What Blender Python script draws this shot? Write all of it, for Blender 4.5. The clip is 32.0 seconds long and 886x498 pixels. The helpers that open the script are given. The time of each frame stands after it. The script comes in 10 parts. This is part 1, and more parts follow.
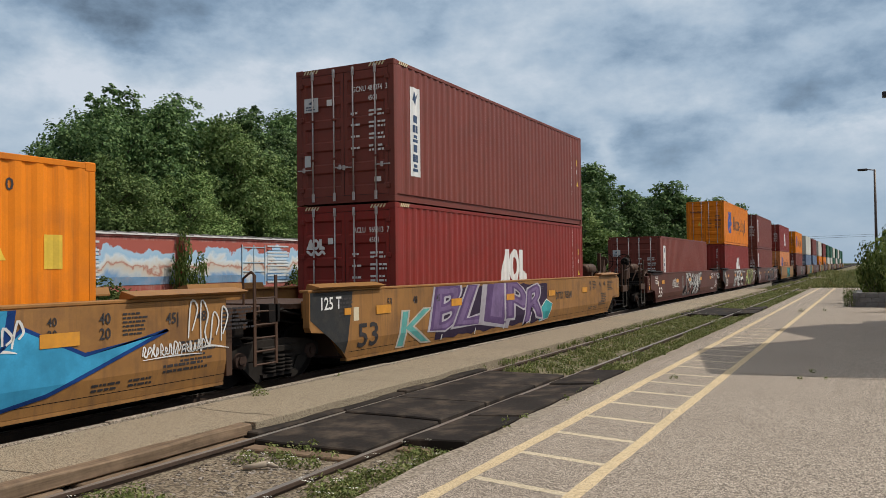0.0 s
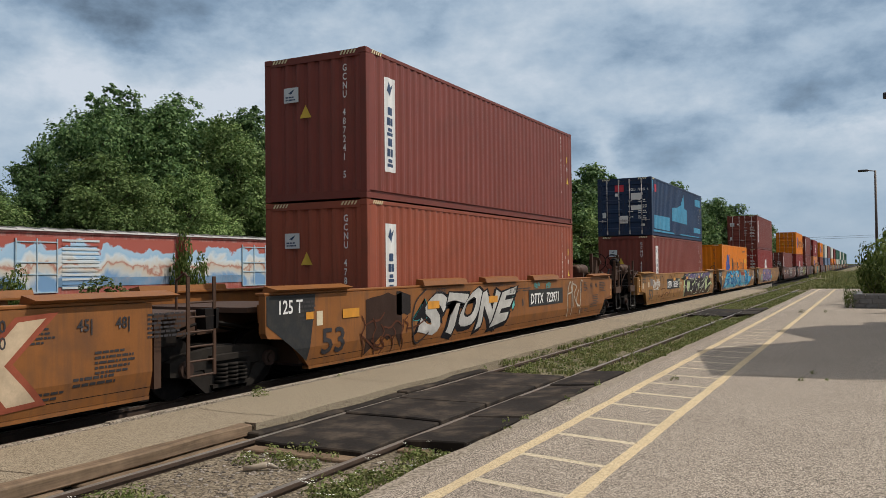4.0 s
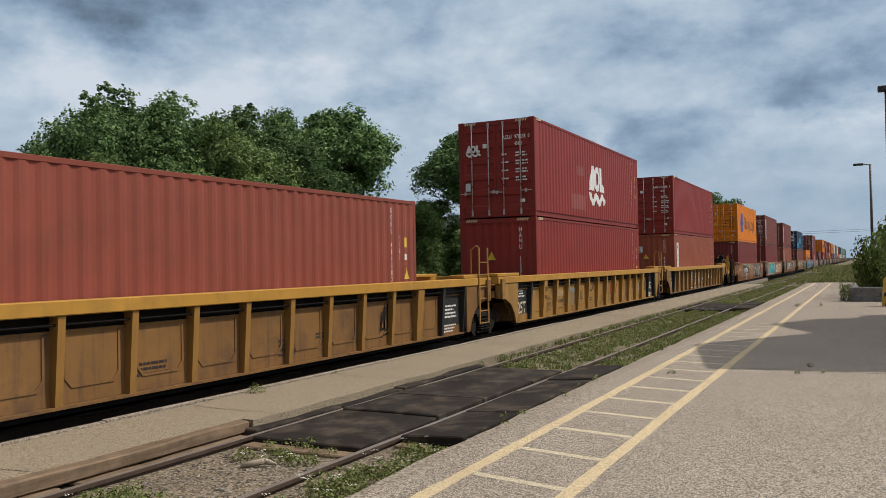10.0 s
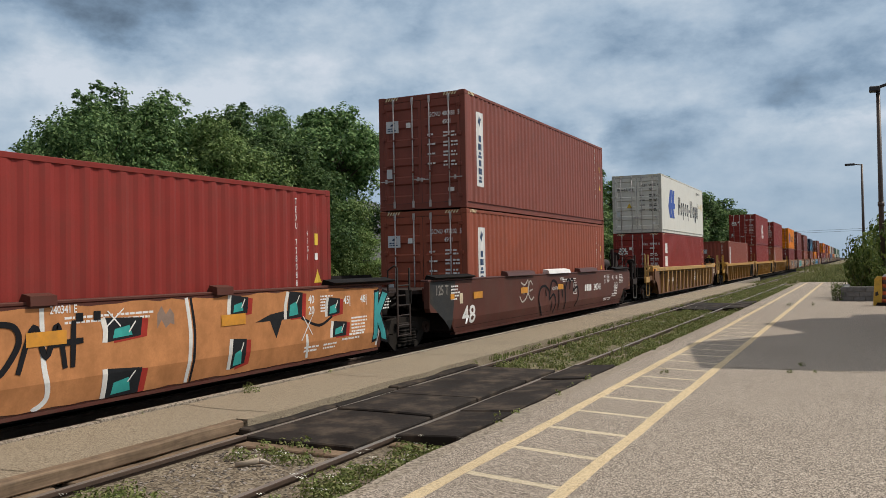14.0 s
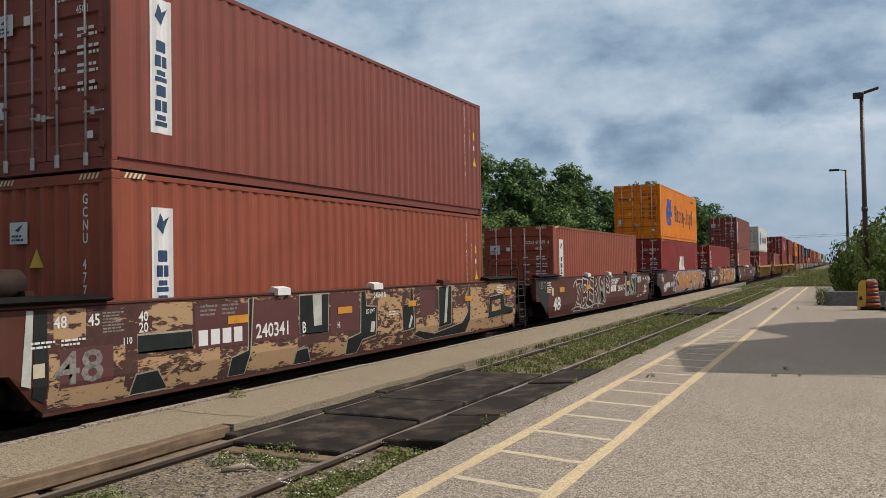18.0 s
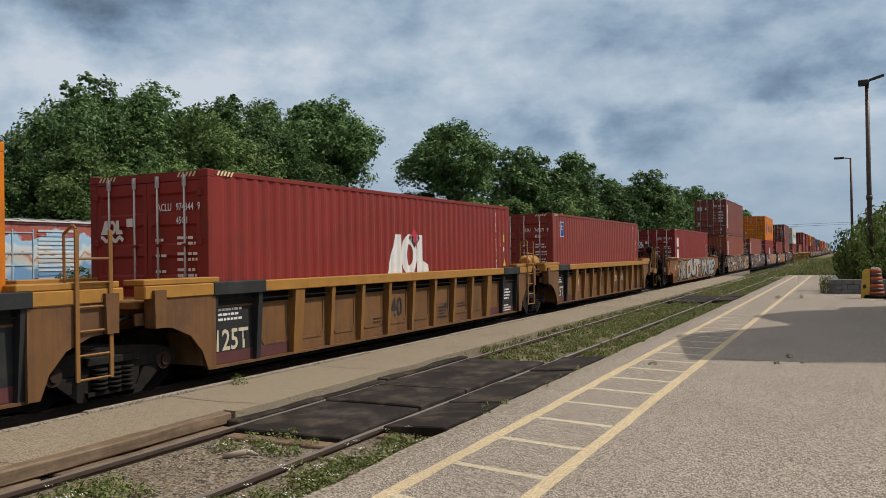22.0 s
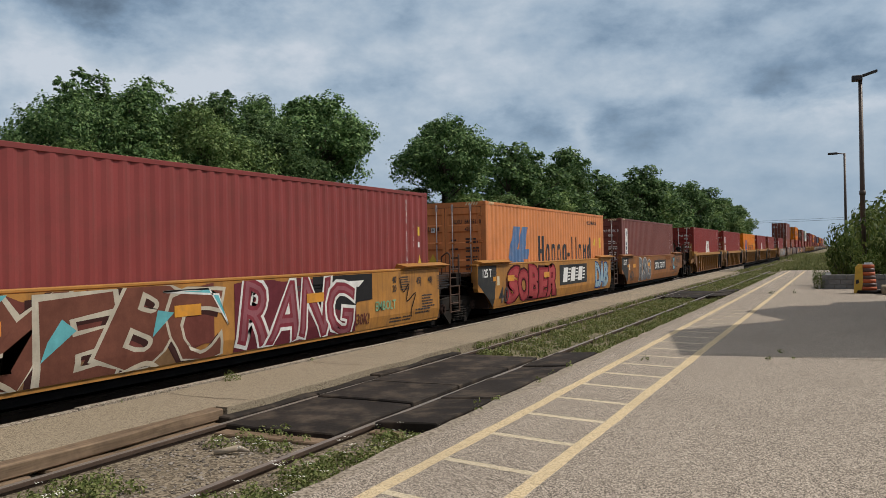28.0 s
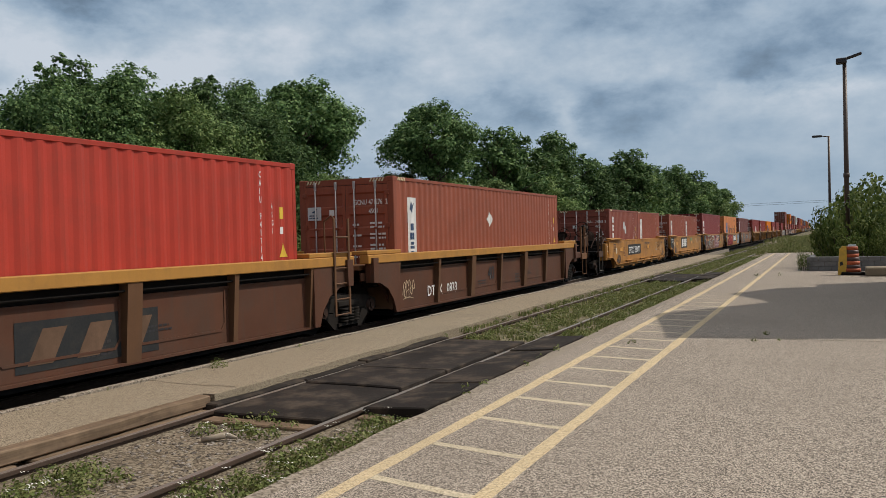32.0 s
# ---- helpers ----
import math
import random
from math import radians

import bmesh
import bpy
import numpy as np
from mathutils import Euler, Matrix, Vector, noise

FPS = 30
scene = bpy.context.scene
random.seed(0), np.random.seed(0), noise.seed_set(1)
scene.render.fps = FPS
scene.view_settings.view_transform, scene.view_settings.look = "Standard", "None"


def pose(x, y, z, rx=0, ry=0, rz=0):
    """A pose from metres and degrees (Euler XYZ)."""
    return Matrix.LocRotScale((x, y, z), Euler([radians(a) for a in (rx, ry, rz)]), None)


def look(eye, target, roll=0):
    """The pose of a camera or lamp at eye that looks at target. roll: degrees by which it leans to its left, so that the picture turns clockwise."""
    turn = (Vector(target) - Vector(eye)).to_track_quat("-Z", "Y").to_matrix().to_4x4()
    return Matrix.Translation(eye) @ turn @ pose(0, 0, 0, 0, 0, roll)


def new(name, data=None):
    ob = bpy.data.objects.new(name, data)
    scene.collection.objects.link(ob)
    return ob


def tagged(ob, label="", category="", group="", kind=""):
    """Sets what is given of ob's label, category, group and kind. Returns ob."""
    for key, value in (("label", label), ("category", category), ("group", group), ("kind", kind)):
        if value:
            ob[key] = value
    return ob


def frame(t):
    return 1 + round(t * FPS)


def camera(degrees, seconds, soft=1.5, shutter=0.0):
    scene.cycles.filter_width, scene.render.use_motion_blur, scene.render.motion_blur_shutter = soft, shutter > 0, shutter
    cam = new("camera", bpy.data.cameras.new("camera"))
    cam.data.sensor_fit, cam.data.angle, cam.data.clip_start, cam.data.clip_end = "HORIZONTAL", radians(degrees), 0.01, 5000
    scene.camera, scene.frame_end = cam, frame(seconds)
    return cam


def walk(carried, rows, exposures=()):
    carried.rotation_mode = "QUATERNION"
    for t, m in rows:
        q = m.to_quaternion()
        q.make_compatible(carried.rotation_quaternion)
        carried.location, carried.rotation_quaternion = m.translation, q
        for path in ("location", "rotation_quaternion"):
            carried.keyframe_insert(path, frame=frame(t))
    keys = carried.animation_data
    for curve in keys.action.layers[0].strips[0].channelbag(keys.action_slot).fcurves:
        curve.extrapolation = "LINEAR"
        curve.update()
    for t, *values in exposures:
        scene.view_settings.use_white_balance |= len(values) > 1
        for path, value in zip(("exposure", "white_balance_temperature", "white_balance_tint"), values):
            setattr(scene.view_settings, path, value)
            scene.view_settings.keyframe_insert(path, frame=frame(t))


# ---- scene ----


def aim(x, y, z, turn, up, lean):
    """A camera pose: degrees to the left of +y, upwards, and of lean."""
    return pose(x, y, z, 90 + up, 0, turn) @ pose(0, 0, 0, 0, 0, lean)


cam = camera(56.57, 32.0, 0.6)
walk(cam, [
    (0.0, aim(-0.000, -0.000, 1.600, 27.269, 1.317, -0.748)),
    (0.5, aim(0.002, -0.006, 1.602, 27.312, 1.383, -0.815)),
    (1.0, aim(-0.006, -0.009, 1.601, 27.369, 1.389, -0.731)),
    (1.5, aim(-0.007, -0.006, 1.609, 27.355, 1.399, -0.709)),
    (2.0, aim(-0.007, -0.003, 1.607, 27.301, 1.434, -0.664)),
    (2.5, aim(-0.006, -0.008, 1.614, 27.294, 1.322, -0.649)),
    (3.0, aim(-0.008, -0.006, 1.612, 27.282, 1.310, -0.654)),
    (3.5, aim(-0.010, 0.002, 1.611, 27.284, 1.318, -0.650)),
    (5.5, aim(-0.008, 0.007, 1.600, 27.290, 1.356, -0.688)),
    (6.0, aim(-0.008, 0.005, 1.598, 27.297, 1.360, -0.669)),
    (6.5, aim(-0.007, 0.007, 1.593, 27.330, 1.365, -0.798)),
    (7.0, aim(-0.001, 0.004, 1.592, 27.315, 1.322, -0.806)),
    (7.5, aim(0.000, -0.003, 1.596, 27.255, 1.246, -0.805)),
    (8.0, aim(0.006, -0.009, 1.594, 27.134, 1.291, -0.944)),
    (8.5, aim(-0.001, -0.002, 1.596, 27.078, 1.267, -0.928)),
    (9.0, aim(-0.005, -0.001, 1.595, 27.051, 1.225, -1.023)),
    (9.5, aim(-0.007, 0.008, 1.591, 26.985, 1.175, -1.133)),
    (10.0, aim(-0.015, 0.014, 1.590, 27.031, 1.102, -1.051)),
    (10.5, aim(-0.021, 0.018, 1.592, 27.031, 0.986, -1.081)),
    (11.0, aim(-0.021, 0.015, 1.595, 26.942, 0.941, -1.097)),
    (11.5, aim(-0.021, 0.009, 1.597, 26.746, 0.930, -1.088)),
    (12.0, aim(-0.024, 0.008, 1.598, 26.645, 0.921, -1.087)),
    (12.5, aim(-0.016, -0.001, 1.596, 26.645, 0.939, -1.113)),
    (13.0, aim(-0.014, -0.005, 1.596, 26.536, 0.987, -1.091)),
    (13.5, aim(-0.013, -0.012, 1.602, 26.528, 0.992, -1.027)),
    (14.0, aim(-0.014, -0.012, 1.596, 26.563, 1.043, -1.018)),
    (14.5, aim(-0.008, -0.008, 1.600, 26.524, 1.123, -1.038)),
    (16.5, aim(-0.002, -0.006, 1.593, 26.066, 1.447, -1.150)),
    (17.0, aim(-0.004, -0.012, 1.588, 25.957, 1.459, -1.047)),
    (17.5, aim(-0.003, -0.022, 1.593, 25.891, 1.421, -1.003)),
    (18.0, aim(-0.001, -0.022, 1.592, 25.692, 1.358, -1.018)),
    (18.5, aim(0.005, -0.024, 1.594, 25.693, 1.293, -1.056)),
    (19.0, aim(0.008, -0.020, 1.592, 25.722, 1.249, -1.137)),
    (19.5, aim(0.013, -0.023, 1.590, 25.617, 1.182, -1.117)),
    (20.0, aim(0.017, -0.023, 1.588, 25.635, 1.071, -1.118)),
    (20.5, aim(0.020, -0.021, 1.581, 25.541, 0.974, -1.005)),
    (21.0, aim(0.026, -0.017, 1.580, 25.722, 0.816, -1.039)),
    (21.5, aim(0.016, -0.001, 1.582, 25.759, 0.705, -1.024)),
    (22.0, aim(0.009, 0.009, 1.575, 25.953, 0.562, -0.987)),
    (22.5, aim(0.005, 0.014, 1.574, 26.164, 0.453, -0.947)),
    (23.0, aim(0.008, 0.027, 1.575, 26.440, 0.277, -0.840)),
    (23.5, aim(0.019, 0.030, 1.575, 26.381, 0.233, -0.870)),
    (24.0, aim(0.028, 0.034, 1.575, 26.216, 0.162, -0.852)),
    (24.5, aim(0.038, 0.026, 1.575, 26.090, 0.041, -0.916)),
    (25.0, aim(0.038, 0.023, 1.578, 26.010, -0.009, -0.875)),
    (25.5, aim(0.044, 0.019, 1.575, 25.942, -0.052, -0.881)),
    (27.5, aim(0.048, 0.031, 1.577, 25.782, 0.071, -1.038)),
    (28.0, aim(0.043, 0.028, 1.579, 25.632, 0.250, -1.048)),
    (28.5, aim(0.039, 0.028, 1.582, 25.736, 0.374, -0.989)),
    (29.0, aim(0.042, 0.028, 1.577, 25.807, 0.445, -0.904)),
    (29.5, aim(0.048, 0.025, 1.571, 25.808, 0.405, -0.961)),
    (30.0, aim(0.042, 0.039, 1.576, 25.558, 0.099, -1.084)),
    (30.5, aim(0.036, 0.039, 1.572, 25.286, -0.187, -1.189)),
    (31.0, aim(0.034, 0.049, 1.576, 24.950, -0.591, -1.390)),
    (31.5, aim(0.031, 0.044, 1.574, 24.729, -0.739, -1.478)),
    (32.0, aim(0.032, 0.051, 1.574, 24.742, -0.799, -1.469)),
], [(0.0, 0.0), (14.0, 0.0), (21.0, -0.08), (32.0, -0.12)])

# ---- light ----
SUN_AZ, SUN_EL = 57.0, 50.0  # degrees from +y towards +x, and above the horizon
sun = new("sun", bpy.data.lights.new("sun", "SUN"))
sun.data.energy, sun.data.angle, sun.data.color = 3.05, radians(0.6), (1.0, 0.91, 0.79)
_d = Vector((math.sin(radians(SUN_AZ)) * math.cos(radians(SUN_EL)), math.cos(radians(SUN_AZ)) * math.cos(radians(SUN_EL)), math.sin(radians(SUN_EL))))
sun.matrix_world = look(_d * 50, (0, 0, 0))

world = bpy.data.worlds.new("sky")
scene.world = world
world.use_nodes = True
wt = world.node_tree
wt.nodes.clear()


def wnode(kind, **sets):
    n = wt.nodes.new(kind)
    for k, v in sets.items():
        n.inputs[k].default_value = v
    return n


w_out = wnode("ShaderNodeOutputWorld")
w_sky = wt.nodes.new("ShaderNodeTexSky")
w_sky.sky_type = "NISHITA"
w_sky.sun_disc = False
w_sky.sun_elevation, w_sky.sun_rotation = radians(SUN_EL), radians(SUN_AZ)
w_bg = wnode("ShaderNodeBackground", Strength=0.075)
w_cl = wnode("ShaderNodeBackground", Strength=0.75)
w_mix = wt.nodes.new("ShaderNodeMixShader")
w_tc = wt.nodes.new("ShaderNodeTexCoord")


def wmath(op, a, b=0.0, c=0.0):
    n = wt.nodes.new("ShaderNodeMath")
    n.operation = op
    for sock, v in zip(n.inputs, (a, b, c)):
        if isinstance(v, bpy.types.NodeSocket):
            wt.links.new(v, sock)
        else:
            sock.default_value = v
    return n.outputs[0]


def wnoise(scale, stretch, shift, detail, rough):
    m = wt.nodes.new("ShaderNodeMapping")
    m.inputs["Scale"].default_value, m.inputs["Location"].default_value = stretch, shift
    wt.links.new(w_tc.outputs["Generated"], m.inputs[0])
    n = wnode("ShaderNodeTexNoise", Scale=scale, Detail=detail, Roughness=rough)
    wt.links.new(m.outputs[0], n.inputs["Vector"])
    return n


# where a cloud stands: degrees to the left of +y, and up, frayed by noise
w_sep = wt.nodes.new("ShaderNodeSeparateXYZ")
wt.links.new(w_tc.outputs["Generated"], w_sep.inputs[0])
w_fray = wnoise(1.0, (9.0, 9.0, 17.0), (3.1, 7.7, 1.2), 6.0, 0.6)
w_fs = wt.nodes.new("ShaderNodeSeparateColor")
wt.links.new(w_fray.outputs["Color"], w_fs.inputs[0])
w_az = wmath("MULTIPLY_ADD", wmath("ARCTAN2", wmath("MULTIPLY", w_sep.outputs[0], -1.0), w_sep.outputs[1]), 57.3, wmath("MULTIPLY_ADD", w_fs.outputs[0], 11.0, -5.5))
w_el = wmath("MULTIPLY_ADD", wmath("ARCSINE", w_sep.outputs[2]), 57.3, wmath("MULTIPLY_ADD", w_fs.outputs[1], 6.4, -3.2))
# heaped clouds: broad masses, then billows
w_big = wnoise(1.0, (4.2, 4.2, 7.5), (31.4, 9.6, 3.3), 5.0, 0.5)
w_small = wnoise(1.0, (9.5, 9.5, 17.0), (5.4, 2.6, 8.3), 9.0, 0.6)
w_val = wmath("MULTIPLY_ADD", w_big.outputs[0], 0.9, 0.21)
w_val = wmath("ADD", w_val, wmath("MULTIPLY_ADD", w_small.outputs[0], 1.2, -0.6))
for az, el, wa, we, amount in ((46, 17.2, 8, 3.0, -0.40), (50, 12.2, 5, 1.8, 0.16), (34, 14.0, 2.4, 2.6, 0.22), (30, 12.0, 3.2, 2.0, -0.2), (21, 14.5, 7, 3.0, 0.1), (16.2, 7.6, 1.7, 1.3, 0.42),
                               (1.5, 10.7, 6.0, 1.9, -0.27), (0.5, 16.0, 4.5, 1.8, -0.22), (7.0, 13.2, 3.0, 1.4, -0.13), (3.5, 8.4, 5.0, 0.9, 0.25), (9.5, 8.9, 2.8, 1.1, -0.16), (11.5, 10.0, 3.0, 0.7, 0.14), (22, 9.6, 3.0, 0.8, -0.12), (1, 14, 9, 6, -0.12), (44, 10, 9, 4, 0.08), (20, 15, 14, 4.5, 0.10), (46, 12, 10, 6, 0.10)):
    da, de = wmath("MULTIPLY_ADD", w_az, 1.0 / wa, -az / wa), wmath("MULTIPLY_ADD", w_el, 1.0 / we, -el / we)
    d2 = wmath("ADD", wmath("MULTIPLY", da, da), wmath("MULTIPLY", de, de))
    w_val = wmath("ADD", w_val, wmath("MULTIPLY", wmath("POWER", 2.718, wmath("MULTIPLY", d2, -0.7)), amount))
w_ramp = wt.nodes.new("ShaderNodeValToRGB")
for k, (pos, c) in enumerate(((0.08, (0.150, 0.214, 0.298)), (0.98, (0.805, 0.886, 0.993)), (0.36, (0.301, 0.428, 0.585)), (0.58, (0.475, 0.612, 0.768)), (0.80, (0.640, 0.756, 0.883)))):
    e = w_ramp.color_ramp.elements[k] if k < 2 else w_ramp.color_ramp.elements.new(pos)
    e.position, e.color = pos, (*c, 1)
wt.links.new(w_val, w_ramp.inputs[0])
# the low sky is bluer; the cloud glares round the sun
w_low = wt.nodes.new("ShaderNodeMapRange")
w_low.inputs[1].default_value, w_low.inputs[2].default_value, w_low.inputs[3].default_value, w_low.inputs[4].default_value = 0.0, 0.16, 0.8, 0.0
w_blue = wt.nodes.new("ShaderNodeMix")
w_blue.data_type = "RGBA"
w_blue.inputs[7].default_value = (0.40, 0.54, 0.70, 1)
# greys the unseen sky overhead, to take blue out of the fill light
w_high = wt.nodes.new("ShaderNodeMapRange")
w_high.inputs[1].default_value, w_high.inputs[2].default_value, w_high.inputs[3].default_value, w_high.inputs[4].default_value = 0.34, 0.7, 0.0, 0.8
w_grey = wt.nodes.new("ShaderNodeMix")
w_grey.data_type = "RGBA"
w_grey.inputs[7].default_value = (0.70, 0.66, 0.62, 1)
# dims the unseen sky behind the camera, to darken faces turned that way
w_rear_dim = wt.nodes.new("ShaderNodeMapRange")
w_rear_dim.inputs[1].default_value, w_rear_dim.inputs[2].default_value, w_rear_dim.inputs[3].default_value, w_rear_dim.inputs[4].default_value = -0.8, 0.3, 0.34, 0.79
w_dot = wt.nodes.new("ShaderNodeVectorMath")
w_dot.operation = "DOT_PRODUCT"
w_dot.inputs[1].default_value = _d
w_glare = wt.nodes.new("ShaderNodeMapRange")
w_glare.inputs[1].default_value, w_glare.inputs[2].default_value, w_glare.inputs[3].default_value, w_glare.inputs[4].default_value = 0.55, 1.0, 0.0, 0.7
w_power = wmath("ADD", w_rear_dim.outputs[0], w_glare.outputs[0])
w_mix.inputs[0].default_value = 0.94
for a, b in ((w_sep.outputs[2], w_low.inputs[0]), (w_low.outputs[0], w_blue.inputs[0]), (w_ramp.outputs[0], w_blue.inputs[6]),
             (w_sep.outputs[2], w_high.inputs[0]), (w_high.outputs[0], w_grey.inputs[0]), (w_blue.outputs[2], w_grey.inputs[6]), (w_grey.outputs[2], w_cl.inputs["Color"]), (wmath("ADD", w_sep.outputs[1], w_sep.outputs[2]), w_rear_dim.inputs[0]), (w_tc.outputs["Generated"], w_dot.inputs[0]), (w_dot.outputs["Value"], w_glare.inputs[0]), (w_power, w_cl.inputs["Strength"]), (w_sky.outputs[0], w_bg.inputs["Color"]),
             (w_bg.outputs[0], w_mix.inputs[1]), (w_cl.outputs[0], w_mix.inputs[2]), (w_mix.outputs[0], w_out.inputs[0])):
    wt.links.new(a, b)

# ---- materials ----


def surface(name, col, rough=0.6, metal=0.0, scale=3.0, vary=0.25, dirt=(0.08, 0.06, 0.045), dirt_amount=0.0, bump=0.0, bump_scale=60.0, fine=40.0, streak=0.0, island=0.0, coat=0.0, shine=0.5, grain=0.0):
    """A worn surface: base colour that drifts at two scales, dirt in patches or upright streaks, and fine relief, by place on the object."""
    m = bpy.data.materials.new(name)
    m.use_nodes = True
    t = m.node_tree
    b = t.nodes["Principled BSDF"]
    b.inputs["Roughness"].default_value, b.inputs["Metallic"].default_value = rough, metal
    b.inputs["Specular IOR Level"].default_value = shine
    if coat:
        b.inputs["Coat Weight"].default_value = coat
    tc = t.nodes.new("ShaderNodeTexCoord")

    def noise_at(s, detail=5.0, stretch=None):
        n = t.nodes.new("ShaderNodeTexNoise")
        n.inputs["Scale"].default_value, n.inputs["Detail"].default_value = s, detail
        n.inputs["Roughness"].default_value = 0.62
        if stretch:
            mp = t.nodes.new("ShaderNodeMapping")
            mp.inputs["Scale"].default_value = stretch
            t.links.new(tc.outputs["Object"], mp.inputs[0])
            t.links.new(mp.outputs[0], n.inputs["Vector"])
        else:
            t.links.new(tc.outputs["Object"], n.inputs["Vector"])
        return n

    def span(fac, lo, hi, a, bb):
        r = t.nodes.new("ShaderNodeMapRange")
        r.inputs[1].default_value, r.inputs[2].default_value, r.inputs[3].default_value, r.inputs[4].default_value = lo, hi, a, bb
        t.links.new(fac, r.inputs[0])
        return r.outputs[0]

    def mixed(fac, a, bb, blend="MIX"):
        x = t.nodes.new("ShaderNodeMix")
        x.data_type, x.blend_type = "RGBA", blend
        for sock, v in ((x.inputs[0], fac), (x.inputs[6], a), (x.inputs[7], bb)):
            if isinstance(v, bpy.types.NodeSocket):
                t.links.new(v, sock)
            else:
                sock.default_value = v if isinstance(v, float) else (*v[:3], 1)
        return x.outputs[2]

    big, small = noise_at(scale), noise_at(fine, 3.0)
    c = mixed(span(big.outputs[0], 0.3, 0.7, 0.0, 1.0), [v * (1 - vary) for v in col], [min(1, v * (1 + vary * 0.7)) for v in col])
    c = mixed(span(small.outputs[0], 0.25, 0.75, 0.0, 0.35), c, [v * 0.72 for v in col])
    if island:
        g = t.nodes.new("ShaderNodeObjectInfo")
        c = mixed(span(g.outputs["Random"], 0.0, 1.0, 0.0, island), c, [v * 0.55 for v in col])
    if dirt_amount:
        d = noise_at(scale * 1.7 + 0.4, 6.0)
        c = mixed(span(d.outputs[0], 0.48, 0.75, 0.0, dirt_amount), c, dirt)
    if streak:
        d = noise_at(1.0, 6.0, (9.0, 9.0, 0.55))
        c = mixed(span(d.outputs[0], 0.5, 0.78, 0.0, streak), c, dirt)
    if grain:
        d = noise_at(1.0, 5.0, (38.0, 1.2, 38.0))
        c = mixed(span(d.outputs[0], 0.42, 0.66, 0.0, grain), c, [v * 0.22 for v in col])
    t.links.new(c, b.inputs["Base Color"])
    t.links.new(span(small.outputs[0], 0.2, 0.8, max(0.05, rough - 0.12), min(1, rough + 0.12)), b.inputs["Roughness"])
    if bump:
        n = noise_at(bump_scale, 4.0)
        k = t.nodes.new("ShaderNodeBump")
        k.inputs["Strength"].default_value, k.inputs["Distance"].default_value = min(1.0, bump * 10), bump
        t.links.new(n.outputs[0], k.inputs["Height"])
        t.links.new(k.outputs[0], b.inputs["Normal"])
    return m


def speckled(name, dark, mid, light, scale, bump, patch, tint, shine=0.3):
    """Exposed aggregate: small stones of several greys, with wide stains and hair cracks."""
    m = surface(name, mid, 0.9, 0, 0.35, 0.10, bump=bump, bump_scale=scale, shine=shine)
    t = m.node_tree
    b = t.nodes["Principled BSDF"]
    old = b.inputs["Base Color"].links[0].from_socket
    tc = t.nodes.new("ShaderNodeTexCoord")
    v = t.nodes.new("ShaderNodeTexVoronoi")
    v.inputs["Scale"].default_value = scale
    t.links.new(tc.outputs["Object"], v.inputs["Vector"])
    r = t.nodes.new("ShaderNodeValToRGB")
    r.color_ramp.elements[0].position, r.color_ramp.elements[0].color = 0.12, (*dark, 1)
    r.color_ramp.elements[1].position, r.color_ramp.elements[1].color = 0.9, (*light, 1)
    e = r.color_ramp.elements.new(0.45)
    e.color = (*mid, 1)
    sep = t.nodes.new("ShaderNodeSeparateColor")
    t.links.new(v.outputs["Color"], sep.inputs[0])
    t.links.new(sep.outputs[0], r.inputs[0])
    x = t.nodes.new("ShaderNodeMix")
    x.data_type = "RGBA"
    x.inputs[0].default_value = 0.9
    t.links.new(old, x.inputs[6])
    t.links.new(r.outputs[0], x.inputs[7])
    n = t.nodes.new("ShaderNodeTexNoise")
    n.inputs["Scale"].default_value, n.inputs["Detail"].default_value = 0.45, 6.0
    t.links.new(tc.outputs["Object"], n.inputs["Vector"])
    mr = t.nodes.new("ShaderNodeMapRange")
    mr.inputs[1].default_value, mr.inputs[2].default_value, mr.inputs[3].default_value, mr.inputs[4].default_value = 0.5, 0.72, 0.0, patch
    t.links.new(n.outputs[0], mr.inputs[0])
    y = t.nodes.new("ShaderNodeMix")
    y.data_type = "RGBA"
    t.links.new(mr.outputs[0], y.inputs[0])
    t.links.new(x.outputs[2], y.inputs[6])
    y.inputs[7].default_value = (*tint, 1)
    t.links.new(y.outputs[2], b.inputs["Base Color"])
    return m


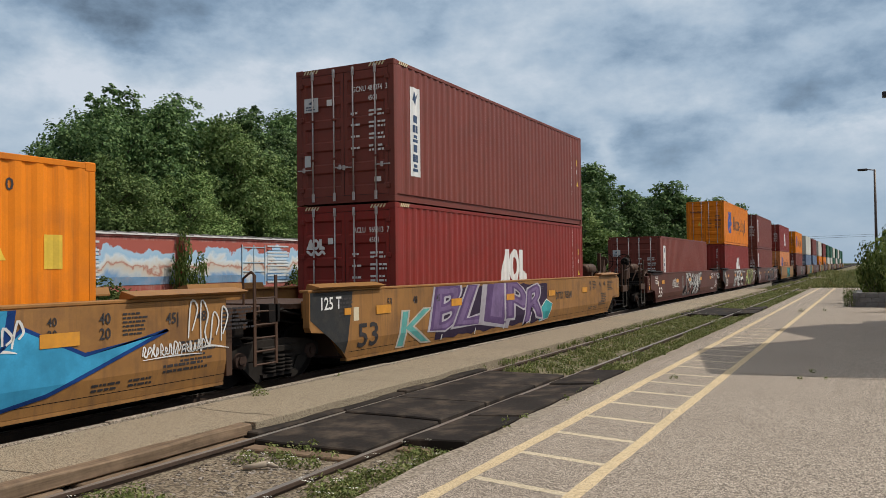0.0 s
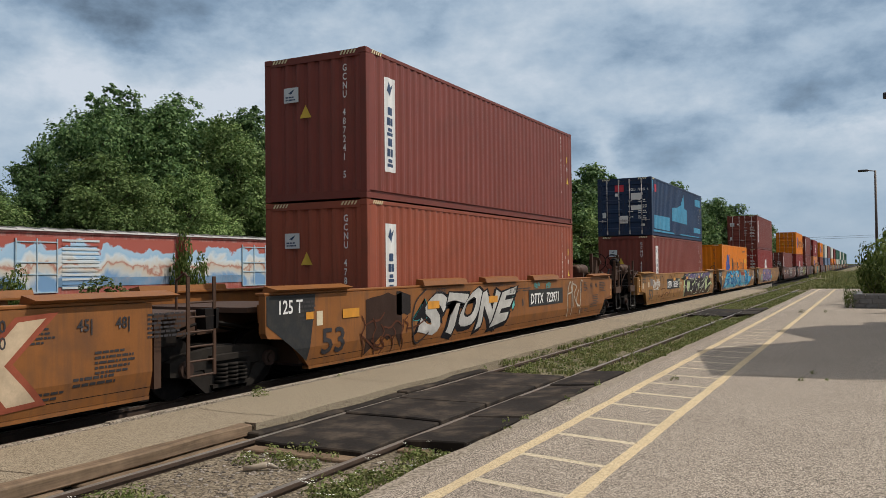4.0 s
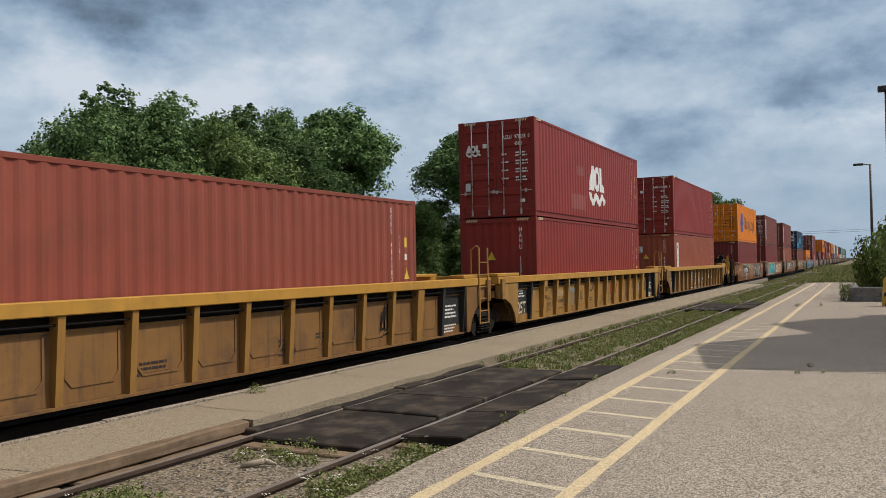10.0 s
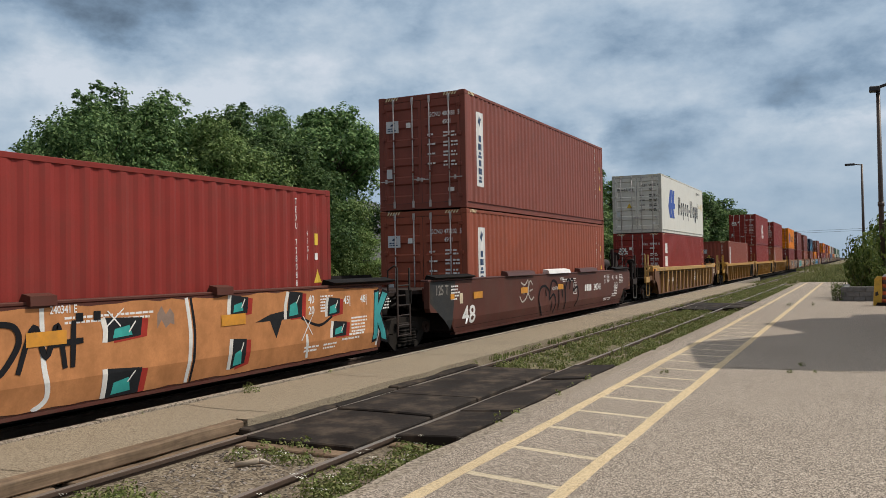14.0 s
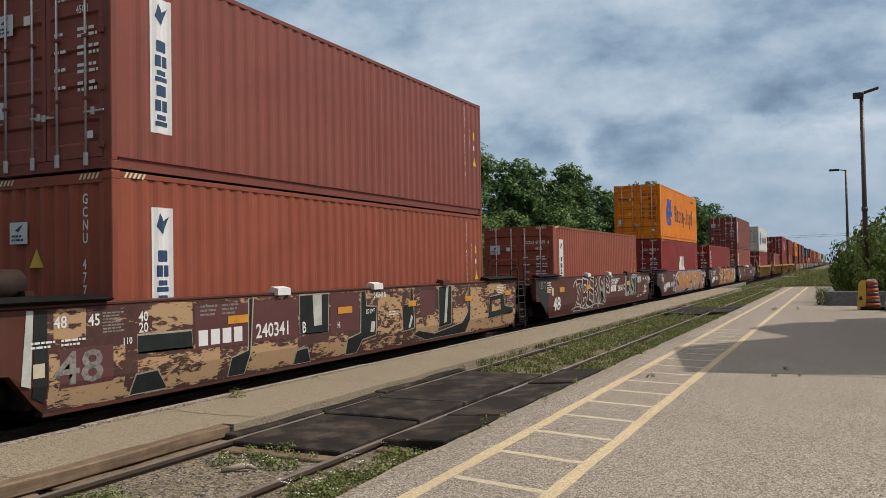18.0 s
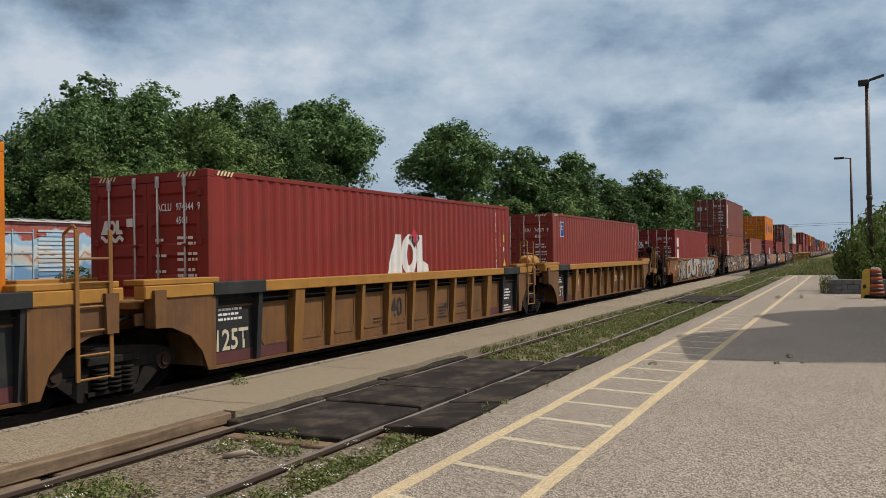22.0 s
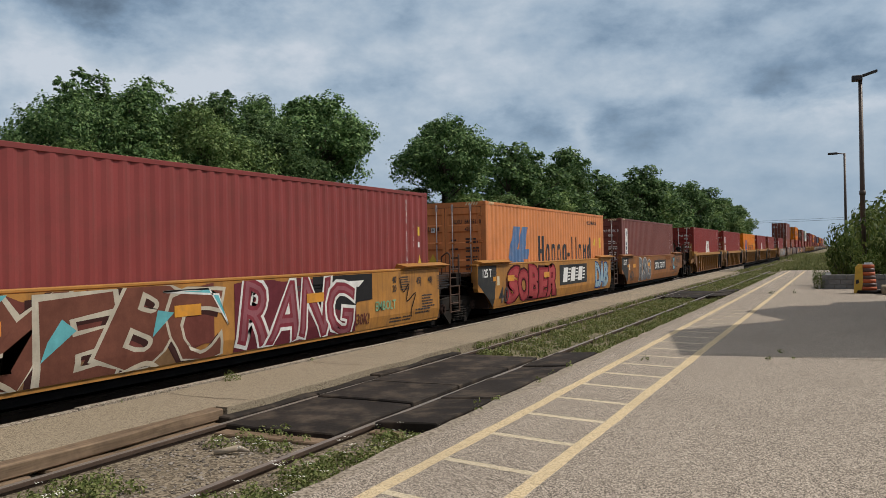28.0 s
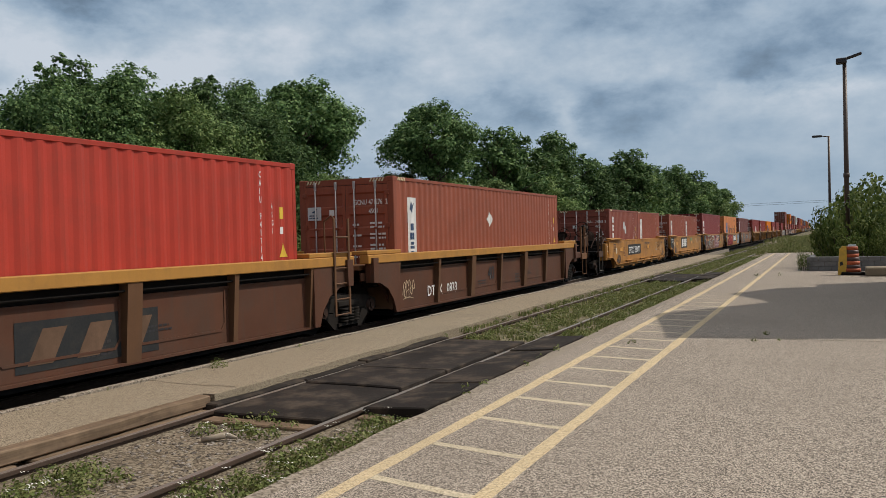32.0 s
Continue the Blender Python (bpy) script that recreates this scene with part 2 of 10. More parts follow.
def leafy(name, a, bb, c):
    """Foliage: each leaf its own green, a little light through it."""
    m = bpy.data.materials.new(name)
    m.use_nodes = True
    t = m.node_tree
    b = t.nodes["Principled BSDF"]
    b.inputs["Roughness"].default_value = 0.6
    b.inputs["Specular IOR Level"].default_value = 0.15
    g = t.nodes.new("ShaderNodeNewGeometry")
    r = t.nodes.new("ShaderNodeValToRGB")
    r.color_ramp.elements[0].color, r.color_ramp.elements[1].color = (*a, 1), (*c, 1)
    e = r.color_ramp.elements.new(0.5)
    e.color = (*bb, 1)
    t.links.new(g.outputs["Random Per Island"], r.inputs[0])
    oi = t.nodes.new("ShaderNodeObjectInfo")
    h = t.nodes.new("ShaderNodeHueSaturation")
    mr = t.nodes.new("ShaderNodeMapRange")
    mr.inputs[3].default_value, mr.inputs[4].default_value = 0.75, 1.25
    t.links.new(oi.outputs["Random"], mr.inputs[0])
    t.links.new(mr.outputs[0], h.inputs["Value"])
    t.links.new(r.outputs[0], h.inputs["Color"])
    t.links.new(h.outputs[0], b.inputs["Base Color"])
    tr = t.nodes.new("ShaderNodeBsdfTranslucent")
    t.links.new(h.outputs[0], tr.inputs["Color"])
    mx = t.nodes.new("ShaderNodeMixShader")
    mx.inputs[0].default_value = 0.24
    t.links.new(b.outputs[0], mx.inputs[1])
    t.links.new(tr.outputs[0], mx.inputs[2])
    t.links.new(mx.outputs[0], t.nodes["Material Output"].inputs[0])
    return m


_mats = {}


def paint(col, rough=0.5, dirt=0.25, streak=0.25, vary=0.12, name="paint", dcol=(0.09, 0.055, 0.04)):
    """Weathered paint on steel, one material a colour."""
    key = (col, rough, dirt, streak, name)
    if key not in _mats:
        _mats[key] = surface(name, col, rough, 0, 0.8, vary, dcol, dirt, 0.0006, 30.0, 55.0, streak, shine=0.2)
    return _mats[key]


M_asphalt = speckled("worn_asphalt", (0.040, 0.034, 0.029), (0.224, 0.186, 0.149), (0.60, 0.52, 0.435), 125.0, 0.0025, 0.35, (0.19, 0.16, 0.13))
M_concrete = speckled("old_concrete", (0.11, 0.088, 0.06), (0.265, 0.215, 0.15), (0.40, 0.34, 0.25), 110.0, 0.003, 0.5, (0.17, 0.145, 0.11))
M_patch = speckled("edge_concrete", (0.10, 0.08, 0.06), (0.255, 0.213, 0.165), (0.40, 0.345, 0.28), 60.0, 0.006, 0.5, (0.2, 0.18, 0.15))
M_ballast = speckled("gravel", (0.05, 0.042, 0.036), (0.15, 0.128, 0.105), (0.38, 0.34, 0.30), 22.0, 0.03, 0.5, (0.10, 0.085, 0.07))
# dark track ballast, taken near black: shade under the train is in the colour
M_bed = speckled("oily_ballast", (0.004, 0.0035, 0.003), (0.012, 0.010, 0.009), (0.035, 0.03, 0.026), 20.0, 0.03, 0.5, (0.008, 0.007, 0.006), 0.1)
M_dirt = speckled("dry_soil", (0.06, 0.045, 0.03), (0.16, 0.128, 0.09), (0.31, 0.26, 0.19), 45.0, 0.02, 0.5, (0.09, 0.075, 0.05))
M_grassland = speckled("rough_grass", (0.024, 0.032, 0.012), (0.050, 0.058, 0.022), (0.10, 0.098, 0.048), 5.0, 0.05, 0.5, (0.07, 0.07, 0.035), 0.0)
M_rung = speckled("pale_line_paint", (0.28, 0.24, 0.17), (0.57, 0.48, 0.33), (0.72, 0.63, 0.47), 125.0, 0.003, 0.5, (0.36, 0.31, 0.23))
M_yellow = speckled("yellow_line_paint", (0.30, 0.24, 0.16), (0.60, 0.46, 0.27), (0.72, 0.60, 0.40), 125.0, 0.003, 0.5, (0.38, 0.30, 0.19))
M_timber = surface("weathered_timber", (0.25, 0.175, 0.115), 0.85, 0, 2.5, 0.35, (0.07, 0.055, 0.045), 0.5, 0.006, 20.0, 25.0, grain=0.45, shine=0.2)
M_mat = surface("rubber_crossing_panel", (0.031, 0.026, 0.023), 0.9, 0, 1.2, 0.5, (0.13, 0.10, 0.075), 0.7, 0.004, 45.0, 30.0, island=0.5, shine=0.15)
M_rail = surface("rusty_rail_steel", (0.062, 0.038, 0.026), 0.8, 0.0, 4.0, 0.3, bump=0.002)
M_railtop = surface("worn_rail_head", (0.26, 0.23, 0.20), 0.42, 0.4, 3.0, 0.2)
M_leaf_a = leafy("broad_leaves", (0.030, 0.068, 0.026), (0.100, 0.182, 0.062), (0.227, 0.326, 0.128))
M_leaf_b = leafy("light_leaves", (0.075, 0.133, 0.043), (0.156, 0.240, 0.074), (0.278, 0.357, 0.140))
M_grass = leafy("grass_blades", (0.098, 0.122, 0.040), (0.175, 0.200, 0.070), (0.33, 0.31, 0.155))
M_flower = surface("white_umbels", (0.75, 0.75, 0.68), 0.8)
M_bark = surface("bark", (0.10, 0.078, 0.058), 0.9, 0, 5.0, 0.4, bump=0.02, bump_scale=15.0)
M_black = surface("grimy_black_steel", (0.009, 0.008, 0.008), 0.75, 0.0, 2.0, 0.3, (0.035, 0.024, 0.018), 0.3, 0.002, shine=0.12)
M_truck = surface("rusty_cast_steel", (0.013, 0.011, 0.010), 0.8, 0.0, 4.0, 0.4, (0.035, 0.025, 0.018), 0.4, 0.003, shine=0.12)
M_steel = surface("galvanised_rod", (0.50, 0.47, 0.46), 0.45, 0.3, 6.0, 0.15, (0.2, 0.12, 0.08), 0.3)
M_white = surface("white_lettering", (0.78, 0.78, 0.77), 0.6, 0, 3.0, 0.05, (0.35, 0.2, 0.16), 0.12)
M_dark = surface("black_lettering", (0.028, 0.026, 0.03), 0.55, 0, 3.0, 0.1, (0.12, 0.08, 0.05), 0.2)
M_post = surface("brown_lamp_post", (0.075, 0.050, 0.040), 0.5, 0.1, 2.0, 0.2)
M_stone = surface("grey_planter_block", (0.20, 0.205, 0.21), 0.9, 0, 4.0, 0.25, (0.1, 0.095, 0.09), 0.4, 0.01, 25.0, island=0.35)
M_verge = speckled("weedy_soil", (0.06, 0.055, 0.035), (0.15, 0.135, 0.08), (0.29, 0.25, 0.18), 30.0, 0.02, 0.6, (0.11, 0.12, 0.055), 0.05)
# sleeper timber with the shade under the train put into its colour
M_shaded_sleeper = surface("oily_sleeper_timber", (0.012, 0.010, 0.009), 0.85, 0, 3.0, 0.4, bump=0.004, shine=0.1)
M_weed = leafy("small_weeds", (0.085, 0.115, 0.030), (0.165, 0.205, 0.062), (0.31, 0.31, 0.14))
M_bush = leafy("bush_leaves", (0.038, 0.066, 0.015), (0.085, 0.125, 0.028), (0.175, 0.205, 0.062))
# lighter than M_truck: light caught by frames and springs is in the colour
M_cast = surface("dusty_truck_casting", (0.026, 0.022, 0.019), 0.8, 0.0, 5.0, 0.4, (0.02, 0.016, 0.013), 0.6, 0.003, shine=0.15)
M_hub = surface("rusty_bearing_cap", (0.052, 0.031, 0.024), 0.8, 0, 6.0, 0.3, shine=0.2)
M_driftwood = surface("bleached_wood", (0.36, 0.30, 0.23), 0.85, 0, 6.0, 0.3, bump=0.004)

# ---- small builders ----
RAIL = -0.22          # top of the rails under the train
NEAR_RAIL = -0.20     # top of the siding's rails
TRACK_X = -9.628      # centre line of the train's track
SIDE_X = -5.15        # centre line of the siding


def box(bm, x0, x1, y0, y1, z0, z1, bevel=0.0):
    vs = [bm.verts.new(p) for p in ((x0, y0, z0), (x1, y0, z0), (x1, y1, z0), (x0, y1, z0), (x0, y0, z1), (x1, y0, z1), (x1, y1, z1), (x0, y1, z1))]
    fs = [bm.faces.new([vs[i] for i in f]) for f in ((3, 2, 1, 0), (4, 5, 6, 7), (0, 1, 5, 4), (1, 2, 6, 5), (2, 3, 7, 6), (3, 0, 4, 7))]
    if bevel:
        es = list({e for f in fs for e in f.edges})
        bmesh.ops.bevel(bm, geom=es, offset=bevel, segments=1, affect="EDGES")
    return bm


def rod(bm, a, b, r, n=8, r2=None):
    """A round bar from a to b."""
    a, b = Vector(a), Vector(b)
    q = (b - a).to_track_quat("Z", "Y")
    rings = []
    for p, rr in ((a, r), (b, r if r2 is None else r2)):
        rings.append([bm.verts.new(p + q @ Vector((rr * math.cos(2 * math.pi * i / n), rr * math.sin(2 * math.pi * i / n), 0))) for i in range(n)])
    for i in range(n):
        f = bm.faces.new((rings[0][i], rings[0][(i + 1) % n], rings[1][(i + 1) % n], rings[1][i]))
        f.smooth = n > 6
    bm.faces.new(rings[0][::-1])
    bm.faces.new(rings[1])
    return bm


def pipe(bm, pts, r, n=6):
    for a, b in zip(pts, pts[1:]):
        rod(bm, a, b, r, n)
    return bm


def prism(bm, pts, axis, a, b):
    """A flat outline (pairs) drawn out along an axis from a to b."""
    def at(p, v):
        return {"x": (v, p[0], p[1]), "y": (p[0], v, p[1]), "z": (p[0], p[1], v)}[axis]
    lo, hi = [bm.verts.new(at(p, a)) for p in pts], [bm.verts.new(at(p, b)) for p in pts]
    n = len(pts)
    for i in range(n):
        bm.faces.new((lo[i], lo[(i + 1) % n], hi[(i + 1) % n], hi[i]))
    bm.faces.new(lo[::-1])
    bm.faces.new(hi)
    return bm


def mesh_of(name, bm, mat=None):
    bmesh.ops.recalc_face_normals(bm, faces=bm.faces)
    me = bpy.data.meshes.new(name)
    bm.to_mesh(me)
    bm.free()
    if mat:
        me.materials.append(mat)
    return me


def part(name, bm, material, parent, label=""):
    """One mesh object under a thing or a part; bm may be a bmesh or a mesh that is shared."""
    me = bm if isinstance(bm, bpy.types.Mesh) else mesh_of(name, bm)
    ob = new(name, me)
    if material:
        if not me.materials:
            me.materials.append(material)
        elif me.materials[0] != material:
            ob.material_slots[0].link = "OBJECT"
            ob.material_slots[0].material = material
    if parent:
        ob.parent = parent
    return tagged(ob, label)


def thing(name, label, category, m=None, group="", kind=""):
    ob = new(name)
    ob.empty_display_size = 0.3
    if m:
        ob.matrix_world = m
    return tagged(ob, label, category, group, kind)


def B():
    return bmesh.new()


# ---- ground ----
def sheet(name, pts, z, mat, label, category, thick=0.0, kind="structure"):
    """A level slab from an outline, with a skirt when thick."""
    bm = B()
    if thick:
        prism(bm, pts, "z", z - thick, z)
    else:
        bm.faces.new([bm.verts.new((x, y, z)) for x, y in pts])
    return tagged(part(name, bm, mat, None), label, category, kind=kind)


def terrain():
    """The land: one sheet to the horizon, rutted a little, with the two track beds sunk in it."""
    bm = B()
    xs = [-2500, -600, -200, -90, -60, -45, -34, -28, -24, -20, -17, -14.5, -13, -12, -11.3, -10.6, -9.6, -8.6, -7.9, -7.5, -7.0, -6.4, -6.0, -5.6, -5.15, -4.7, -4.2, -3.8, -3.5, -3.25, -3.0, -2, 2, 8, 20, 60, 200, 600, 2500]
    ys = [-2500, -500, -120, -40, -20, -10] + [i * 1.5 - 6 for i in range(60)] + [90, 100, 115, 135, 160, 200, 260, 350, 500, 900, 2500]
    rows = []
    for y in ys:
        row = []
        for x in xs:
            n = noise.noise((x * 0.35, y * 0.35, 0))
            if x < -20:
                z = -0.35 + 0.25 * n
            elif x < -11.5:
                z = -0.55 + 0.15 * n
            elif x < -7.2:
                z = -0.50 + 0.03 * n
            elif x < -3.4:
                z = -0.272 + 0.02 * n
            elif x < -3.2:
                z = -0.16 + 0.03 * n
            else:
                z = -0.12
            if y > 60 and x > -3.6:
                z = -0.03 + 0.06 * n
            row.append(bm.verts.new((x, y, z)))
        rows.append(row)
    for a, b in zip(rows, rows[1:]):
        for i in range(len(xs) - 1):
            f = bm.faces.new((a[i], a[i + 1], b[i + 1], b[i]))
            f.smooth = True
            mx = (xs[i] + xs[i + 1]) / 2
            # index 3 carries the train's shade in its colour, well past the track
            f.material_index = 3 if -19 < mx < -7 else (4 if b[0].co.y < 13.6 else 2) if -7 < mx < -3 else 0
    me = mesh_of("ground", bm)
    for m in (M_grassland, M_ballast, M_verge, M_bed, M_dirt):
        me.materials.append(m)
    return tagged(new("ground", me), "rough grass and gravel ground beside the tracks", "ground", kind="structure")


terrain()


def ragged(x, y0, y1, step, amp, seed):
    r = random.Random(seed)
    n = int((y1 - y0) / step)
    return [(x + r.uniform(-amp, amp), y0 + (y1 - y0) * i / n) for i in range(n + 1)]


# the passengers' platform: worn asphalt with a broken concrete lip towards the siding
edge_in = ragged(-3.12, -14, 58.5, 0.6, 0.006, 3)
sheet("pavement", [(70, -14), (70, 58.5)] + edge_in[::-1], 0.0, M_asphalt, "worn sunlit asphalt platform with exposed stones", "platform", 0.3)
edge_out = [(x - (0.10 + 0.05 * max(0, min(1, (y - 4) / 6)) * max(0, min(1, (22 - y) / 9)) + 0.03 * (noise.noise((0, y * 0.9, 5)))), y) for x, y in ragged(-3.16, -14, 58.5, 0.3, 0.012, 5)]
sheet("trim", edge_in + edge_out[::-1], -0.008, M_patch, "broken concrete lip along the platform edge", "kerb", 0.28)


# the low island platform between the two tracks
island_near = [(x + 0.05 * noise.noise((3, y, 0)), y) for x, y in ragged(-6.12, 7.25, 60, 0.7, 0.03, 8)]
sheet("pavement", [(-7.55, -14), (-6.28, -14), (-6.28, 7.25)] + island_near + [(-7.55, 60)], -0.10, M_concrete, "low concrete platform strip between the tracks", "platform", 0.5)
bm = B()
r0 = random.Random(4)
y = -14.0
while y < 75:
    ln = r0.uniform(2.4, 3.6)
    box(bm, -7.67, -7.575, y, y + ln - 0.012, -0.5, -0.078 + r0.uniform(-0.012, 0.006), 0.008)
    y += ln
tagged(part("kerb", bm, M_patch, None), "narrow concrete kerb stones facing the train", "kerb", kind="structure")


def timber(y0, y1, z0, z1, x0, x1, tilt=0.0):
    bm = B()
    box(bm, x0, x1, -(y1 - y0) / 2, (y1 - y0) / 2, z0, z1, 0.015)
    long = [e for e in bm.edges if e.calc_length() > 1.0]
    bmesh.ops.subdivide_edges(bm, edges=long, cuts=14, use_grid_fill=True)
    for v in bm.verts:
        v.co += Vector((noise.noise((v.co.x * 9, v.co.y * 2.3, v.co.z * 9)) * 0.022, 0, noise.noise((v.co.x * 7, v.co.y * 1.7, v.co.z * 5 + 9)) * 0.02))
    ob = part("timber", bm, M_timber, None)
    ob.matrix_world = pose(0, (y0 + y1) / 2, 0, 0, 0, tilt)
    return tagged(ob, "grey-brown weathered timber baulk edging the low platform", "timber", "platform edging timbers")


timber(-3.0, 7.22, -0.225, -0.095, -6.29, -6.12, 0.15)
timber(2.2, 4.75, -0.37, -0.235, -6.27, -6.07)
timber(4.98, 7.05, -0.36, -0.238, -6.25, -6.07, 0.5)
timber(-2.5, 2.05, -0.38, -0.24, -6.24, -6.08)


# yellow walkway marks
def stripe(x0, x1, y0, y1, z=0.004, seed=0):
    r = random.Random(seed)
    n = max(2, int(abs(y1 - y0) / 0.35)) if abs(y1 - y0) > abs(x1 - x0) else 2
    bm = B()
    if n > 2:
        a = [bm.verts.new((x0 + r.uniform(-0.008, 0.008), y0 + (y1 - y0) * i / n, z)) for i in range(n + 1)]
        b = [bm.verts.new((x1 + r.uniform(-0.008, 0.008), y0 + (y1 - y0) * i / n, z)) for i in range(n + 1)]
    else:
        n = 5
        a = [bm.verts.new((x0 + (x1 - x0) * i / n, y0 + r.uniform(-0.006, 0.006), z)) for i in range(n + 1)]
        b = [bm.verts.new((x0 + (x1 - x0) * i / n, y1 + r.uniform(-0.006, 0.006), z)) for i in range(n + 1)]
    for i in range(n):
        bm.faces.new((a[i], b[i], b[i + 1], a[i + 1]))
    return bm


marks = thing("walkway_marking", "faded yellow ladder of painted lines on the platform", "road marking", kind="structure")
part("line", stripe(-2.82, -2.70, 2.0, 57.0, 0.002, 1), M_yellow, marks)
part("line", stripe(-1.92, -1.80, 2.0, 57.0, 0.002, 2), M_yellow, marks)
for i in range(-3, 18):
    yy = 5.72 + 0.945 * i
    bm = stripe(-2.70, -1.92, yy - 0.045, yy + 0.045, 0.002, 10 + i)
    for v in bm.verts:
        v.co.y -= (v.co.x + 2.7) * 0.22
    part("rung", bm, M_rung, marks)


# ---- rails ----
def rail_mesh(y0, y1):
    bm = B()
    prof = [(-0.075, -0.16), (0.075, -0.16), (0.075, -0.145), (0.012, -0.125), (0.012, -0.045), (0.036, -0.035), (0.036, -0.004), (0.03, 0.0), (-0.03, 0.0), (-0.036, -0.004), (-0.036, -0.035), (-0.012, -0.045), (-0.012, -0.125), (-0.075, -0.145)]
    prism(bm, prof, "y", y0, y1)
    bm.faces.ensure_lookup_table()
    me = mesh_of("rail", bm)
    me.materials.append(M_rail)
    me.materials.append(M_railtop)
    for p in me.polygons:
        if p.normal.z > 0.9 and abs(p.center.z) < 0.002:
            p.material_index = 1
    return me


near_rail, far_rail = rail_mesh(-30, 140), rail_mesh(-60, 900)
for nm, cx, z, me, lab in (("track", SIDE_X, NEAR_RAIL, near_rail, "rusty siding track overgrown with weeds"), ("track", TRACK_X, RAIL, far_rail, "main line track under the passing train"), ("track", -28.6, 0.05, near_rail, "disused track under the old boxcars")):
    tk = thing(nm, lab, "railway track", pose(cx, 0, z), kind="structure")
    for s in (-1, 1):
        part("rail", me, None, tk).matrix_local = pose(s * 0.755, 0, 0)
    bm = B()
    box(bm, -1.3, 1.3, -0.11, 0.11, -0.34, -0.165, 0.012)
    # main-line sleepers get the timber darkened for the train's shade
    me_t = mesh_of("sleeper", bm, M_shaded_sleeper if -20 < cx < -7 else M_timber)
    lo, hi = (-8, 60) if cx > -7 else (-4, 34) if cx > -20 else (12, 44)
    for i in range(int((hi - lo) / 0.55)):
        part("sleeper", me_t, None, tk).matrix_local = pose(0, lo + i * 0.55, 0, 0, 0, noise.noise((i, cx, 0)) * 2)


# ---- crossing panels ----
def crossing(y0, y1, rows, group):
    th = thing("crossing", "dark rubber crossing panels laid flush between the siding rails", "level crossing", kind="structure", group=group)
    r = random.Random(int(y0))
    for x0, x1, sh in ((-6.20, -5.965, 0.25), (-5.83, -4.47, 0.0), (-4.335, -3.60, 0.55)):
        ys = [y0 + (y1 - y0) * (i + (r.uniform(-0.2, 0.2) if 0 < i < rows else 0)) / rows for i in range(rows + 1)]
        for a, b in zip(ys, ys[1:]):
            bm = B()
            nx, ny = (5, 5) if x1 - x0 > 0.5 else (2, 5)
            z = -0.178 + r.uniform(-0.012, 0.02)
            box(bm, x0 + 0.008, x1 - 0.008, a + sh + 0.016, b + sh - 0.016, -0.31, z, 0.014)
            bmesh.ops.subdivide_edges(bm, edges=[e for e in bm.edges if e.calc_length() > 0.2], cuts=3, use_grid_fill=True)
            for v in bm.verts:
                v.co.z += 0.02 * noise.noise(v.co * 1.1)
                if x0 > -4.4:
                    v.co.z += (v.co.x + 4.33) * 0.06
            part("panel", bm, M_mat, th)
    if y0 < 10:
        for x0, x1, yy in ((-5.80, -4.50, y0 - 0.20), (-4.32, -3.95, y0 + 0.42), (-6.16, -5.97, y0 + 0.02)):
            bm = box(B(), x0, x1, yy, yy + 0.2, -0.36, -0.235, 0.012)
            part("timber_header", bm, M_timber, th, "weathered timber under the panel ends")
    return th


crossing(6.85, 13.0, 4, "track crossings")
crossing(30.5, 35.0, 2, "track crossings")

# ---- the train: shared shapes ----
_shared = {}


def shared(key, make):
    """A mesh built once and used by all alike parts."""
    if key not in _shared:
        _shared[key] = mesh_of(key.split("|")[0], make(B()))
    return _shared[key]


def tint(ob, mat):
    """Give one object its own material on a shared mesh."""
    if not ob.data.materials:
        ob.data.materials.append(mat)
    ob.material_slots[0].link = "OBJECT"
    ob.material_slots[0].material = mat
    return ob


def piece(name, key, make, mat, parent, at=None, label=""):
    ob = new(name, shared(key, make))
    tint(ob, mat)
    ob.parent = parent
    if at is not None:
        ob.matrix_local = at
    return tagged(ob, label)


M_ltpatch = surface("pale_blue_patch", (0.25, 0.36, 0.48), 0.6, 0, 3.0, 0.2)
CREAM = surface("cream_lettering", (0.66, 0.58, 0.42), 0.6, 0, 3.0, 0.1, (0.3, 0.2, 0.12), 0.3)
REFL = surface("yellow_reflector", (0.66, 0.29, 0.03), 0.5, 0, 5.0, 0.2, (0.3, 0.15, 0.06), 0.4)
M_grip = surface("dull_step_pipe", (0.16, 0.145, 0.13), 0.6, 0.1, 6.0, 0.2)
DKP = surface("dark_panel_paint", (0.025, 0.027, 0.029), 0.7, 0, 2.0, 0.2, (0.10, 0.08, 0.06), 0.3, shine=0.3)


# ---- flat marks: lettering, emblems, spray paint ----
def glyphs(text, size):
    """Mesh of a word in the built-in font, as outline polygons in the plane."""
    key = "text|%s" % text
    if key not in _shared:
        cu = bpy.data.curves.new("lettering", "FONT")
        cu.body, cu.size, cu.resolution_u, cu.align_x, cu.offset = text, 1.0, 2, "LEFT", 0.016
        ob = bpy.data.objects.new("lettering", cu)
        me = bpy.data.meshes.new_from_object(ob)
        bpy.data.objects.remove(ob)
        _shared[key] = me
    bm = B()
    bm.from_mesh(_shared[key])
    for v in bm.verts:
        v.co *= size
    return bm


FOLDS = (0.0, 0.26, 0.5, 0.76)


def wave_x(y, lo, hi, pitch, depth):
    """How deep a corrugated wall lies at y."""
    if y <= lo or y >= hi:
        return 0.0
    k = ((y - lo) / pitch) % 1.0
    if k < 0.26:
        return 0.0
    if k < 0.5:
        return -depth * (k - 0.26) / 0.24
    if k < 0.76:
        return -depth
    return -depth * (1 - (k - 0.76) / 0.24)


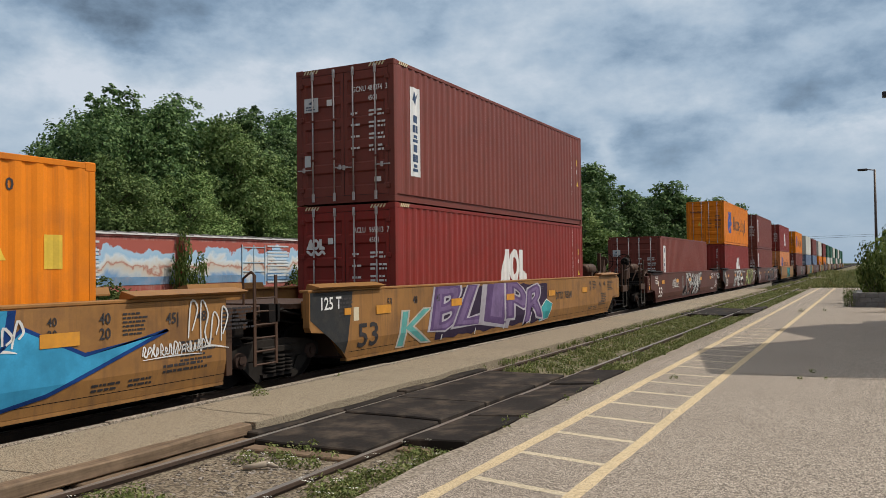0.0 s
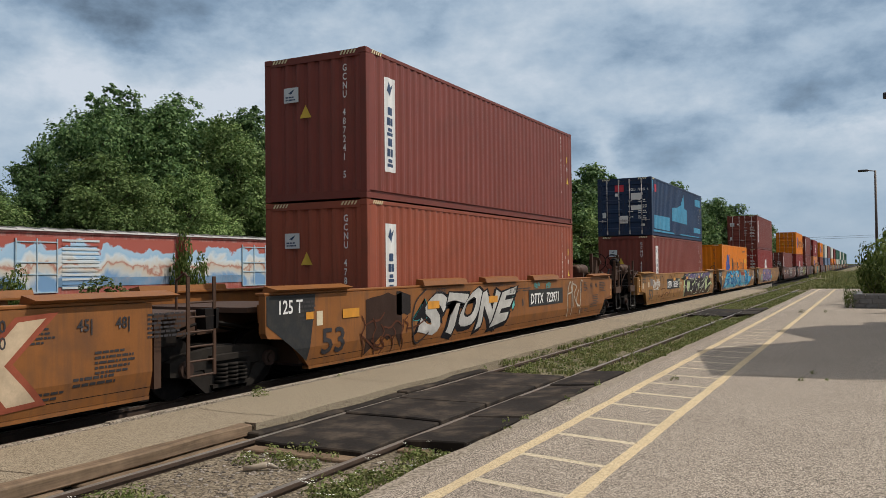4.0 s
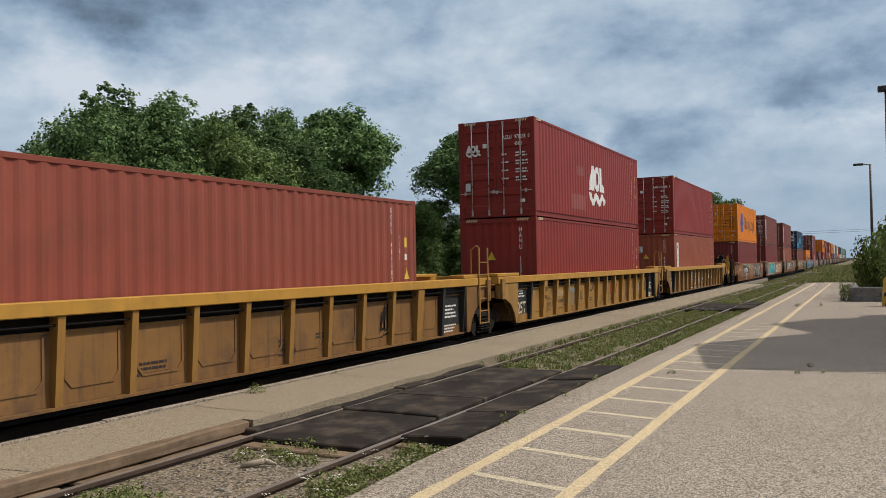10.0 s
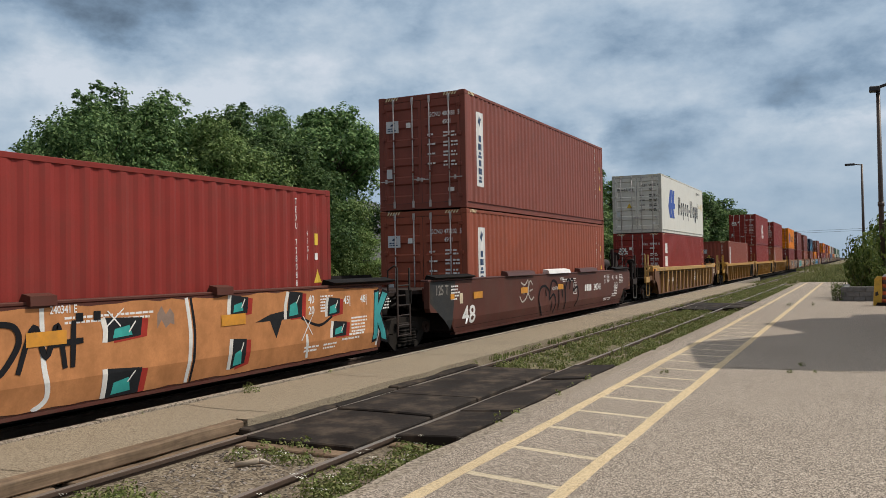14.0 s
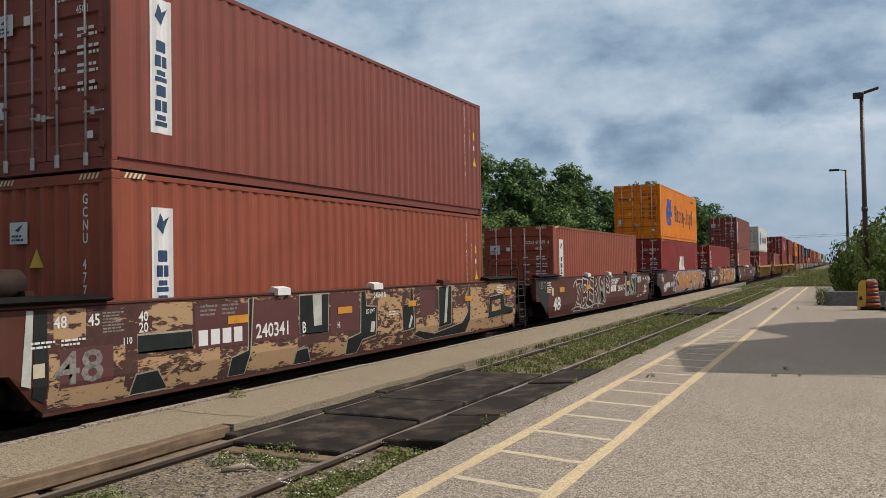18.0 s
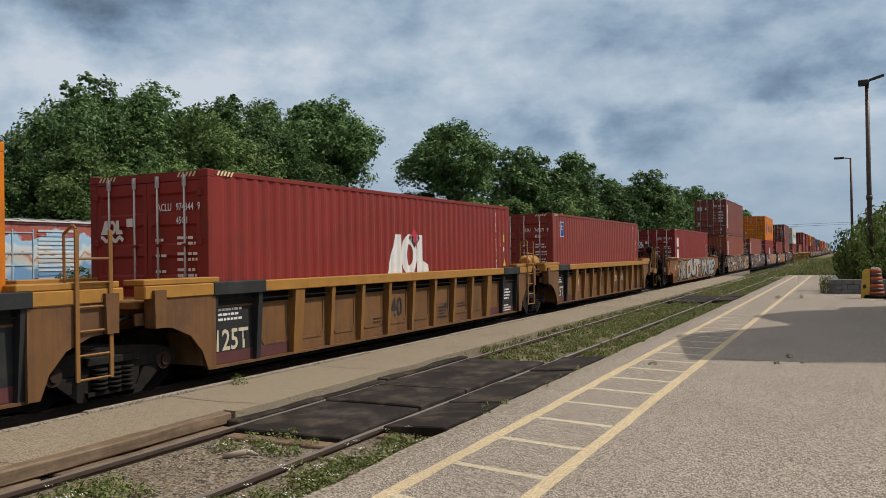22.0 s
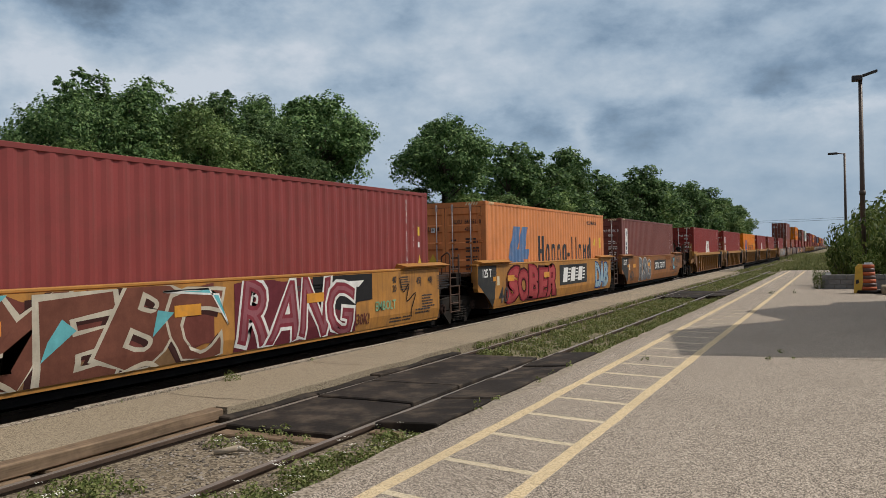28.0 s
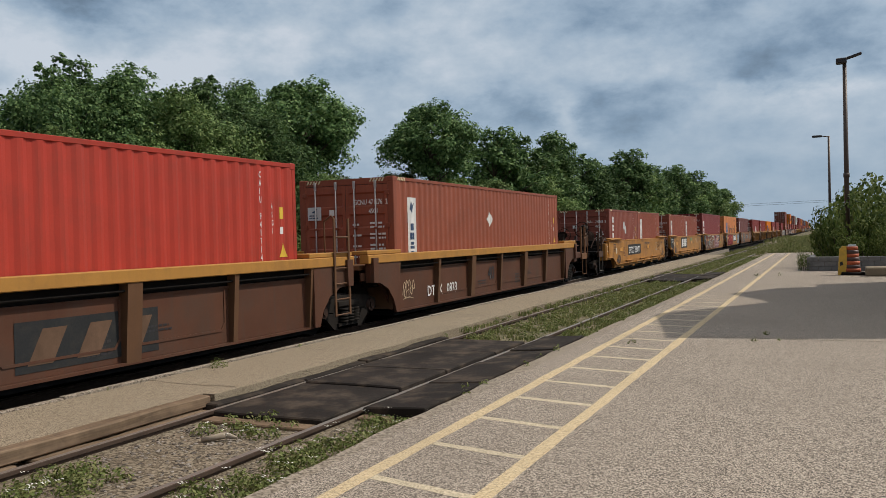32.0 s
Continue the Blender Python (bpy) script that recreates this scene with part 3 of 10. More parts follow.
def drape(bm, lo, hi, pitch, depth):
    """Lay a flat mark on the corrugations: cut it at the folds, then sink it."""
    ys = [v.co.y for v in bm.verts]
    a, b = min(ys), max(ys)
    n = int((hi - lo) / pitch) + 1
    for i in range(n):
        for k in FOLDS:
            y = lo + (i + k) * pitch
            if a < y < b:
                bmesh.ops.bisect_plane(bm, geom=bm.verts[:] + bm.edges[:] + bm.faces[:], plane_co=(0, y, 0), plane_no=(0, 1, 0))
    for v in bm.verts:
        v.co.x += wave_x(v.co.y, lo, hi, pitch, depth)
    return bm


def on_side(bm, x, y, z):
    """From the drawing plane to a wall that faces +x."""
    for v in bm.verts:
        v.co = Vector((x + v.co.z, y + v.co.x, z + v.co.y))
    return bm


def on_end(bm, x, y, z):
    """From the drawing plane to a wall that faces -y."""
    for v in bm.verts:
        v.co = Vector((x + v.co.x, y, z + v.co.y))
    return bm


def poly(bm, pts):
    bm.faces.new([bm.verts.new((x, y, 0)) for x, y in pts])
    return bm


def rect(bm, x, y, w, h, slant=0.0):
    return poly(bm, [(x, y), (x + w, y), (x + w + slant * h, y + h), (x + slant * h, y + h)])


def ring(bm, x, y, w, h, t, n=14):
    """A plain oval ring."""
    o = [bm.verts.new((x + w / 2 + w / 2 * math.cos(a), y + h / 2 + h / 2 * math.sin(a), 0)) for a in (2 * math.pi * i / n for i in range(n))]
    q = [bm.verts.new((x + w / 2 + (w / 2 - t) * math.cos(a), y + h / 2 + (h / 2 - t) * math.sin(a), 0)) for a in (2 * math.pi * i / n for i in range(n))]
    for i in range(n):
        bm.faces.new((o[i], o[(i + 1) % n], q[(i + 1) % n], q[i]))
    return bm


def ribbon(bm, pts, w, taper=0.0):
    """A band of paint along a line of points."""
    n = len(pts)
    l, r = [], []
    for i, p in enumerate(pts):
        a, b = pts[max(0, i - 1)], pts[min(n - 1, i + 1)]
        d = Vector((b[0] - a[0], b[1] - a[1]))
        d = d.normalized() if d.length else Vector((1, 0))
        h = w / 2 * (1 - taper * abs(2 * i / (n - 1) - 1))
        l.append(bm.verts.new((p[0] - d.y * h, p[1] + d.x * h, 0)))
        r.append(bm.verts.new((p[0] + d.y * h, p[1] - d.x * h, 0)))
    for i in range(n - 1):
        bm.faces.new((l[i], r[i], r[i + 1], l[i + 1]))
    return bm


def bars(bm, x, y, w, h, rows, seed=0, cols=1):
    """Writing too small to read: rows of short plain bars, word by word."""
    r = random.Random(seed)
    t = min(h / rows * 0.5, 0.07)
    for i in range(rows):
        for j in range(cols):
            a, end = x + j * w / cols, x + (j + r.uniform(0.62, 0.93)) * w / cols
            while a < end - t * 0.6:
                ww = min(end - a, t * r.uniform(1.0, 3.6))
                rect(bm, a, y + h * (rows - 1 - i) / rows, ww, t)
                a += ww + t * 0.55
    return bm


def chip(bm, x, y, w, h, c=0.0):
    """A plain block with clipped corners."""
    return poly(bm, [(x + c, y), (x + w - c, y), (x + w, y + c), (x + w, y + h - c), (x + w - c, y + h), (x + c, y + h), (x, y + h - c), (x, y + c)])


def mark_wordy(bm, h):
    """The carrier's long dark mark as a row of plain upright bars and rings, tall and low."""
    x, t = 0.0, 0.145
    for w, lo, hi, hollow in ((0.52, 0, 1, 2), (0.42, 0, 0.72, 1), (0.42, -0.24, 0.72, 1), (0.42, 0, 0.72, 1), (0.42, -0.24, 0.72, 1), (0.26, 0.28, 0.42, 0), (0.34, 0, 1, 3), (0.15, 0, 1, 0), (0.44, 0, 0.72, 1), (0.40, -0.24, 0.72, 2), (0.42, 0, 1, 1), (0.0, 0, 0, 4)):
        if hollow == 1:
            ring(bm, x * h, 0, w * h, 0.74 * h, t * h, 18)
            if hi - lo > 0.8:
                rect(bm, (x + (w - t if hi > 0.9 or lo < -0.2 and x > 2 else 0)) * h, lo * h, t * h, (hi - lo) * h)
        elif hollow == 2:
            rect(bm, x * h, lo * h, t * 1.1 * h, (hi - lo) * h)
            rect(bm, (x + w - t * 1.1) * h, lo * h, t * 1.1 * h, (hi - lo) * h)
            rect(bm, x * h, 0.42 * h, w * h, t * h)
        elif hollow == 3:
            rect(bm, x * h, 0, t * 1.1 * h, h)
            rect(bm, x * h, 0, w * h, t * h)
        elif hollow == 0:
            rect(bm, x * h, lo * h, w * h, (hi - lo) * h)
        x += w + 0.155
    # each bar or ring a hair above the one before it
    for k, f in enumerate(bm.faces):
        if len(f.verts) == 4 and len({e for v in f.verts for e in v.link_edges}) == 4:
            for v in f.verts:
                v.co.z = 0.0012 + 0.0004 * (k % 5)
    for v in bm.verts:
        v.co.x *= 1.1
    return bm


def mark_blades(bm, h):
    """The carrier's blue emblem: two leaning blades that cross a short arm."""
    for pts in ([(0.065, 0.54), (0.43, 0.54), (0.60, 1), (0.277, 1)], [(0.487, 0.54), (0.80, 0.54), (0.951, 1), (0.652, 1)], [(0, 0.40), (0.03, 0.335), (0.933, 0.335), (1, 0.54), (0.065, 0.54)], [(0.187, 0), (0.524, 0), (0.356, 0.335), (0.03, 0.335)], [(0.58, 0), (0.888, 0), (0.73, 0.335), (0.40, 0.335)]):
        poly(bm, [(1.2 * h * a, h * b) for a, b in pts])
    return bm


def mark_waves(bm, h):
    """The white mark: three plain blocks over a wavy band."""
    poly(bm, [(0, 0.36 * h), (0.50 * h, 0.36 * h), (0.44 * h, 1.0 * h), (0.27 * h, 1.0 * h)])
    ring(bm, 0.47 * h, 0.35 * h, 0.52 * h, 0.66 * h, 0.16 * h, 18)
    poly(bm, [(0.98 * h, 0.36 * h), (1.40 * h, 0.36 * h), (1.38 * h, 0.52 * h), (1.18 * h, 0.58 * h), (1.18 * h, 1.0 * h), (0.98 * h, 1.0 * h)])
    ribbon(bm, [(0.02 * h + 1.4 * h * i / 24, 0.14 * h + 0.09 * h * math.sin(i * 0.66 + 0.8)) for i in range(25)], 0.17 * h)
    return bm


def mark_column(bm, w, h, n, seed, fill=0.62):
    """A name set one sign above the other, as plain blocks."""
    r = random.Random(seed)
    s = h / n
    for i in range(n):
        y, a, x, f = h - (i + 1) * s + s * 0.12, s * 0.76, w * (1 - fill) / 2, w * fill
        k = (i + seed) % 3
        if k == 0:
            chip(bm, x, y, f * 0.44, a, 0.02 * f)
            chip(bm, x + f * 0.56, y, f * 0.44, a, 0.02 * f)
        elif k == 1:
            chip(bm, x, y, f, a * 0.42, 0.02 * f)
            chip(bm, x + f * 0.1, y + a * 0.55, f * 0.8, a * 0.45, 0.02 * f)
        else:
            chip(bm, x + f * 0.08, y, f * 0.84, a, 0.05 * f)
    return bm


# ---- containers ----
CW, CH = 2.438, 2.896
PITCH, DEPTH = 0.2785, 0.022


def corrugated(bm, length, z0, z1, lo, hi, pitch, depth, half):
    """A folded steel wall facing +x at x = half."""
    ys = [-length / 2]
    n = int(round((hi - lo) / pitch))
    for i in range(n):
        ys += [lo + (i + k) * pitch for k in FOLDS]
    ys += [hi, length / 2]
    lower, upper = [], []
    for y in ys:
        x = half + wave_x(y + 1e-6, lo, hi, pitch, depth)
        lower.append(bm.verts.new((x, y, z0)))
        upper.append(bm.verts.new((x, y, z1)))
    for i in range(len(ys) - 1):
        bm.faces.new((lower[i], lower[i + 1], upper[i + 1], upper[i]))
    back = [bm.verts.new(p) for p in ((half - 0.06, ys[0], z0), (half - 0.06, ys[-1], z0), (half - 0.06, ys[-1], z1), (half - 0.06, ys[0], z1))]
    bm.faces.new(back)
    return bm


def side_bounds(length):
    n = int((length - 0.44) / PITCH)
    return -n * PITCH / 2, n * PITCH / 2


def door_leaf(bm, w, h):
    """A door with five pressed bands, facing -y."""
    zs = [(0.0, 0)]
    for i in range(5):
        a, b = h * (0.07 + 0.185 * i), h * (0.07 + 0.185 * i + 0.125)
        zs += [(a, 0), (a + 0.035, 1), (b - 0.035, 1), (b, 0)]
    zs += [(h, 0)]
    xs = [(0, 0), (0.07, 0), (0.11, 1), (w - 0.11, 1), (w - 0.07, 0), (w, 0)]
    grid = [[bm.verts.new((x, 0.034 * a * b, z)) for x, a in xs] for z, b in zs]
    for r0, r1 in zip(grid, grid[1:]):
        for i in range(len(xs) - 1):
            bm.faces.new((r0[i], r0[i + 1], r1[i + 1], r1[i]))
    bm.faces.new([bm.verts.new(p) for p in ((0, 0.06, 0), (w, 0.06, 0), (w, 0.06, h), (0, 0.06, h))])
    return bm


def casting(bm):
    box(bm, -0.089, 0.089, -0.081, 0.081, 0, 0.118, 0.012)
    return bm


STRIPE = surface("cream_warning_stripe", (0.70, 0.62, 0.38), 0.6, 0, 5.0, 0.2)
MARK_Y = surface("yellow_black_warning", (0.70, 0.48, 0.05), 0.6)


def container(cfg, u, level):
    """One steel box. cfg: colour, end ('door' or 'wall'), length, height, marks. u: its front in the train; level: its floor above the rail."""
    col, end, marks = cfg["col"], cfg.get("end", "door"), cfg.get("marks", ())
    L, H = cfg.get("len", 12.192), cfg.get("h", CH)
    clean = 0.3 if cfg.get("smooth") else 1.0
    skin = paint(col, 0.5, 0.22 * clean, 0.34 * clean, 0.12 * clean, "container_paint")
    frame_m = paint(tuple(c * 0.86 for c in col), 0.55, 0.3, 0.2, 0.12, "container_frame")
    th = thing("shipping_container", cfg["label"], "shipping container", None, "containers on the train")
    key = "%.2f|%.2f" % (L, H)
    half = CW / 2
    lo, hi = side_bounds(L)
    near = cfg.get("near", True)
    smooth = cfg.get("smooth", False)
    for s in (1, -1):
        if smooth:
            piece("side_panel", "side_panel|flat" + key, lambda bm: box(bm, half - 0.06, half - 0.008, -L / 2 + 0.1, L / 2 - 0.1, 0.17, H - 0.09), skin, th, pose(0, 0, 0, 0, 0, 0 if s > 0 else 180))
        else:
            piece("side_panel", "side_panel|" + key, lambda bm: corrugated(bm, L - 0.2, 0.165, H - 0.07, lo, hi, PITCH, DEPTH, half - 0.006), skin, th, pose(0, 0, 0, 0, 0, 0 if s > 0 else 180))
        piece("top_rail", "top_rail|" + key, lambda bm: box(bm, half - 0.07, half, -L / 2 + 0.15, L / 2 - 0.15, H - 0.085, H - 0.012, 0.006), frame_m, th, pose(0, 0, 0, 0, 0, 0 if s > 0 else 180))
        piece("bottom_rail", "bottom_rail|" + key, lambda bm: prism(bm, [(half - 0.05, 0.015), (half - 0.004, 0.015), (half - 0.004, 0.03), (half - 0.03, 0.035), (half - 0.03, 0.155), (half, 0.165), (half, 0.175), (half - 0.05, 0.175)], "y", -L / 2 + 0.15, L / 2 - 0.15), frame_m, th, pose(0, 0, 0, 0, 0, 0 if s > 0 else 180))
    piece("roof", "roof|" + key, lambda bm: box(bm, -half + 0.06, half - 0.06, -L / 2 + 0.1, L / 2 - 0.1, H - 0.05, H - 0.02), skin, th)
    piece("floor", "floor|" + key, lambda bm: box(bm, -half + 0.05, half - 0.05, -L / 2 + 0.1, L / 2 - 0.1, 0.03, 0.15), frame_m, th)
    for sx in (1, -1):
        for sy in (1, -1):
            piece("corner_post", "corner_post|" + key, lambda bm: box(bm, half - 0.15, half, L / 2 - 0.11, L / 2 - 0.004, 0.11, H - 0.11, 0.01), frame_m, th, Matrix.Diagonal((sx, sy, 1, 1)))
            for z in (0.0, H - 0.118) if near else ():
                piece("corner_casting", "corner_casting", casting, frame_m, th, pose(sx * (half - 0.088), sy * (L / 2 - 0.08), z))
    for sy in (1, -1):
        piece("end_sill", "end_sill|" + key, lambda bm: box(bm, -half + 0.15, half - 0.15, L / 2 - 0.10, L / 2 - 0.008, 0.02, 0.165), frame_m, th, Matrix.Diagonal((1, sy, 1, 1)))
        piece("end_header", "end_header|" + key, lambda bm: box(bm, -half + 0.15, half - 0.15, L / 2 - 0.10, L / 2 - 0.008, H - 0.15, H - 0.015), frame_m, th, Matrix.Diagonal((1, sy, 1, 1)))
    w_in, h_in = CW - 0.30, H - 0.315
    piece("end_wall", "end_wall|" + key, lambda bm: corrugated(bm, w_in, 0.165, H - 0.15, -0.98, 0.98, 0.28, 0.04, L / 2 - 0.02), skin, th, pose(0, 0, 0, 0, 0, 90))
    if end == "wall":
        piece("end_wall", "end_wall|" + key, lambda bm: bm, skin, th, pose(0, 0, 0, 0, 0, -90))
    else:
        wl = w_in / 2 - 0.01
        seal = M_dark
        piece("door_seal", "door_seal|" + key, lambda bm: box(bm, -w_in / 2, w_in / 2, 0.05, 0.06, 0.165, H - 0.15), seal, th, pose(0, -L / 2, 0))
        rodmat = M_steel if near else M_steel
        for s in (0, 1):
            d = piece("door", "door|" + key, lambda bm: door_leaf(bm, wl, h_in - 0.02), skin, th, pose(-w_in / 2 + 0.004 if s == 0 else 0.006, -L / 2 + 0.014, 0.175))
            for k in (0.27, 0.78) if s == 0 else (0.22, 0.73):
                lr = piece("lock_rod", "lock_rod|" + key, lambda bm: rod(rod(rod(bm, (0, 0, -0.10), (0, 0, h_in + 0.06), 0.017, 8), (0, 0, -0.11), (0, 0, 0.06), 0.034, 6), (0, 0, h_in - 0.10), (0, 0, h_in + 0.07), 0.034, 6), M_steel, d, pose(wl * k, -0.028, 0))
                for zz in (0.3, 0.62) if near else ():
                    piece("bracket", "bracket", lambda bm: box(bm, -0.045, 0.045, -0.028, 0.03, -0.022, 0.022, 0.006), frame_m, d, pose(wl * k, -0.028, h_in * zz))
                near and piece("door_handle", "door_handle", lambda bm: box(box(bm, 0, 0.36, -0.016, 0.0, -0.012, 0.012, 0.003), 0.14, 0.2, -0.03, 0.0, -0.05, 0.05, 0.006), M_steel, d, pose(wl * k - (0.38 if (s, k) == (0, 0.27) or (s, k) == (1, 0.22) else 0.0) + (0.0 if s else 0.0), -0.05, h_in * 0.22 + 0.02 * (k > 0.5)))
            for zz in (0.06, 0.35, 0.64, 0.92) if near else ():
                piece("hinge", "hinge", lambda bm: box(bm, -0.05, 0.05, -0.03, 0.02, -0.05, 0.05, 0.008), frame_m, d, pose(0.0 if s == 0 else wl, -0.012, h_in * zz))
    # hazard stripes at the upper corners
    for sx, sy in ((1, 0), (-1, 0), (0, 1)) if near else ():
        bm = B()
        for i in range(5):
            rect(bm, i * 0.075, 0, 0.04, 0.075, 0.6)
        if sy:
            on_side(bm, half + 0.004, -L / 2 + 0.2, H - 0.088)
        else:
            on_end(bm, -half + 0.2 if sx < 0 else half - 0.6, -L / 2 + 0.004, H - 0.10)
        part("warning_stripe", bm, STRIPE, th, "yellow and dark warning stripes")
    if smooth:
        lo = hi = 0.0
    DETAIL["near"] = near
    for kind, *v in marks:
        MARKS[kind](th, L, H, lo, hi, end, *v)
    MOVING.append((th, u - L / 2, level))
    return th


MOVING = []
DETAIL = {"near": True}


def put_side(th, name, bm, mat, L, H, lo, hi, y, z, label=""):
    """A mark on the near side wall: y from the rear end, z from the floor."""
    on_side(bm, CW / 2 + 0.0, y - L / 2, z)
    drape(bm, lo, hi, PITCH, DEPTH)
    return part(name, bm, mat, th, label)


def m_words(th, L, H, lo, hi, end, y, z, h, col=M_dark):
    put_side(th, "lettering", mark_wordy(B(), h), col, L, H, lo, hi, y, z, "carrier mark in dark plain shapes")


M_blue = surface("emblem_blue", (0.018, 0.07, 0.36), 0.5, 0, 2.0, 0.1, (0.1, 0.1, 0.15), 0.15)


def m_blades(th, L, H, lo, hi, end, y, z, h, col=M_blue):
    put_side(th, "emblem", mark_blades(B(), h), col, L, H, lo, hi, y, z, "blue bladed emblem")


def m_waves(th, L, H, lo, hi, end, y, z, h):
    put_side(th, "emblem", mark_waves(B(), h), M_white, L, H, lo, hi, y, z, "white blocks over a wavy band")


def m_strip(th, L, H, lo, hi, end, y, top, length, w=0.38):
    """A white upright name board."""
    put_side(th, "sign", rect(B(), 0, 0, w, length), M_white, L, H, lo, hi, y, top - length, "white upright name strip")
    bm = mark_column(B(), w, length * 0.66, 6, 5, 0.6)
    poly(bm, [(w * 0.2, length * 0.82), (w * 0.5, length * 0.76), (w * 0.85, length * 0.9), (w * 0.55, length * 0.86), (w * 0.35, length * 0.92)])
    bm = on_side(bm, CW / 2 + 0.003, y - L / 2, top - length + 0.04 * length)
    drape(bm, lo, hi, PITCH, DEPTH)
    part("lettering", bm, M_navy, th)


M_navy = surface("navy_lettering", (0.02, 0.05, 0.12), 0.6)


def m_column(th, L, H, lo, hi, end, y, z, w, h, n, seed, mat=M_white):
    put_side(th, "lettering", mark_column(B(), w, h, n, seed, 0.95), mat, L, H, lo, hi, y, z, "white upright name in plain shapes")


def m_plate(th, L, H, lo, hi, end, x, z, w, h):
    """A small name plate on the rear end."""
    yy = -L / 2 + (0.004 if end == "door" else -0.004)
    part("sign", on_end(rect(B(), 0, 0, w, h), x, yy - 0.004, z), M_plate, th, "grey-white plate with dark lettering")
    bm = B()
    poly(bm, [(w * 0.3, h * 0.62), (w * 0.5, h * 0.55), (w * 0.75, h * 0.9), (w * 0.5, h * 0.75)])
    bars(bm, w * 0.12, h * 0.14, w * 0.8, h * 0.36, 2, 3)
    part("lettering", on_end(bm, x, yy - 0.008, z), M_navy, th)


M_plate = surface("name_plate", (0.60, 0.64, 0.66), 0.5, 0, 5.0, 0.08)


def m_ident(th, L, H, lo, hi, end, word, number, check, size="45G1", mat=M_white):
    """The box's own number on the rear end, the side and its data lines."""
    if end == "door":
        yy = -L / 2 - 0.003
        for txt, x, z, s in ((word, 0.22, H - 0.60, 0.16), (number, 0.60, H - 0.60, 0.16), (check, 1.02, H - 0.60, 0.16), (size, 0.60, H - 0.80, 0.15)) if DETAIL["near"] else ():
            bm = glyphs(txt, s)
            for v in bm.verts:
                v.co.x *= 0.72
            part("lettering", on_end(bm, x, yy, z), mat, th)
        bm = B()
        for i in range(4):
            bars(bm, 0.62, H - 1.12 - i * 0.24, 0.42, 0.17, 2, i, 2)
            bars(bm, 0.18, H - 1.06 - i * 0.24, 0.28, 0.085, 1, i + 9, 1)
        part("lettering", on_end(bm, 0, yy, 0), mat, th, "rows of small data writing")
        if not DETAIL["near"]:
            return
        part("label", on_end(rect(B(), -1.0, 0.82, 0.16, 0.24), 0, yy, 0), M_plate, th)
        part("label", on_end(rect(B(), -0.42, H - 0.82, 0.13, 0.13), 0, yy, 0), M_white, th)
        part("label", on_end(rect(B(), 0.74, 0.42, 0.16, 0.1), 0, yy, 0), M_white, th)
    else:
        bm = B()
        for i, ch in enumerate(word + " " + number + " " + check):
            if ch == " ":
                continue
            g = glyphs(ch, 0.19)
            for v in g.verts:
                v.co = Vector((v.co.x * 0.75, v.co.y - 0.172 * i, 0))
            me = bpy.data.meshes.new("x")
            g.to_mesh(me)
            g.free()
            bm.from_mesh(me)
            bpy.data.meshes.remove(me)
        part("lettering", on_end(bm, 0.68, -L / 2 + 0.008, H - 0.42), mat, th)
        bm = B()
        poly(bm, [(-0.14, 1.9), (0.14, 1.9), (0.0, 2.16)])
        part("label", on_end(bm, -0.2, -L / 2 + 0.006, -0.25), MARK_Y, th, "yellow warning triangle")
    if not DETAIL["near"]:
        return
    # on the long side, near the far end: number set upright, size code, triangle and plates
    if mat == M_dark:
        bm = glyphs(word + " " + number + "  " + check, 0.2)
        for v in bm.verts:
            v.co.x *= 0.9
        put_side(th, "lettering", bm, mat, L, H, lo, hi, L - 2.35, H - 0.42)
        put_side(th, "label", rect(B(), 0, 0, 0.24, 0.4), MARK_Y, L, H, lo, hi, L - 0.72, H - 1.3, "yellow height plate")
        put_side(th, "label", poly(B(), [(0, 0), (0.32, 0), (0.16, 0.3)]), MARK_Y, L, H, lo, hi, L - 1.5, H - 1.2, "yellow warning triangle")
        return
    bm = B()
    for i, ch in enumerate(word + " " + number + " " + check):
        if ch != " ":
            g = glyphs(ch, 0.15)
            for v in g.verts:
                v.co = Vector((v.co.x * 0.7, v.co.y - 0.138 * i, 0))
            me = bpy.data.meshes.new("x")
            g.to_mesh(me)
            g.free()
            bm.from_mesh(me)
            bpy.data.meshes.remove(me)
    put_side(th, "lettering", bm, mat, L, H, lo, hi, L - 1.05, H - 0.30)
    bm = B()
    for i, ch in enumerate(size):
        g = glyphs(ch, 0.14)
        for v in g.verts:
            v.co = Vector((v.co.x * 0.7, v.co.y - 0.138 * i, 0))
        me = bpy.data.meshes.new("x")
        g.to_mesh(me)
        g.free()
        bm.from_mesh(me)
        bpy.data.meshes.remove(me)
    put_side(th, "lettering", bm, mat, L, H, lo, hi, L - 0.72, H - 0.82)
    put_side(th, "label", rect(B(), 0, 0, 0.13, 0.2), MARK_Y, L, H, lo, hi, L - 0.50, H - 0.98, "yellow height plate")
    put_side(th, "label", rect(B(), 0, 0, 0.12, 0.12), M_white, L, H, lo, hi, L - 0.5, H - 1.24)
    put_side(th, "label", poly(B(), [(0, 0), (0.25, 0), (0.125, 0.25)]), MARK_Y, L, H, lo, hi, L - 0.53, 1.26, "yellow warning triangle")


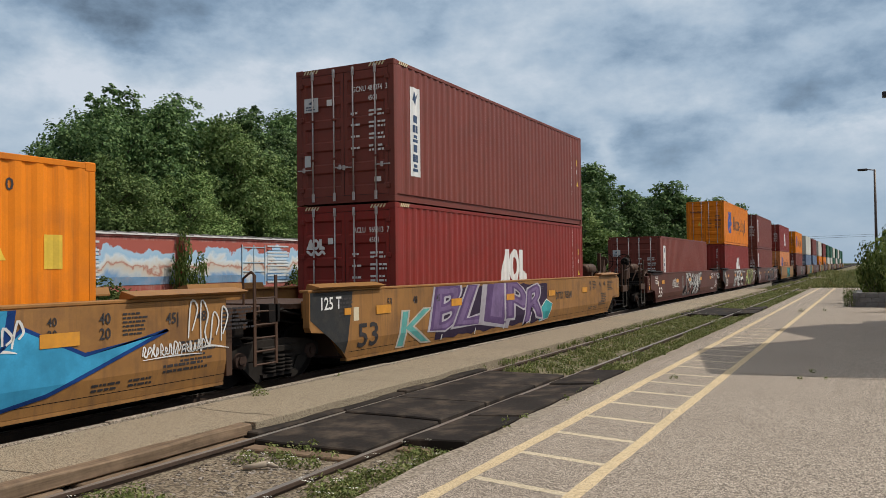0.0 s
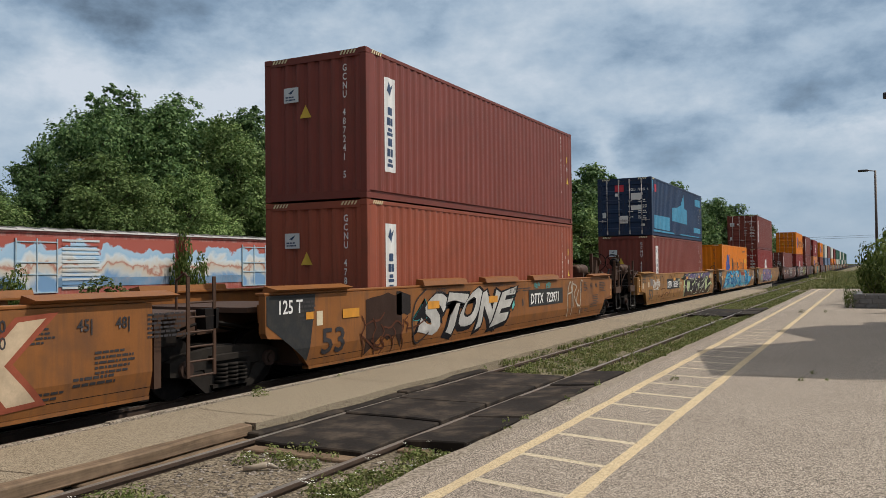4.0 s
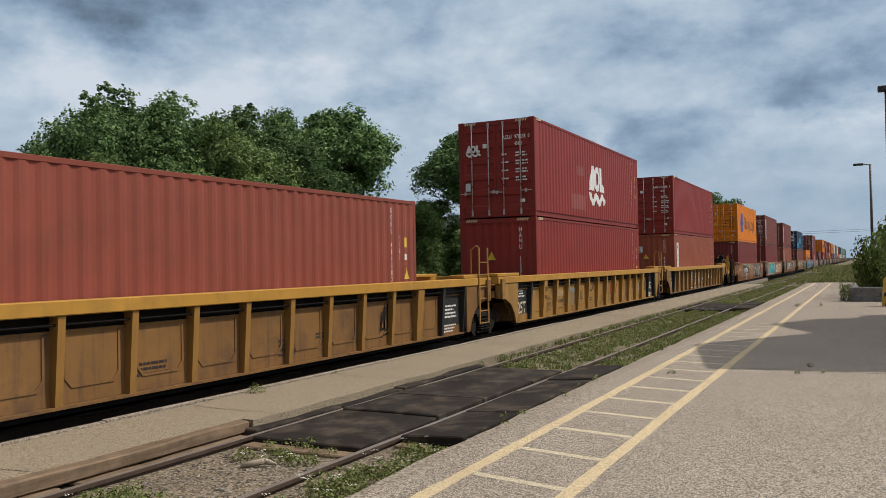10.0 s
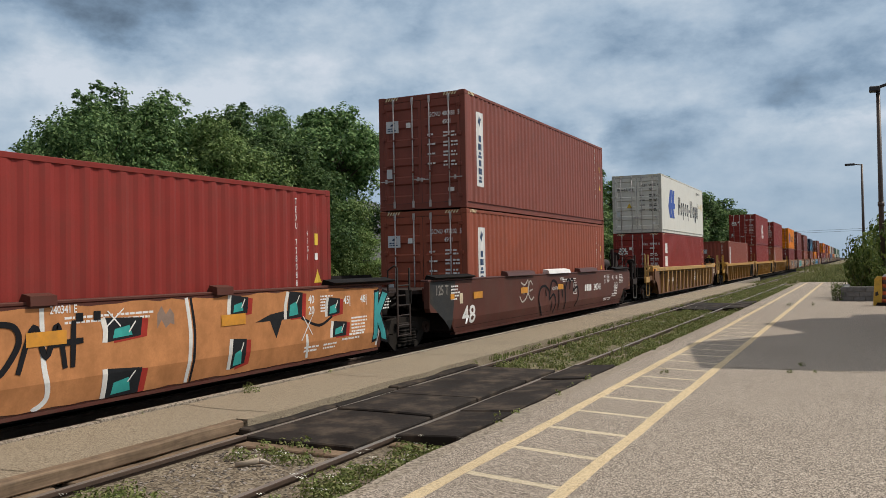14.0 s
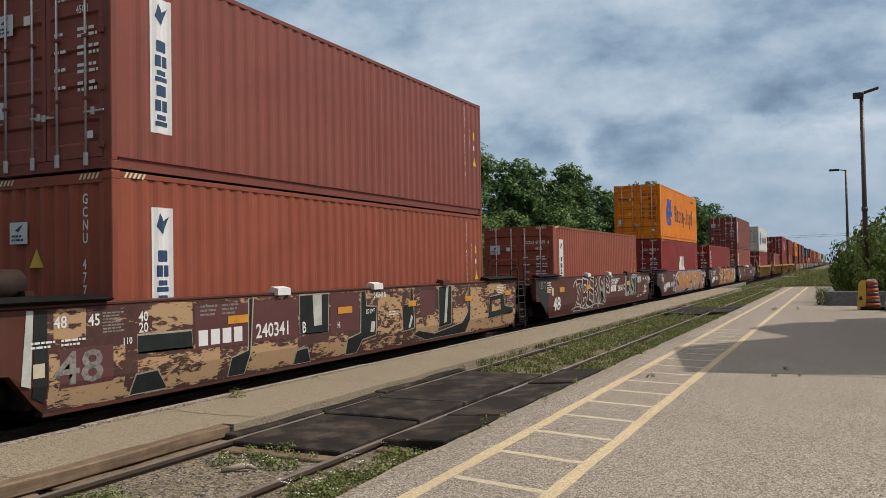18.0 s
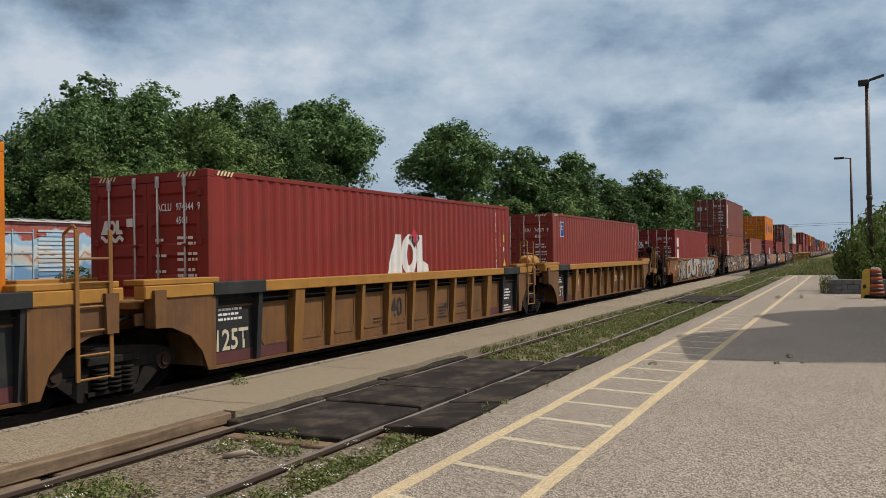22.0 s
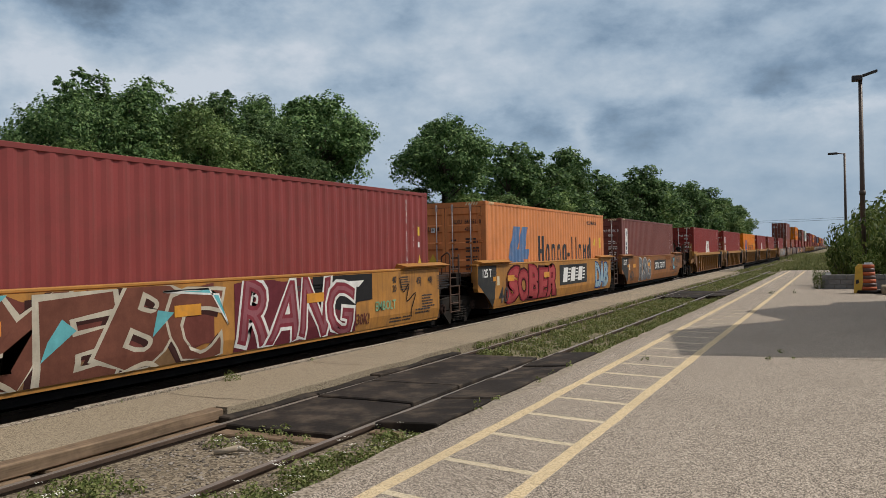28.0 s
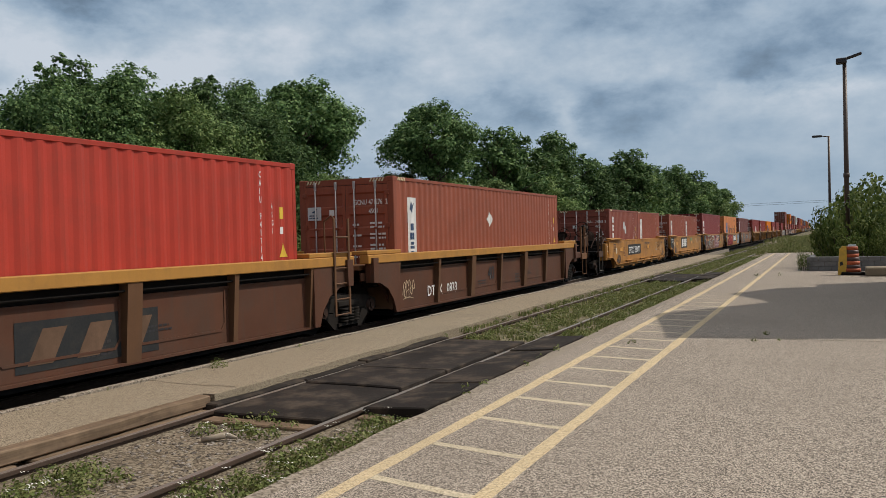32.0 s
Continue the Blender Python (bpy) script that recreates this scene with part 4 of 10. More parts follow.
def m_badge(th, L, H, lo, hi, end):
    """A white-edged blue label with a plain yellow flag shape, on the side and on a door."""
    for k, (w, h, m, d) in enumerate(((0.40, 0.50, M_white, 0.0), (0.355, 0.455, M_blue, 0.0025))):
        put_side(th, "label", rect(B(), 0, 0, w, h), m, L, H, lo, hi, 0.98 - w / 2, 2.38 - h / 2, "blue label with a white edge").location.x += d
        part("label", on_end(rect(B(), -w / 2, -h / 2, w, h), -0.72, -L / 2 - 0.004 - d, 1.72), m, th, "blue label with a white edge")
    flag = [(0.10, 0.16), (0.17, 0.16), (0.20, 0.25), (0.30, 0.27), (0.24, 0.31), (0.21, 0.34), (0.34, 0.38), (0.2, 0.42), (0.15, 0.36)]
    put_side(th, "emblem", poly(B(), flag), MARK_Y, L, H, lo, hi, 0.77, 2.10, "yellow flag shape").location.x += 0.005
    part("emblem", on_end(poly(B(), flag), -0.94, -L / 2 - 0.010, 1.46), MARK_Y, th, "yellow flag shape")


def m_diamond(th, L, H, lo, hi, end, y, z, s, mat):
    put_side(th, "placard", poly(B(), [(0, -s), (s, 0), (0, s), (-s, 0)]), mat, L, H, lo, hi, y, z, "diamond hazard placard")


def m_end_waves(th, L, H, lo, hi, end):
    part("emblem", on_end(mark_waves(B(), 0.34), -0.98, -L / 2 - 0.003, H - 1.05), M_white, th, "white blocks over a wavy band")


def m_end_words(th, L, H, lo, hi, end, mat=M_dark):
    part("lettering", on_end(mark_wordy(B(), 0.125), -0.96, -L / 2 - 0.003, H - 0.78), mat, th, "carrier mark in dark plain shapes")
    bm = poly(B(), [(-0.5, 1.25), (-0.24, 1.25), (-0.37, 1.5)])
    part("label", on_end(bm, 0, -L / 2 - 0.004, 0), MARK_Y, th, "yellow warning triangle")


def m_patch(th, L, H, lo, hi, end, y, z, w, h, mat):
    put_side(th, "patch", rect(B(), 0, 0, w, h), mat, L, H, lo, hi, y, z)


def m_blocks(th, L, H, lo, hi, end):
    """Light blue painted-over bands and steps on the blue box, and its red badge."""
    for y, z, pts in ((0.49, 0.3, [(0, 0.03), (3.18, 0), (3.18, 0.64), (0, 0.62)]), (4.33, 0.78, [(0, 0.04), (3.66, 0), (3.66, 0.74), (2.9, 0.8), (2.82, 1.52), (2.0, 0.9), (1.1, 0.74), (0, 0.68)]), (9.86, 0.42, [(0, 0), (1.93, 0), (1.93, 0.26), (0, 0.28)]),
                      (10.24, 1.9, [(0, 0), (0.65, 0), (0.65, 0.38), (0, 0.36)]), (11.05, 1.9, [(0, 0), (0.75, 0), (0.75, 0.40), (0, 0.38)]), (0.2, 1.95, [(0, 0), (0.16, 0), (0.16, 0.5), (0, 0.5)]), (0.3, 0.178, [(0, 0), (4.6, 0), (4.2, 0.07), (0, 0.09)]), (6.0, 0.178, [(0, 0), (5.4, 0), (5.4, 0.05), (0.4, 0.06)])):
        put_side(th, "patch", poly(B(), pts), M_sky, L, H, lo, hi, y, z, "light blue painted-over band")
    put_side(th, "label", rect(B(), 0, 0, 0.42, 0.34), M_redmark, L, H, lo, hi, 0.6, H - 0.62, "red badge")
    part("label", on_end(rect(B(), -0.42, H - 0.62, 0.4, 0.3), 0, -L / 2 - 0.003, 0), M_redmark, th, "red badge")
    for x, z, w, h in ((0.3, H - 1.0, 0.5, 0.3), (0.3, H - 1.45, 0.5, 0.2), (-0.25, 0.55, 0.4, 0.34)):
        part("label", on_end(rect(B(), x, z, w, h), 0, -L / 2 - 0.004, 0), M_white, th)


M_sky = surface("light_blue_paint", (0.06, 0.30, 0.48), 0.55, 0, 1.5, 0.15, (0.03, 0.06, 0.12), 0.5)
M_redmark = surface("red_badge", (0.55, 0.03, 0.05), 0.5)
MARKS = {"badge": m_badge, "words": m_words, "blades": m_blades, "waves": m_waves, "strip": m_strip, "column": m_column, "plate": m_plate, "ident": m_ident, "diamond": m_diamond, "end_waves": m_end_waves, "end_words": m_end_words, "patch": m_patch, "blocks": m_blocks}

# ---- well cars ----
def outline(yt, yb, kind, bot):
    """Lower edge of a car's side: pairs of y and z from end to end."""
    if kind == "arch":
        half = [(yb, bot), (yb + 0.12, 0.38), (yb + 0.3, 0.66), (yb + 0.55, 0.86), (yb + 0.9, 0.94), (yt, 0.96)]
    else:
        half = [(yb, bot), (yb + 0.15, bot + 0.12), (yb + 0.46, 0.72), (yt - 0.05, 0.78), (yt, 0.86)]
    return [(-y, z) for y, z in half[::-1]] + half


def side_sheet(bm, yt, yb, kind, x_out, x_in, top, bend, bot, square=0.0):
    """A car side; square: where it ends upright towards the front, if it does."""
    low = outline(yt, yb, kind, bot)
    if square:
        low = [p for p in low if p[0] < square - 0.05] + [(square, bot)]
    rings_ = []
    for y, zb in low:
        zm = max(zb + 0.01, 0.56)
        rings_.append([bm.verts.new(p) for p in ((x_out - bend * max(0, (0.56 - zb) / 0.34), y, zb), (x_out, y, zm), (x_out, y, top), (x_in, y, top), (x_in, y, zb))])
    for a, b in zip(rings_, rings_[1:]):
        for i in range(5):
            bm.faces.new((a[i], b[i], b[(i + 1) % 5], a[(i + 1) % 5]))
    bm.faces.new(rings_[0][::-1])
    bm.faces.new(rings_[-1])
    return bm


def wheel(bm):
    rod(bm, (0.70, 0, 0), (0.735, 0, 0), 0.465, 24)
    rod(bm, (0.735, 0, 0), (0.835, 0, 0), 0.44, 24)
    rod(bm, (0.835, 0, 0), (0.86, 0, 0), 0.14, 12)
    return bm


def side_frame(bm):
    prism(bm, [(-1.16, 0.56), (-0.8, 0.66), (-0.35, 0.70), (0.35, 0.70), (0.8, 0.66), (1.16, 0.56), (1.16, 0.36), (0.98, 0.34), (0.82, 0.40), (0.50, 0.40), (0.46, 0.14), (-0.46, 0.14), (-0.50, 0.40), (-0.82, 0.40), (-0.98, 0.34), (-1.16, 0.36)], "x", 0.93, 1.07)
    for s in (-1, 1):
        prism(bm, [(s * 0.55, 0.38), (s * 0.95, 0.42), (s * 0.5, 0.06), (s * 0.36, 0.06)], "x", 1.0, 1.09)
    return bm


def spring_nest(bm):
    for i in range(5):
        z = 0.19 + i * 0.058
        for y in (-0.2, 0.02, 0.22):
            rod(bm, (1.10, y, z), (1.10, y, z + 0.034), 0.11, 10)
    box(bm, 1.0, 1.14, -0.4, 0.4, 0.12, 0.17)
    box(bm, 1.0, 1.15, -0.42, 0.42, 0.50, 0.60, 0.01)
    return bm


def truck(parent, y):
    t = piece("truck", "truck_bolster", lambda bm: box(bm, -0.98, 0.98, -0.22, 0.22, 0.42, 0.72, 0.02), M_truck, parent, pose(0, y, 0), "rusty two-axle truck")
    for s in (1, -1):
        m = Matrix.Diagonal((s, 1, 1, 1))
        piece("side_frame", "side_frame", side_frame, M_cast, t, m)
        piece("spring", "spring_nest", spring_nest, M_cast, t, m)
        for ya in (-0.89, 0.89):
            piece("wheel", "wheel", wheel, M_truck, t, pose(0, ya, 0.44, 0, 0, 0 if s > 0 else 180))
            piece("bearing_cap", "bearing_cap", lambda bm: rod(rod(bm, (0.93, 0, 0), (1.13, 0, 0), 0.125, 12), (1.13, 0, 0), (1.16, 0, 0), 0.07, 8), M_hub, t, pose(0, ya, 0.44, 0, 0, 0 if s > 0 else 180))
    return t


def brake_wheel(bm):
    n = 16
    for i in range(n):
        a, b = 2 * math.pi * i / n, 2 * math.pi * (i + 1) / n
        rod(bm, (0.31 * math.cos(a), 0, 0.31 * math.sin(a)), (0.31 * math.cos(b), 0, 0.31 * math.sin(b)), 0.016, 6)
        if i % 3 == 0:
            rod(bm, (0, 0, 0), (0.31 * math.cos(a), 0, 0.31 * math.sin(a)), 0.011, 5)
    rod(bm, (0, -0.06, 0), (0, 0.06, 0), 0.06, 8)
    return bm


def tank(bm):
    for a, b, r0, r1 in ((-0.62, -0.54, 0.13, 0.235), (-0.54, 0.54, 0.235, 0.235), (0.54, 0.62, 0.235, 0.13)):
        rod(bm, (0, a, 0), (0, b, 0), r0, 16, r1)
    return bm


def end_gear(car, y, s, coupled, col_m, gear_m, post_m, seed, style):
    """What stands over a truck: deck, jacking posts; at a coupled end the coupler, walkway, steps, rails and brake gear. s: +1 front, -1 rear."""
    r = random.Random(seed)
    m = Matrix.Translation((0, y, 0)) @ Matrix.Diagonal((1, s, 1, 1))
    piece("end_deck", "end_deck", lambda bm: box(box(bm, -1.22, 1.22, -2.0, 0.15, 1.18, 1.26), -0.55, 0.55, -1.6, 0.5, 0.86, 1.2), M_black if coupled else gear_m, car, m)
    for sx in (1, -1):
        piece("jacking_post", "jacking_post|" + style, lambda bm: prism(bm, [(-0.24, 1.02), (0.0, 1.02), (0.02, 1.3), (-0.26, 1.3)] if style == "smooth" else [(-0.16, 0.92), (0.02, 0.92), (0.03, 1.42), (-0.18, 1.42)], "x", 1.3, 1.475 if style == "smooth" else 1.5), M_black if style == "smooth" and s > 0 and not coupled else col_m, car, m @ Matrix.Diagonal((sx, 1, 1, 1)))
    bm = B()
    for i in range(4):
        z = 0.9 + r.uniform(0, 0.25)
        x = r.uniform(0.2, 1.2)
        pipe(bm, [(x, -1.2, z), (x + 0.05, -0.3, z - 0.1), (x, 0.5, z + 0.05)], 0.022)
    box(bm, 0.9, 1.2, -0.9, -0.5, 0.8, 1.05, 0.02)
    part("brake_pipes", bm, M_truck, car).matrix_local = m
    if not coupled:
        return
    posts = post_m
    part("draft_sill", box(box(B(), -0.42, 0.42, -1.2, 1.75, 0.60, 1.0, 0.02), -0.75, 0.75, -0.3, 0.9, 0.66, 0.98, 0.02), M_truck, car).matrix_local = m
    part("coupler", box(box(B(), -0.12, 0.12, 1.7, 2.1, 0.68, 0.92, 0.02), -0.2, 0.2, 2.0, 2.28, 0.62, 0.98, 0.05), M_truck, car).matrix_local = m
    deck = part("walkway", box(box(B(), -1.2, -1.12, 0.86, 1.73, 0.97, 1.02), 1.12, 1.2, 0.86, 1.73, 0.97, 1.02), M_black, car, "dark slatted crossover walkway")
    deck.matrix_local = m
    for k in range(6):
        piece("slat", "walkway_slat", lambda bm: box(bm, -1.36, 1.36, 0.0, 0.12, 1.02, 1.06), M_black, deck, pose(0, 0.86 + k * 0.15, 0))
    bm = B()
    for yy, z0, z1 in ((-0.95, 1.26, 1.42), (-0.35, 1.26, 1.5), (0.15, 1.12, 1.30), (0.62, 1.0, 1.16)):
        box(bm, -1.28, 1.28, yy, yy + 0.14, z0, z1, 0.012)
    for sx in (1, -1):
        rod(bm, (sx * 1.2, 0.2, 1.1), (sx * 1.2, 0.95, 1.72), 0.03, 6)
    part("cross_beam", bm, M_black, car, "dark stacked cross beams").matrix_local = m
    # the boxed end of each side, with its framed plate
    for sx in (1, -1):
        mm = m @ Matrix.Diagonal((sx, 1, 1, 1))
        if style == "smooth":
            piece("end_panel", "end_panel|smooth", lambda bm: box(box(bm, 1.16, 1.44, -0.55, 0.42, 0.66, 1.36, 0.02), 1.435, 1.455, -0.45, 0.34, 0.76, 1.28, 0.006), col_m, car, mm)
        else:
            ped = piece("pedestal", "pedestal", lambda bm: box(box(bm, 1.16, 1.45, -0.18, 0.12, 0.78, 1.47, 0.02), 1.18, 1.40, 0.10, 0.9, 0.90, 1.12, 0.02), col_m, car, mm, "upright lifting pedestal")
            piece("slot", "slot", lambda bm: prism(bm, [(-0.07, 0.95), (-0.03, 0.90), (0.0, 0.95), (0.0, 1.10), (-0.03, 1.15), (-0.07, 1.10)], "x", 1.449, 1.453), M_black, ped, None, "dark oval slot")
        piece("step_plate", "step_plate", lambda bm: box(bm, 1.36, 1.45, 0.90, 1.58, 0.84, 1.07, 0.008), posts, car, mm)
        piece("stirrup", "stirrup", lambda bm: pipe(bm, [(1.43, 0.97, 0.86), (1.43, 0.97, 0.28), (1.43, 1.50, 0.28), (1.43, 1.50, 0.86)], 0.014), M_grip if style == "smooth" else posts, car, mm, "bent pipe step below the corner")
        for yy in (0.94, 1.48):
            hh = 1.95 + (0.12 if style == "ribbed" else r.uniform(-0.2, 0.12))
            part("post", box(B(), 1.36, 1.425, yy, yy + 0.052, 0.86, hh, 0.005), posts, car).matrix_local = mm
        bm = B()
        pipe(bm, [(1.46, 1.66, 0.9), (1.46, 1.66, 1.6), (1.46, 1.60, 1.66), (1.46, 1.22, 1.66), (1.46, 1.16, 1.60), (1.46, 1.16, 1.06)], 0.014)
        pipe(bm, [(1.3, -1.0, 1.52), (1.3, 0.1, 1.52), (1.3, 0.5, 1.36), (1.3, 0.92, 1.36)], 0.02)
        part("handrail", bm, posts, car, "bent pipe handrail and brace").matrix_local = mm
    if style == "smooth":
        bm = B()
        for x, y_, w, h in ((0, 0, 0.5, 0.025), (0, 0.225, 0.5, 0.025), (0, 0, 0.025, 0.25), (0.475, 0, 0.025, 0.25), (0.26, 0, 0.02, 0.25), (-0.08, -0.22, 0.2, 0.16)):
            rect(bm, x, y_, w, h)
        part("data_plate", on_side(bm, 1.459, -0.32 if s > 0 else -0.25, 1.0), CREAM, car, "cream framed data plate").matrix_local = m
        part("reflector", on_side(rect(B(), 0, 0, 0.42, 0.15), 1.459, -0.2, 0.79), REFL, car, "orange reflective plate").matrix_local = m
    # brake gear
    fs = 1 if s > 0 else -1
    x0 = 0.95 if s > 0 else 0.55
    y0 = 0.05 if s > 0 else 0.55
    bm = prism(B(), [(-0.42, 1.26), (0.16, 1.26), (0.10, 1.75), (0.02, 2.02), (-0.14, 2.05), (-0.30, 1.62)], "x", x0 - 0.09, x0 + 0.09)
    if style == "smooth":
        box(bm, x0 - 0.05, x0 + 0.05, -0.52, -0.40, 1.2, 2.28, 0.008)
    ob = part("brake_stand", bm, gear_m if style == "smooth" else M_truck, car, "plate stand of the hand brake")
    low = pose(0, y0, 0) if style == "smooth" else pose(0, y0, 0) @ Matrix.Diagonal((1, 0.8, 0.70, 1)) @ pose(0, 0, 0.54)
    ob.matrix_local = m @ low
    part("brake_housing", rod(rod(B(), (x0, 0.0, 1.98), (x0, 0.2, 1.98), 0.19, 14, 0.15), (x0, 0.2, 1.98), (x0, 0.27, 1.98), 0.06, 8), gear_m if s > 0 and style == "smooth" else M_truck, car).matrix_local = m @ low
    piece("brake_wheel", "brake_wheel", brake_wheel, M_truck, car, m @ (pose(x0, y0 + 0.28, 1.98) if style == "smooth" else pose(x0, y0 + 0.23, 1.76) @ Matrix.Diagonal((0.8, 0.8, 0.8, 1))), "spoked hand brake wheel")
    if style == "ribbed":
        return
    piece("air_tank", "air_tank", tank, gear_m, car, m @ pose(0.80 if s > 0 else 0.35, -1.35, 1.70) @ Matrix.Diagonal((0.84, 0.82, 0.84, 1)), "round brake air tank")
    part("tank_cradle", box(box(B(), 0.5 if s > 0 else 0.1, 1.1 if s > 0 else 0.6, -1.85, -1.72, 1.26, 1.62), 0.5 if s > 0 else 0.1, 1.1 if s > 0 else 0.6, -0.98, -0.85, 1.26, 1.62), gear_m, car).matrix_local = m
    bm = B()
    for i in range(5):
        yy = -0.5 + 0.13 * i
        rod(bm, (1.0, yy, 1.42), (1.32 + 0.05 * (i % 2), yy, 1.45 + 0.06 * (i % 3)), 0.05 + 0.015 * (i % 2), 8)
        rod(bm, (1.2, yy, 1.28), (1.2, yy, 1.60 + 0.05 * (i % 2)), 0.032, 6)
    box(bm, 0.95, 1.24, -0.55, 0.1, 1.27, 1.47, 0.02)
    pipe(bm, [(1.2, 0.0, 1.45), (1.15, 0.3, 1.62), (1.0, 0.55, 1.58), (0.9, 0.8, 1.2)], 0.022)
    part("valve", bm, gear_m, car, "cluster of brake valves and pipes").matrix_local = m
    bm = B()
    for x in (0.4, -0.4):
        pipe(bm, [(x, 1.5, 0.82), (x, 1.85, 0.62), (x * 0.8, 2.1, 0.42), (x * 0.6, 2.3, 0.40)], 0.028)
    pipe(bm, [(1.0, 0.5, 1.15), (1.05, 0.75, 1.0), (1.0, 0.85, 0.7), (0.8, 1.0, 0.6), (0.6, 1.5, 0.62)], 0.026)
    part("hose", bm, M_black, car, "black rubber brake hoses").matrix_local = m


def pressed_side(bm, yt, yb, kind, top, pitch):
    """Flat side sheet, open under the top sill, with a raised U-shaped pressing in each bay between the ribs."""
    side_sheet(bm, yt, yb, kind, 1.27, 1.24, 1.12, 0.0, 0.26)
    prism(bm, [(1.20, 1.10), (1.29, 1.10), (1.29, 1.13), (1.20, 1.13)], "y", -yb, yb)
    n = int(round(2 * yb / pitch))
    step = (2 * yb - 0.16) / n
    for i in range(1, n - 1):
        a, b = -yb + 0.08 + step * i + 0.13, -yb + 0.08 + step * (i + 1) - 0.13
        c = [(a, 1.08), (a, 0.56), (a + 0.10, 0.44), (b - 0.10, 0.44), (b, 0.56), (b, 1.08)]
        d = [(a + 0.035, 1.08), (a + 0.035, 0.575), (a + 0.115, 0.475), (b - 0.115, 0.475), (b - 0.035, 0.575), (b - 0.035, 1.08)]
        for k in range(5):
            prism(bm, [c[k], c[k + 1], d[k + 1], d[k]], "x", 1.262, 1.283)
    return bm


def low_edge(cfg):
    """How high a car side hangs over the rail."""
    return 0.26 if cfg["style"] == "ribbed" else 0.34 if cfg["half"] < 8.5 else 0.25


def well_car(cfg, uc):
    """One unit of a well car. cfg: style, half length between joints, which ends couple, colours. uc: its middle in the train."""
    style, hs = cfg["style"], cfg["half"]
    col, sill = cfg["col"], cfg.get("sill", cfg["col"])
    gear = cfg.get("gear", col)
    col_m = paint(col, 0.55, cfg.get("dirt", 0.55), cfg.get("streak", 0.6), 0.28, "car_side_paint")
    sill_m = paint(sill, 0.5, 0.4, 0.15, 0.14, "car_sill_paint")
    gear_m = paint(gear, 0.6, 0.6, 0.3, 0.2, "car_gear_paint")
    rib_m = paint(cfg.get("rib", tuple(0.45 * a + 0.55 * b for a, b in zip(col, sill))), 0.55, 0.4, 0.3, 0.16, "car_rib_paint")
    post_m = {"sill": sill_m, "rib": rib_m}.get(cfg.get("posts"), gear_m)
    car = thing("well_car", cfg["label"], "railway wagon", None, "well cars of the train")
    yt = hs - (0.35 if style == "smooth" else 0.25)
    yb = cfg.get("yb", hs - 1.5)
    kind = "arch" if style == "ribbed" else "slant"
    key = "%s|%.2f|%.2f" % (style, yt, yb)
    TOP = 1.48
    bot = low_edge(cfg)
    upright = hs - 1.62 if style == "smooth" and not cfg.get("front") else 0.0
    y_sill = upright + 0.38 if upright else yt
    key += "|%.1f" % upright
    for s in (1, -1):
        m = Matrix.Diagonal((s, 1, 1, 1))
        if style == "smooth":
            piece("side_panel", "side_panel|" + key, lambda bm: side_sheet(bm, yt, yb, kind, 1.49, 1.36, TOP - 0.05, 0.07, bot, upright), col_m, car, m)
            piece("top_sill", "top_sill|" + key, lambda bm: box(bm, 1.28, 1.47, -yt, y_sill, TOP - 0.045, TOP, 0.01), sill_m, car, m)
            piece("bottom_sill", "bottom_sill|" + key, lambda bm: box(bm, 1.30, 1.432, -yb, min(yb, upright or yb), bot - 0.05, bot - 0.005), col_m, car, m)
            if s > 0:
                piece("seam", "seam|" + key, lambda bm: box(bm, 1.442, 1.4495, -yb, min(yb, upright or yb), bot + 0.105, bot + 0.113), M_black, car, None, "thin dark weld seam along the lower side")
                for yy, tab_m in cfg.get("tabs", ()):
                    piece("bent_tab", "bent_tab", lambda bm: prism(bm, [(1.34, TOP - 0.01), (1.40, TOP + 0.09), (1.54, TOP + 0.06), (1.545, TOP - 0.05), (1.50, TOP - 0.05)], "y", -0.17, 0.17), tab_m or sill_m, car, pose(0, yy, 0))
                for yy, tab_m in cfg.get("plates", ()):
                    piece("flared_plate", "flared_plate|mid", lambda bm: prism(bm, [(1.34, TOP + 0.002), (1.36, TOP + 0.13), (1.52, TOP + 0.10), (1.56, TOP - 0.01), (1.48, TOP + 0.002)], "y", -1.02, 1.02), tab_m or sill_m, car, pose(0, yy, 0))
            for yy in (-yt + 1.2, y_sill - 1.05 if upright else yt - 1.2):
                piece("flared_plate", "flared_plate", lambda bm: prism(bm, [(1.30, TOP + 0.002), (1.34, TOP + 0.10), (1.60, TOP + 0.04), (1.5, TOP + 0.002)], "y", -1.05, 1.05), M_black if cfg["col"] == BRN else sill_m, car, m @ pose(0, yy, 0))
        else:
            piece("side_panel", "side_panel|" + key, lambda bm: pressed_side(bm, yt, yb, kind, TOP, cfg.get("pitch", 1.08)), col_m, car, m)
            piece("top_sill", "top_sill|" + key, lambda bm: box(bm, 1.24, 1.45, -yt, yt, TOP - 0.175, TOP, 0.012), sill_m, car, m)
            piece("bottom_sill", "bottom_sill|" + key, lambda bm: box(bm, 1.22, 1.36, -yb, yb, 0.22, 0.256), col_m, car, m)
            n = int(round(2 * yb / cfg.get("pitch", 1.08)))
            for i in range(n + 1):
                yy = -yb + 0.08 + (2 * yb - 0.16) * i / n
                wide = i in (2, n - 2)
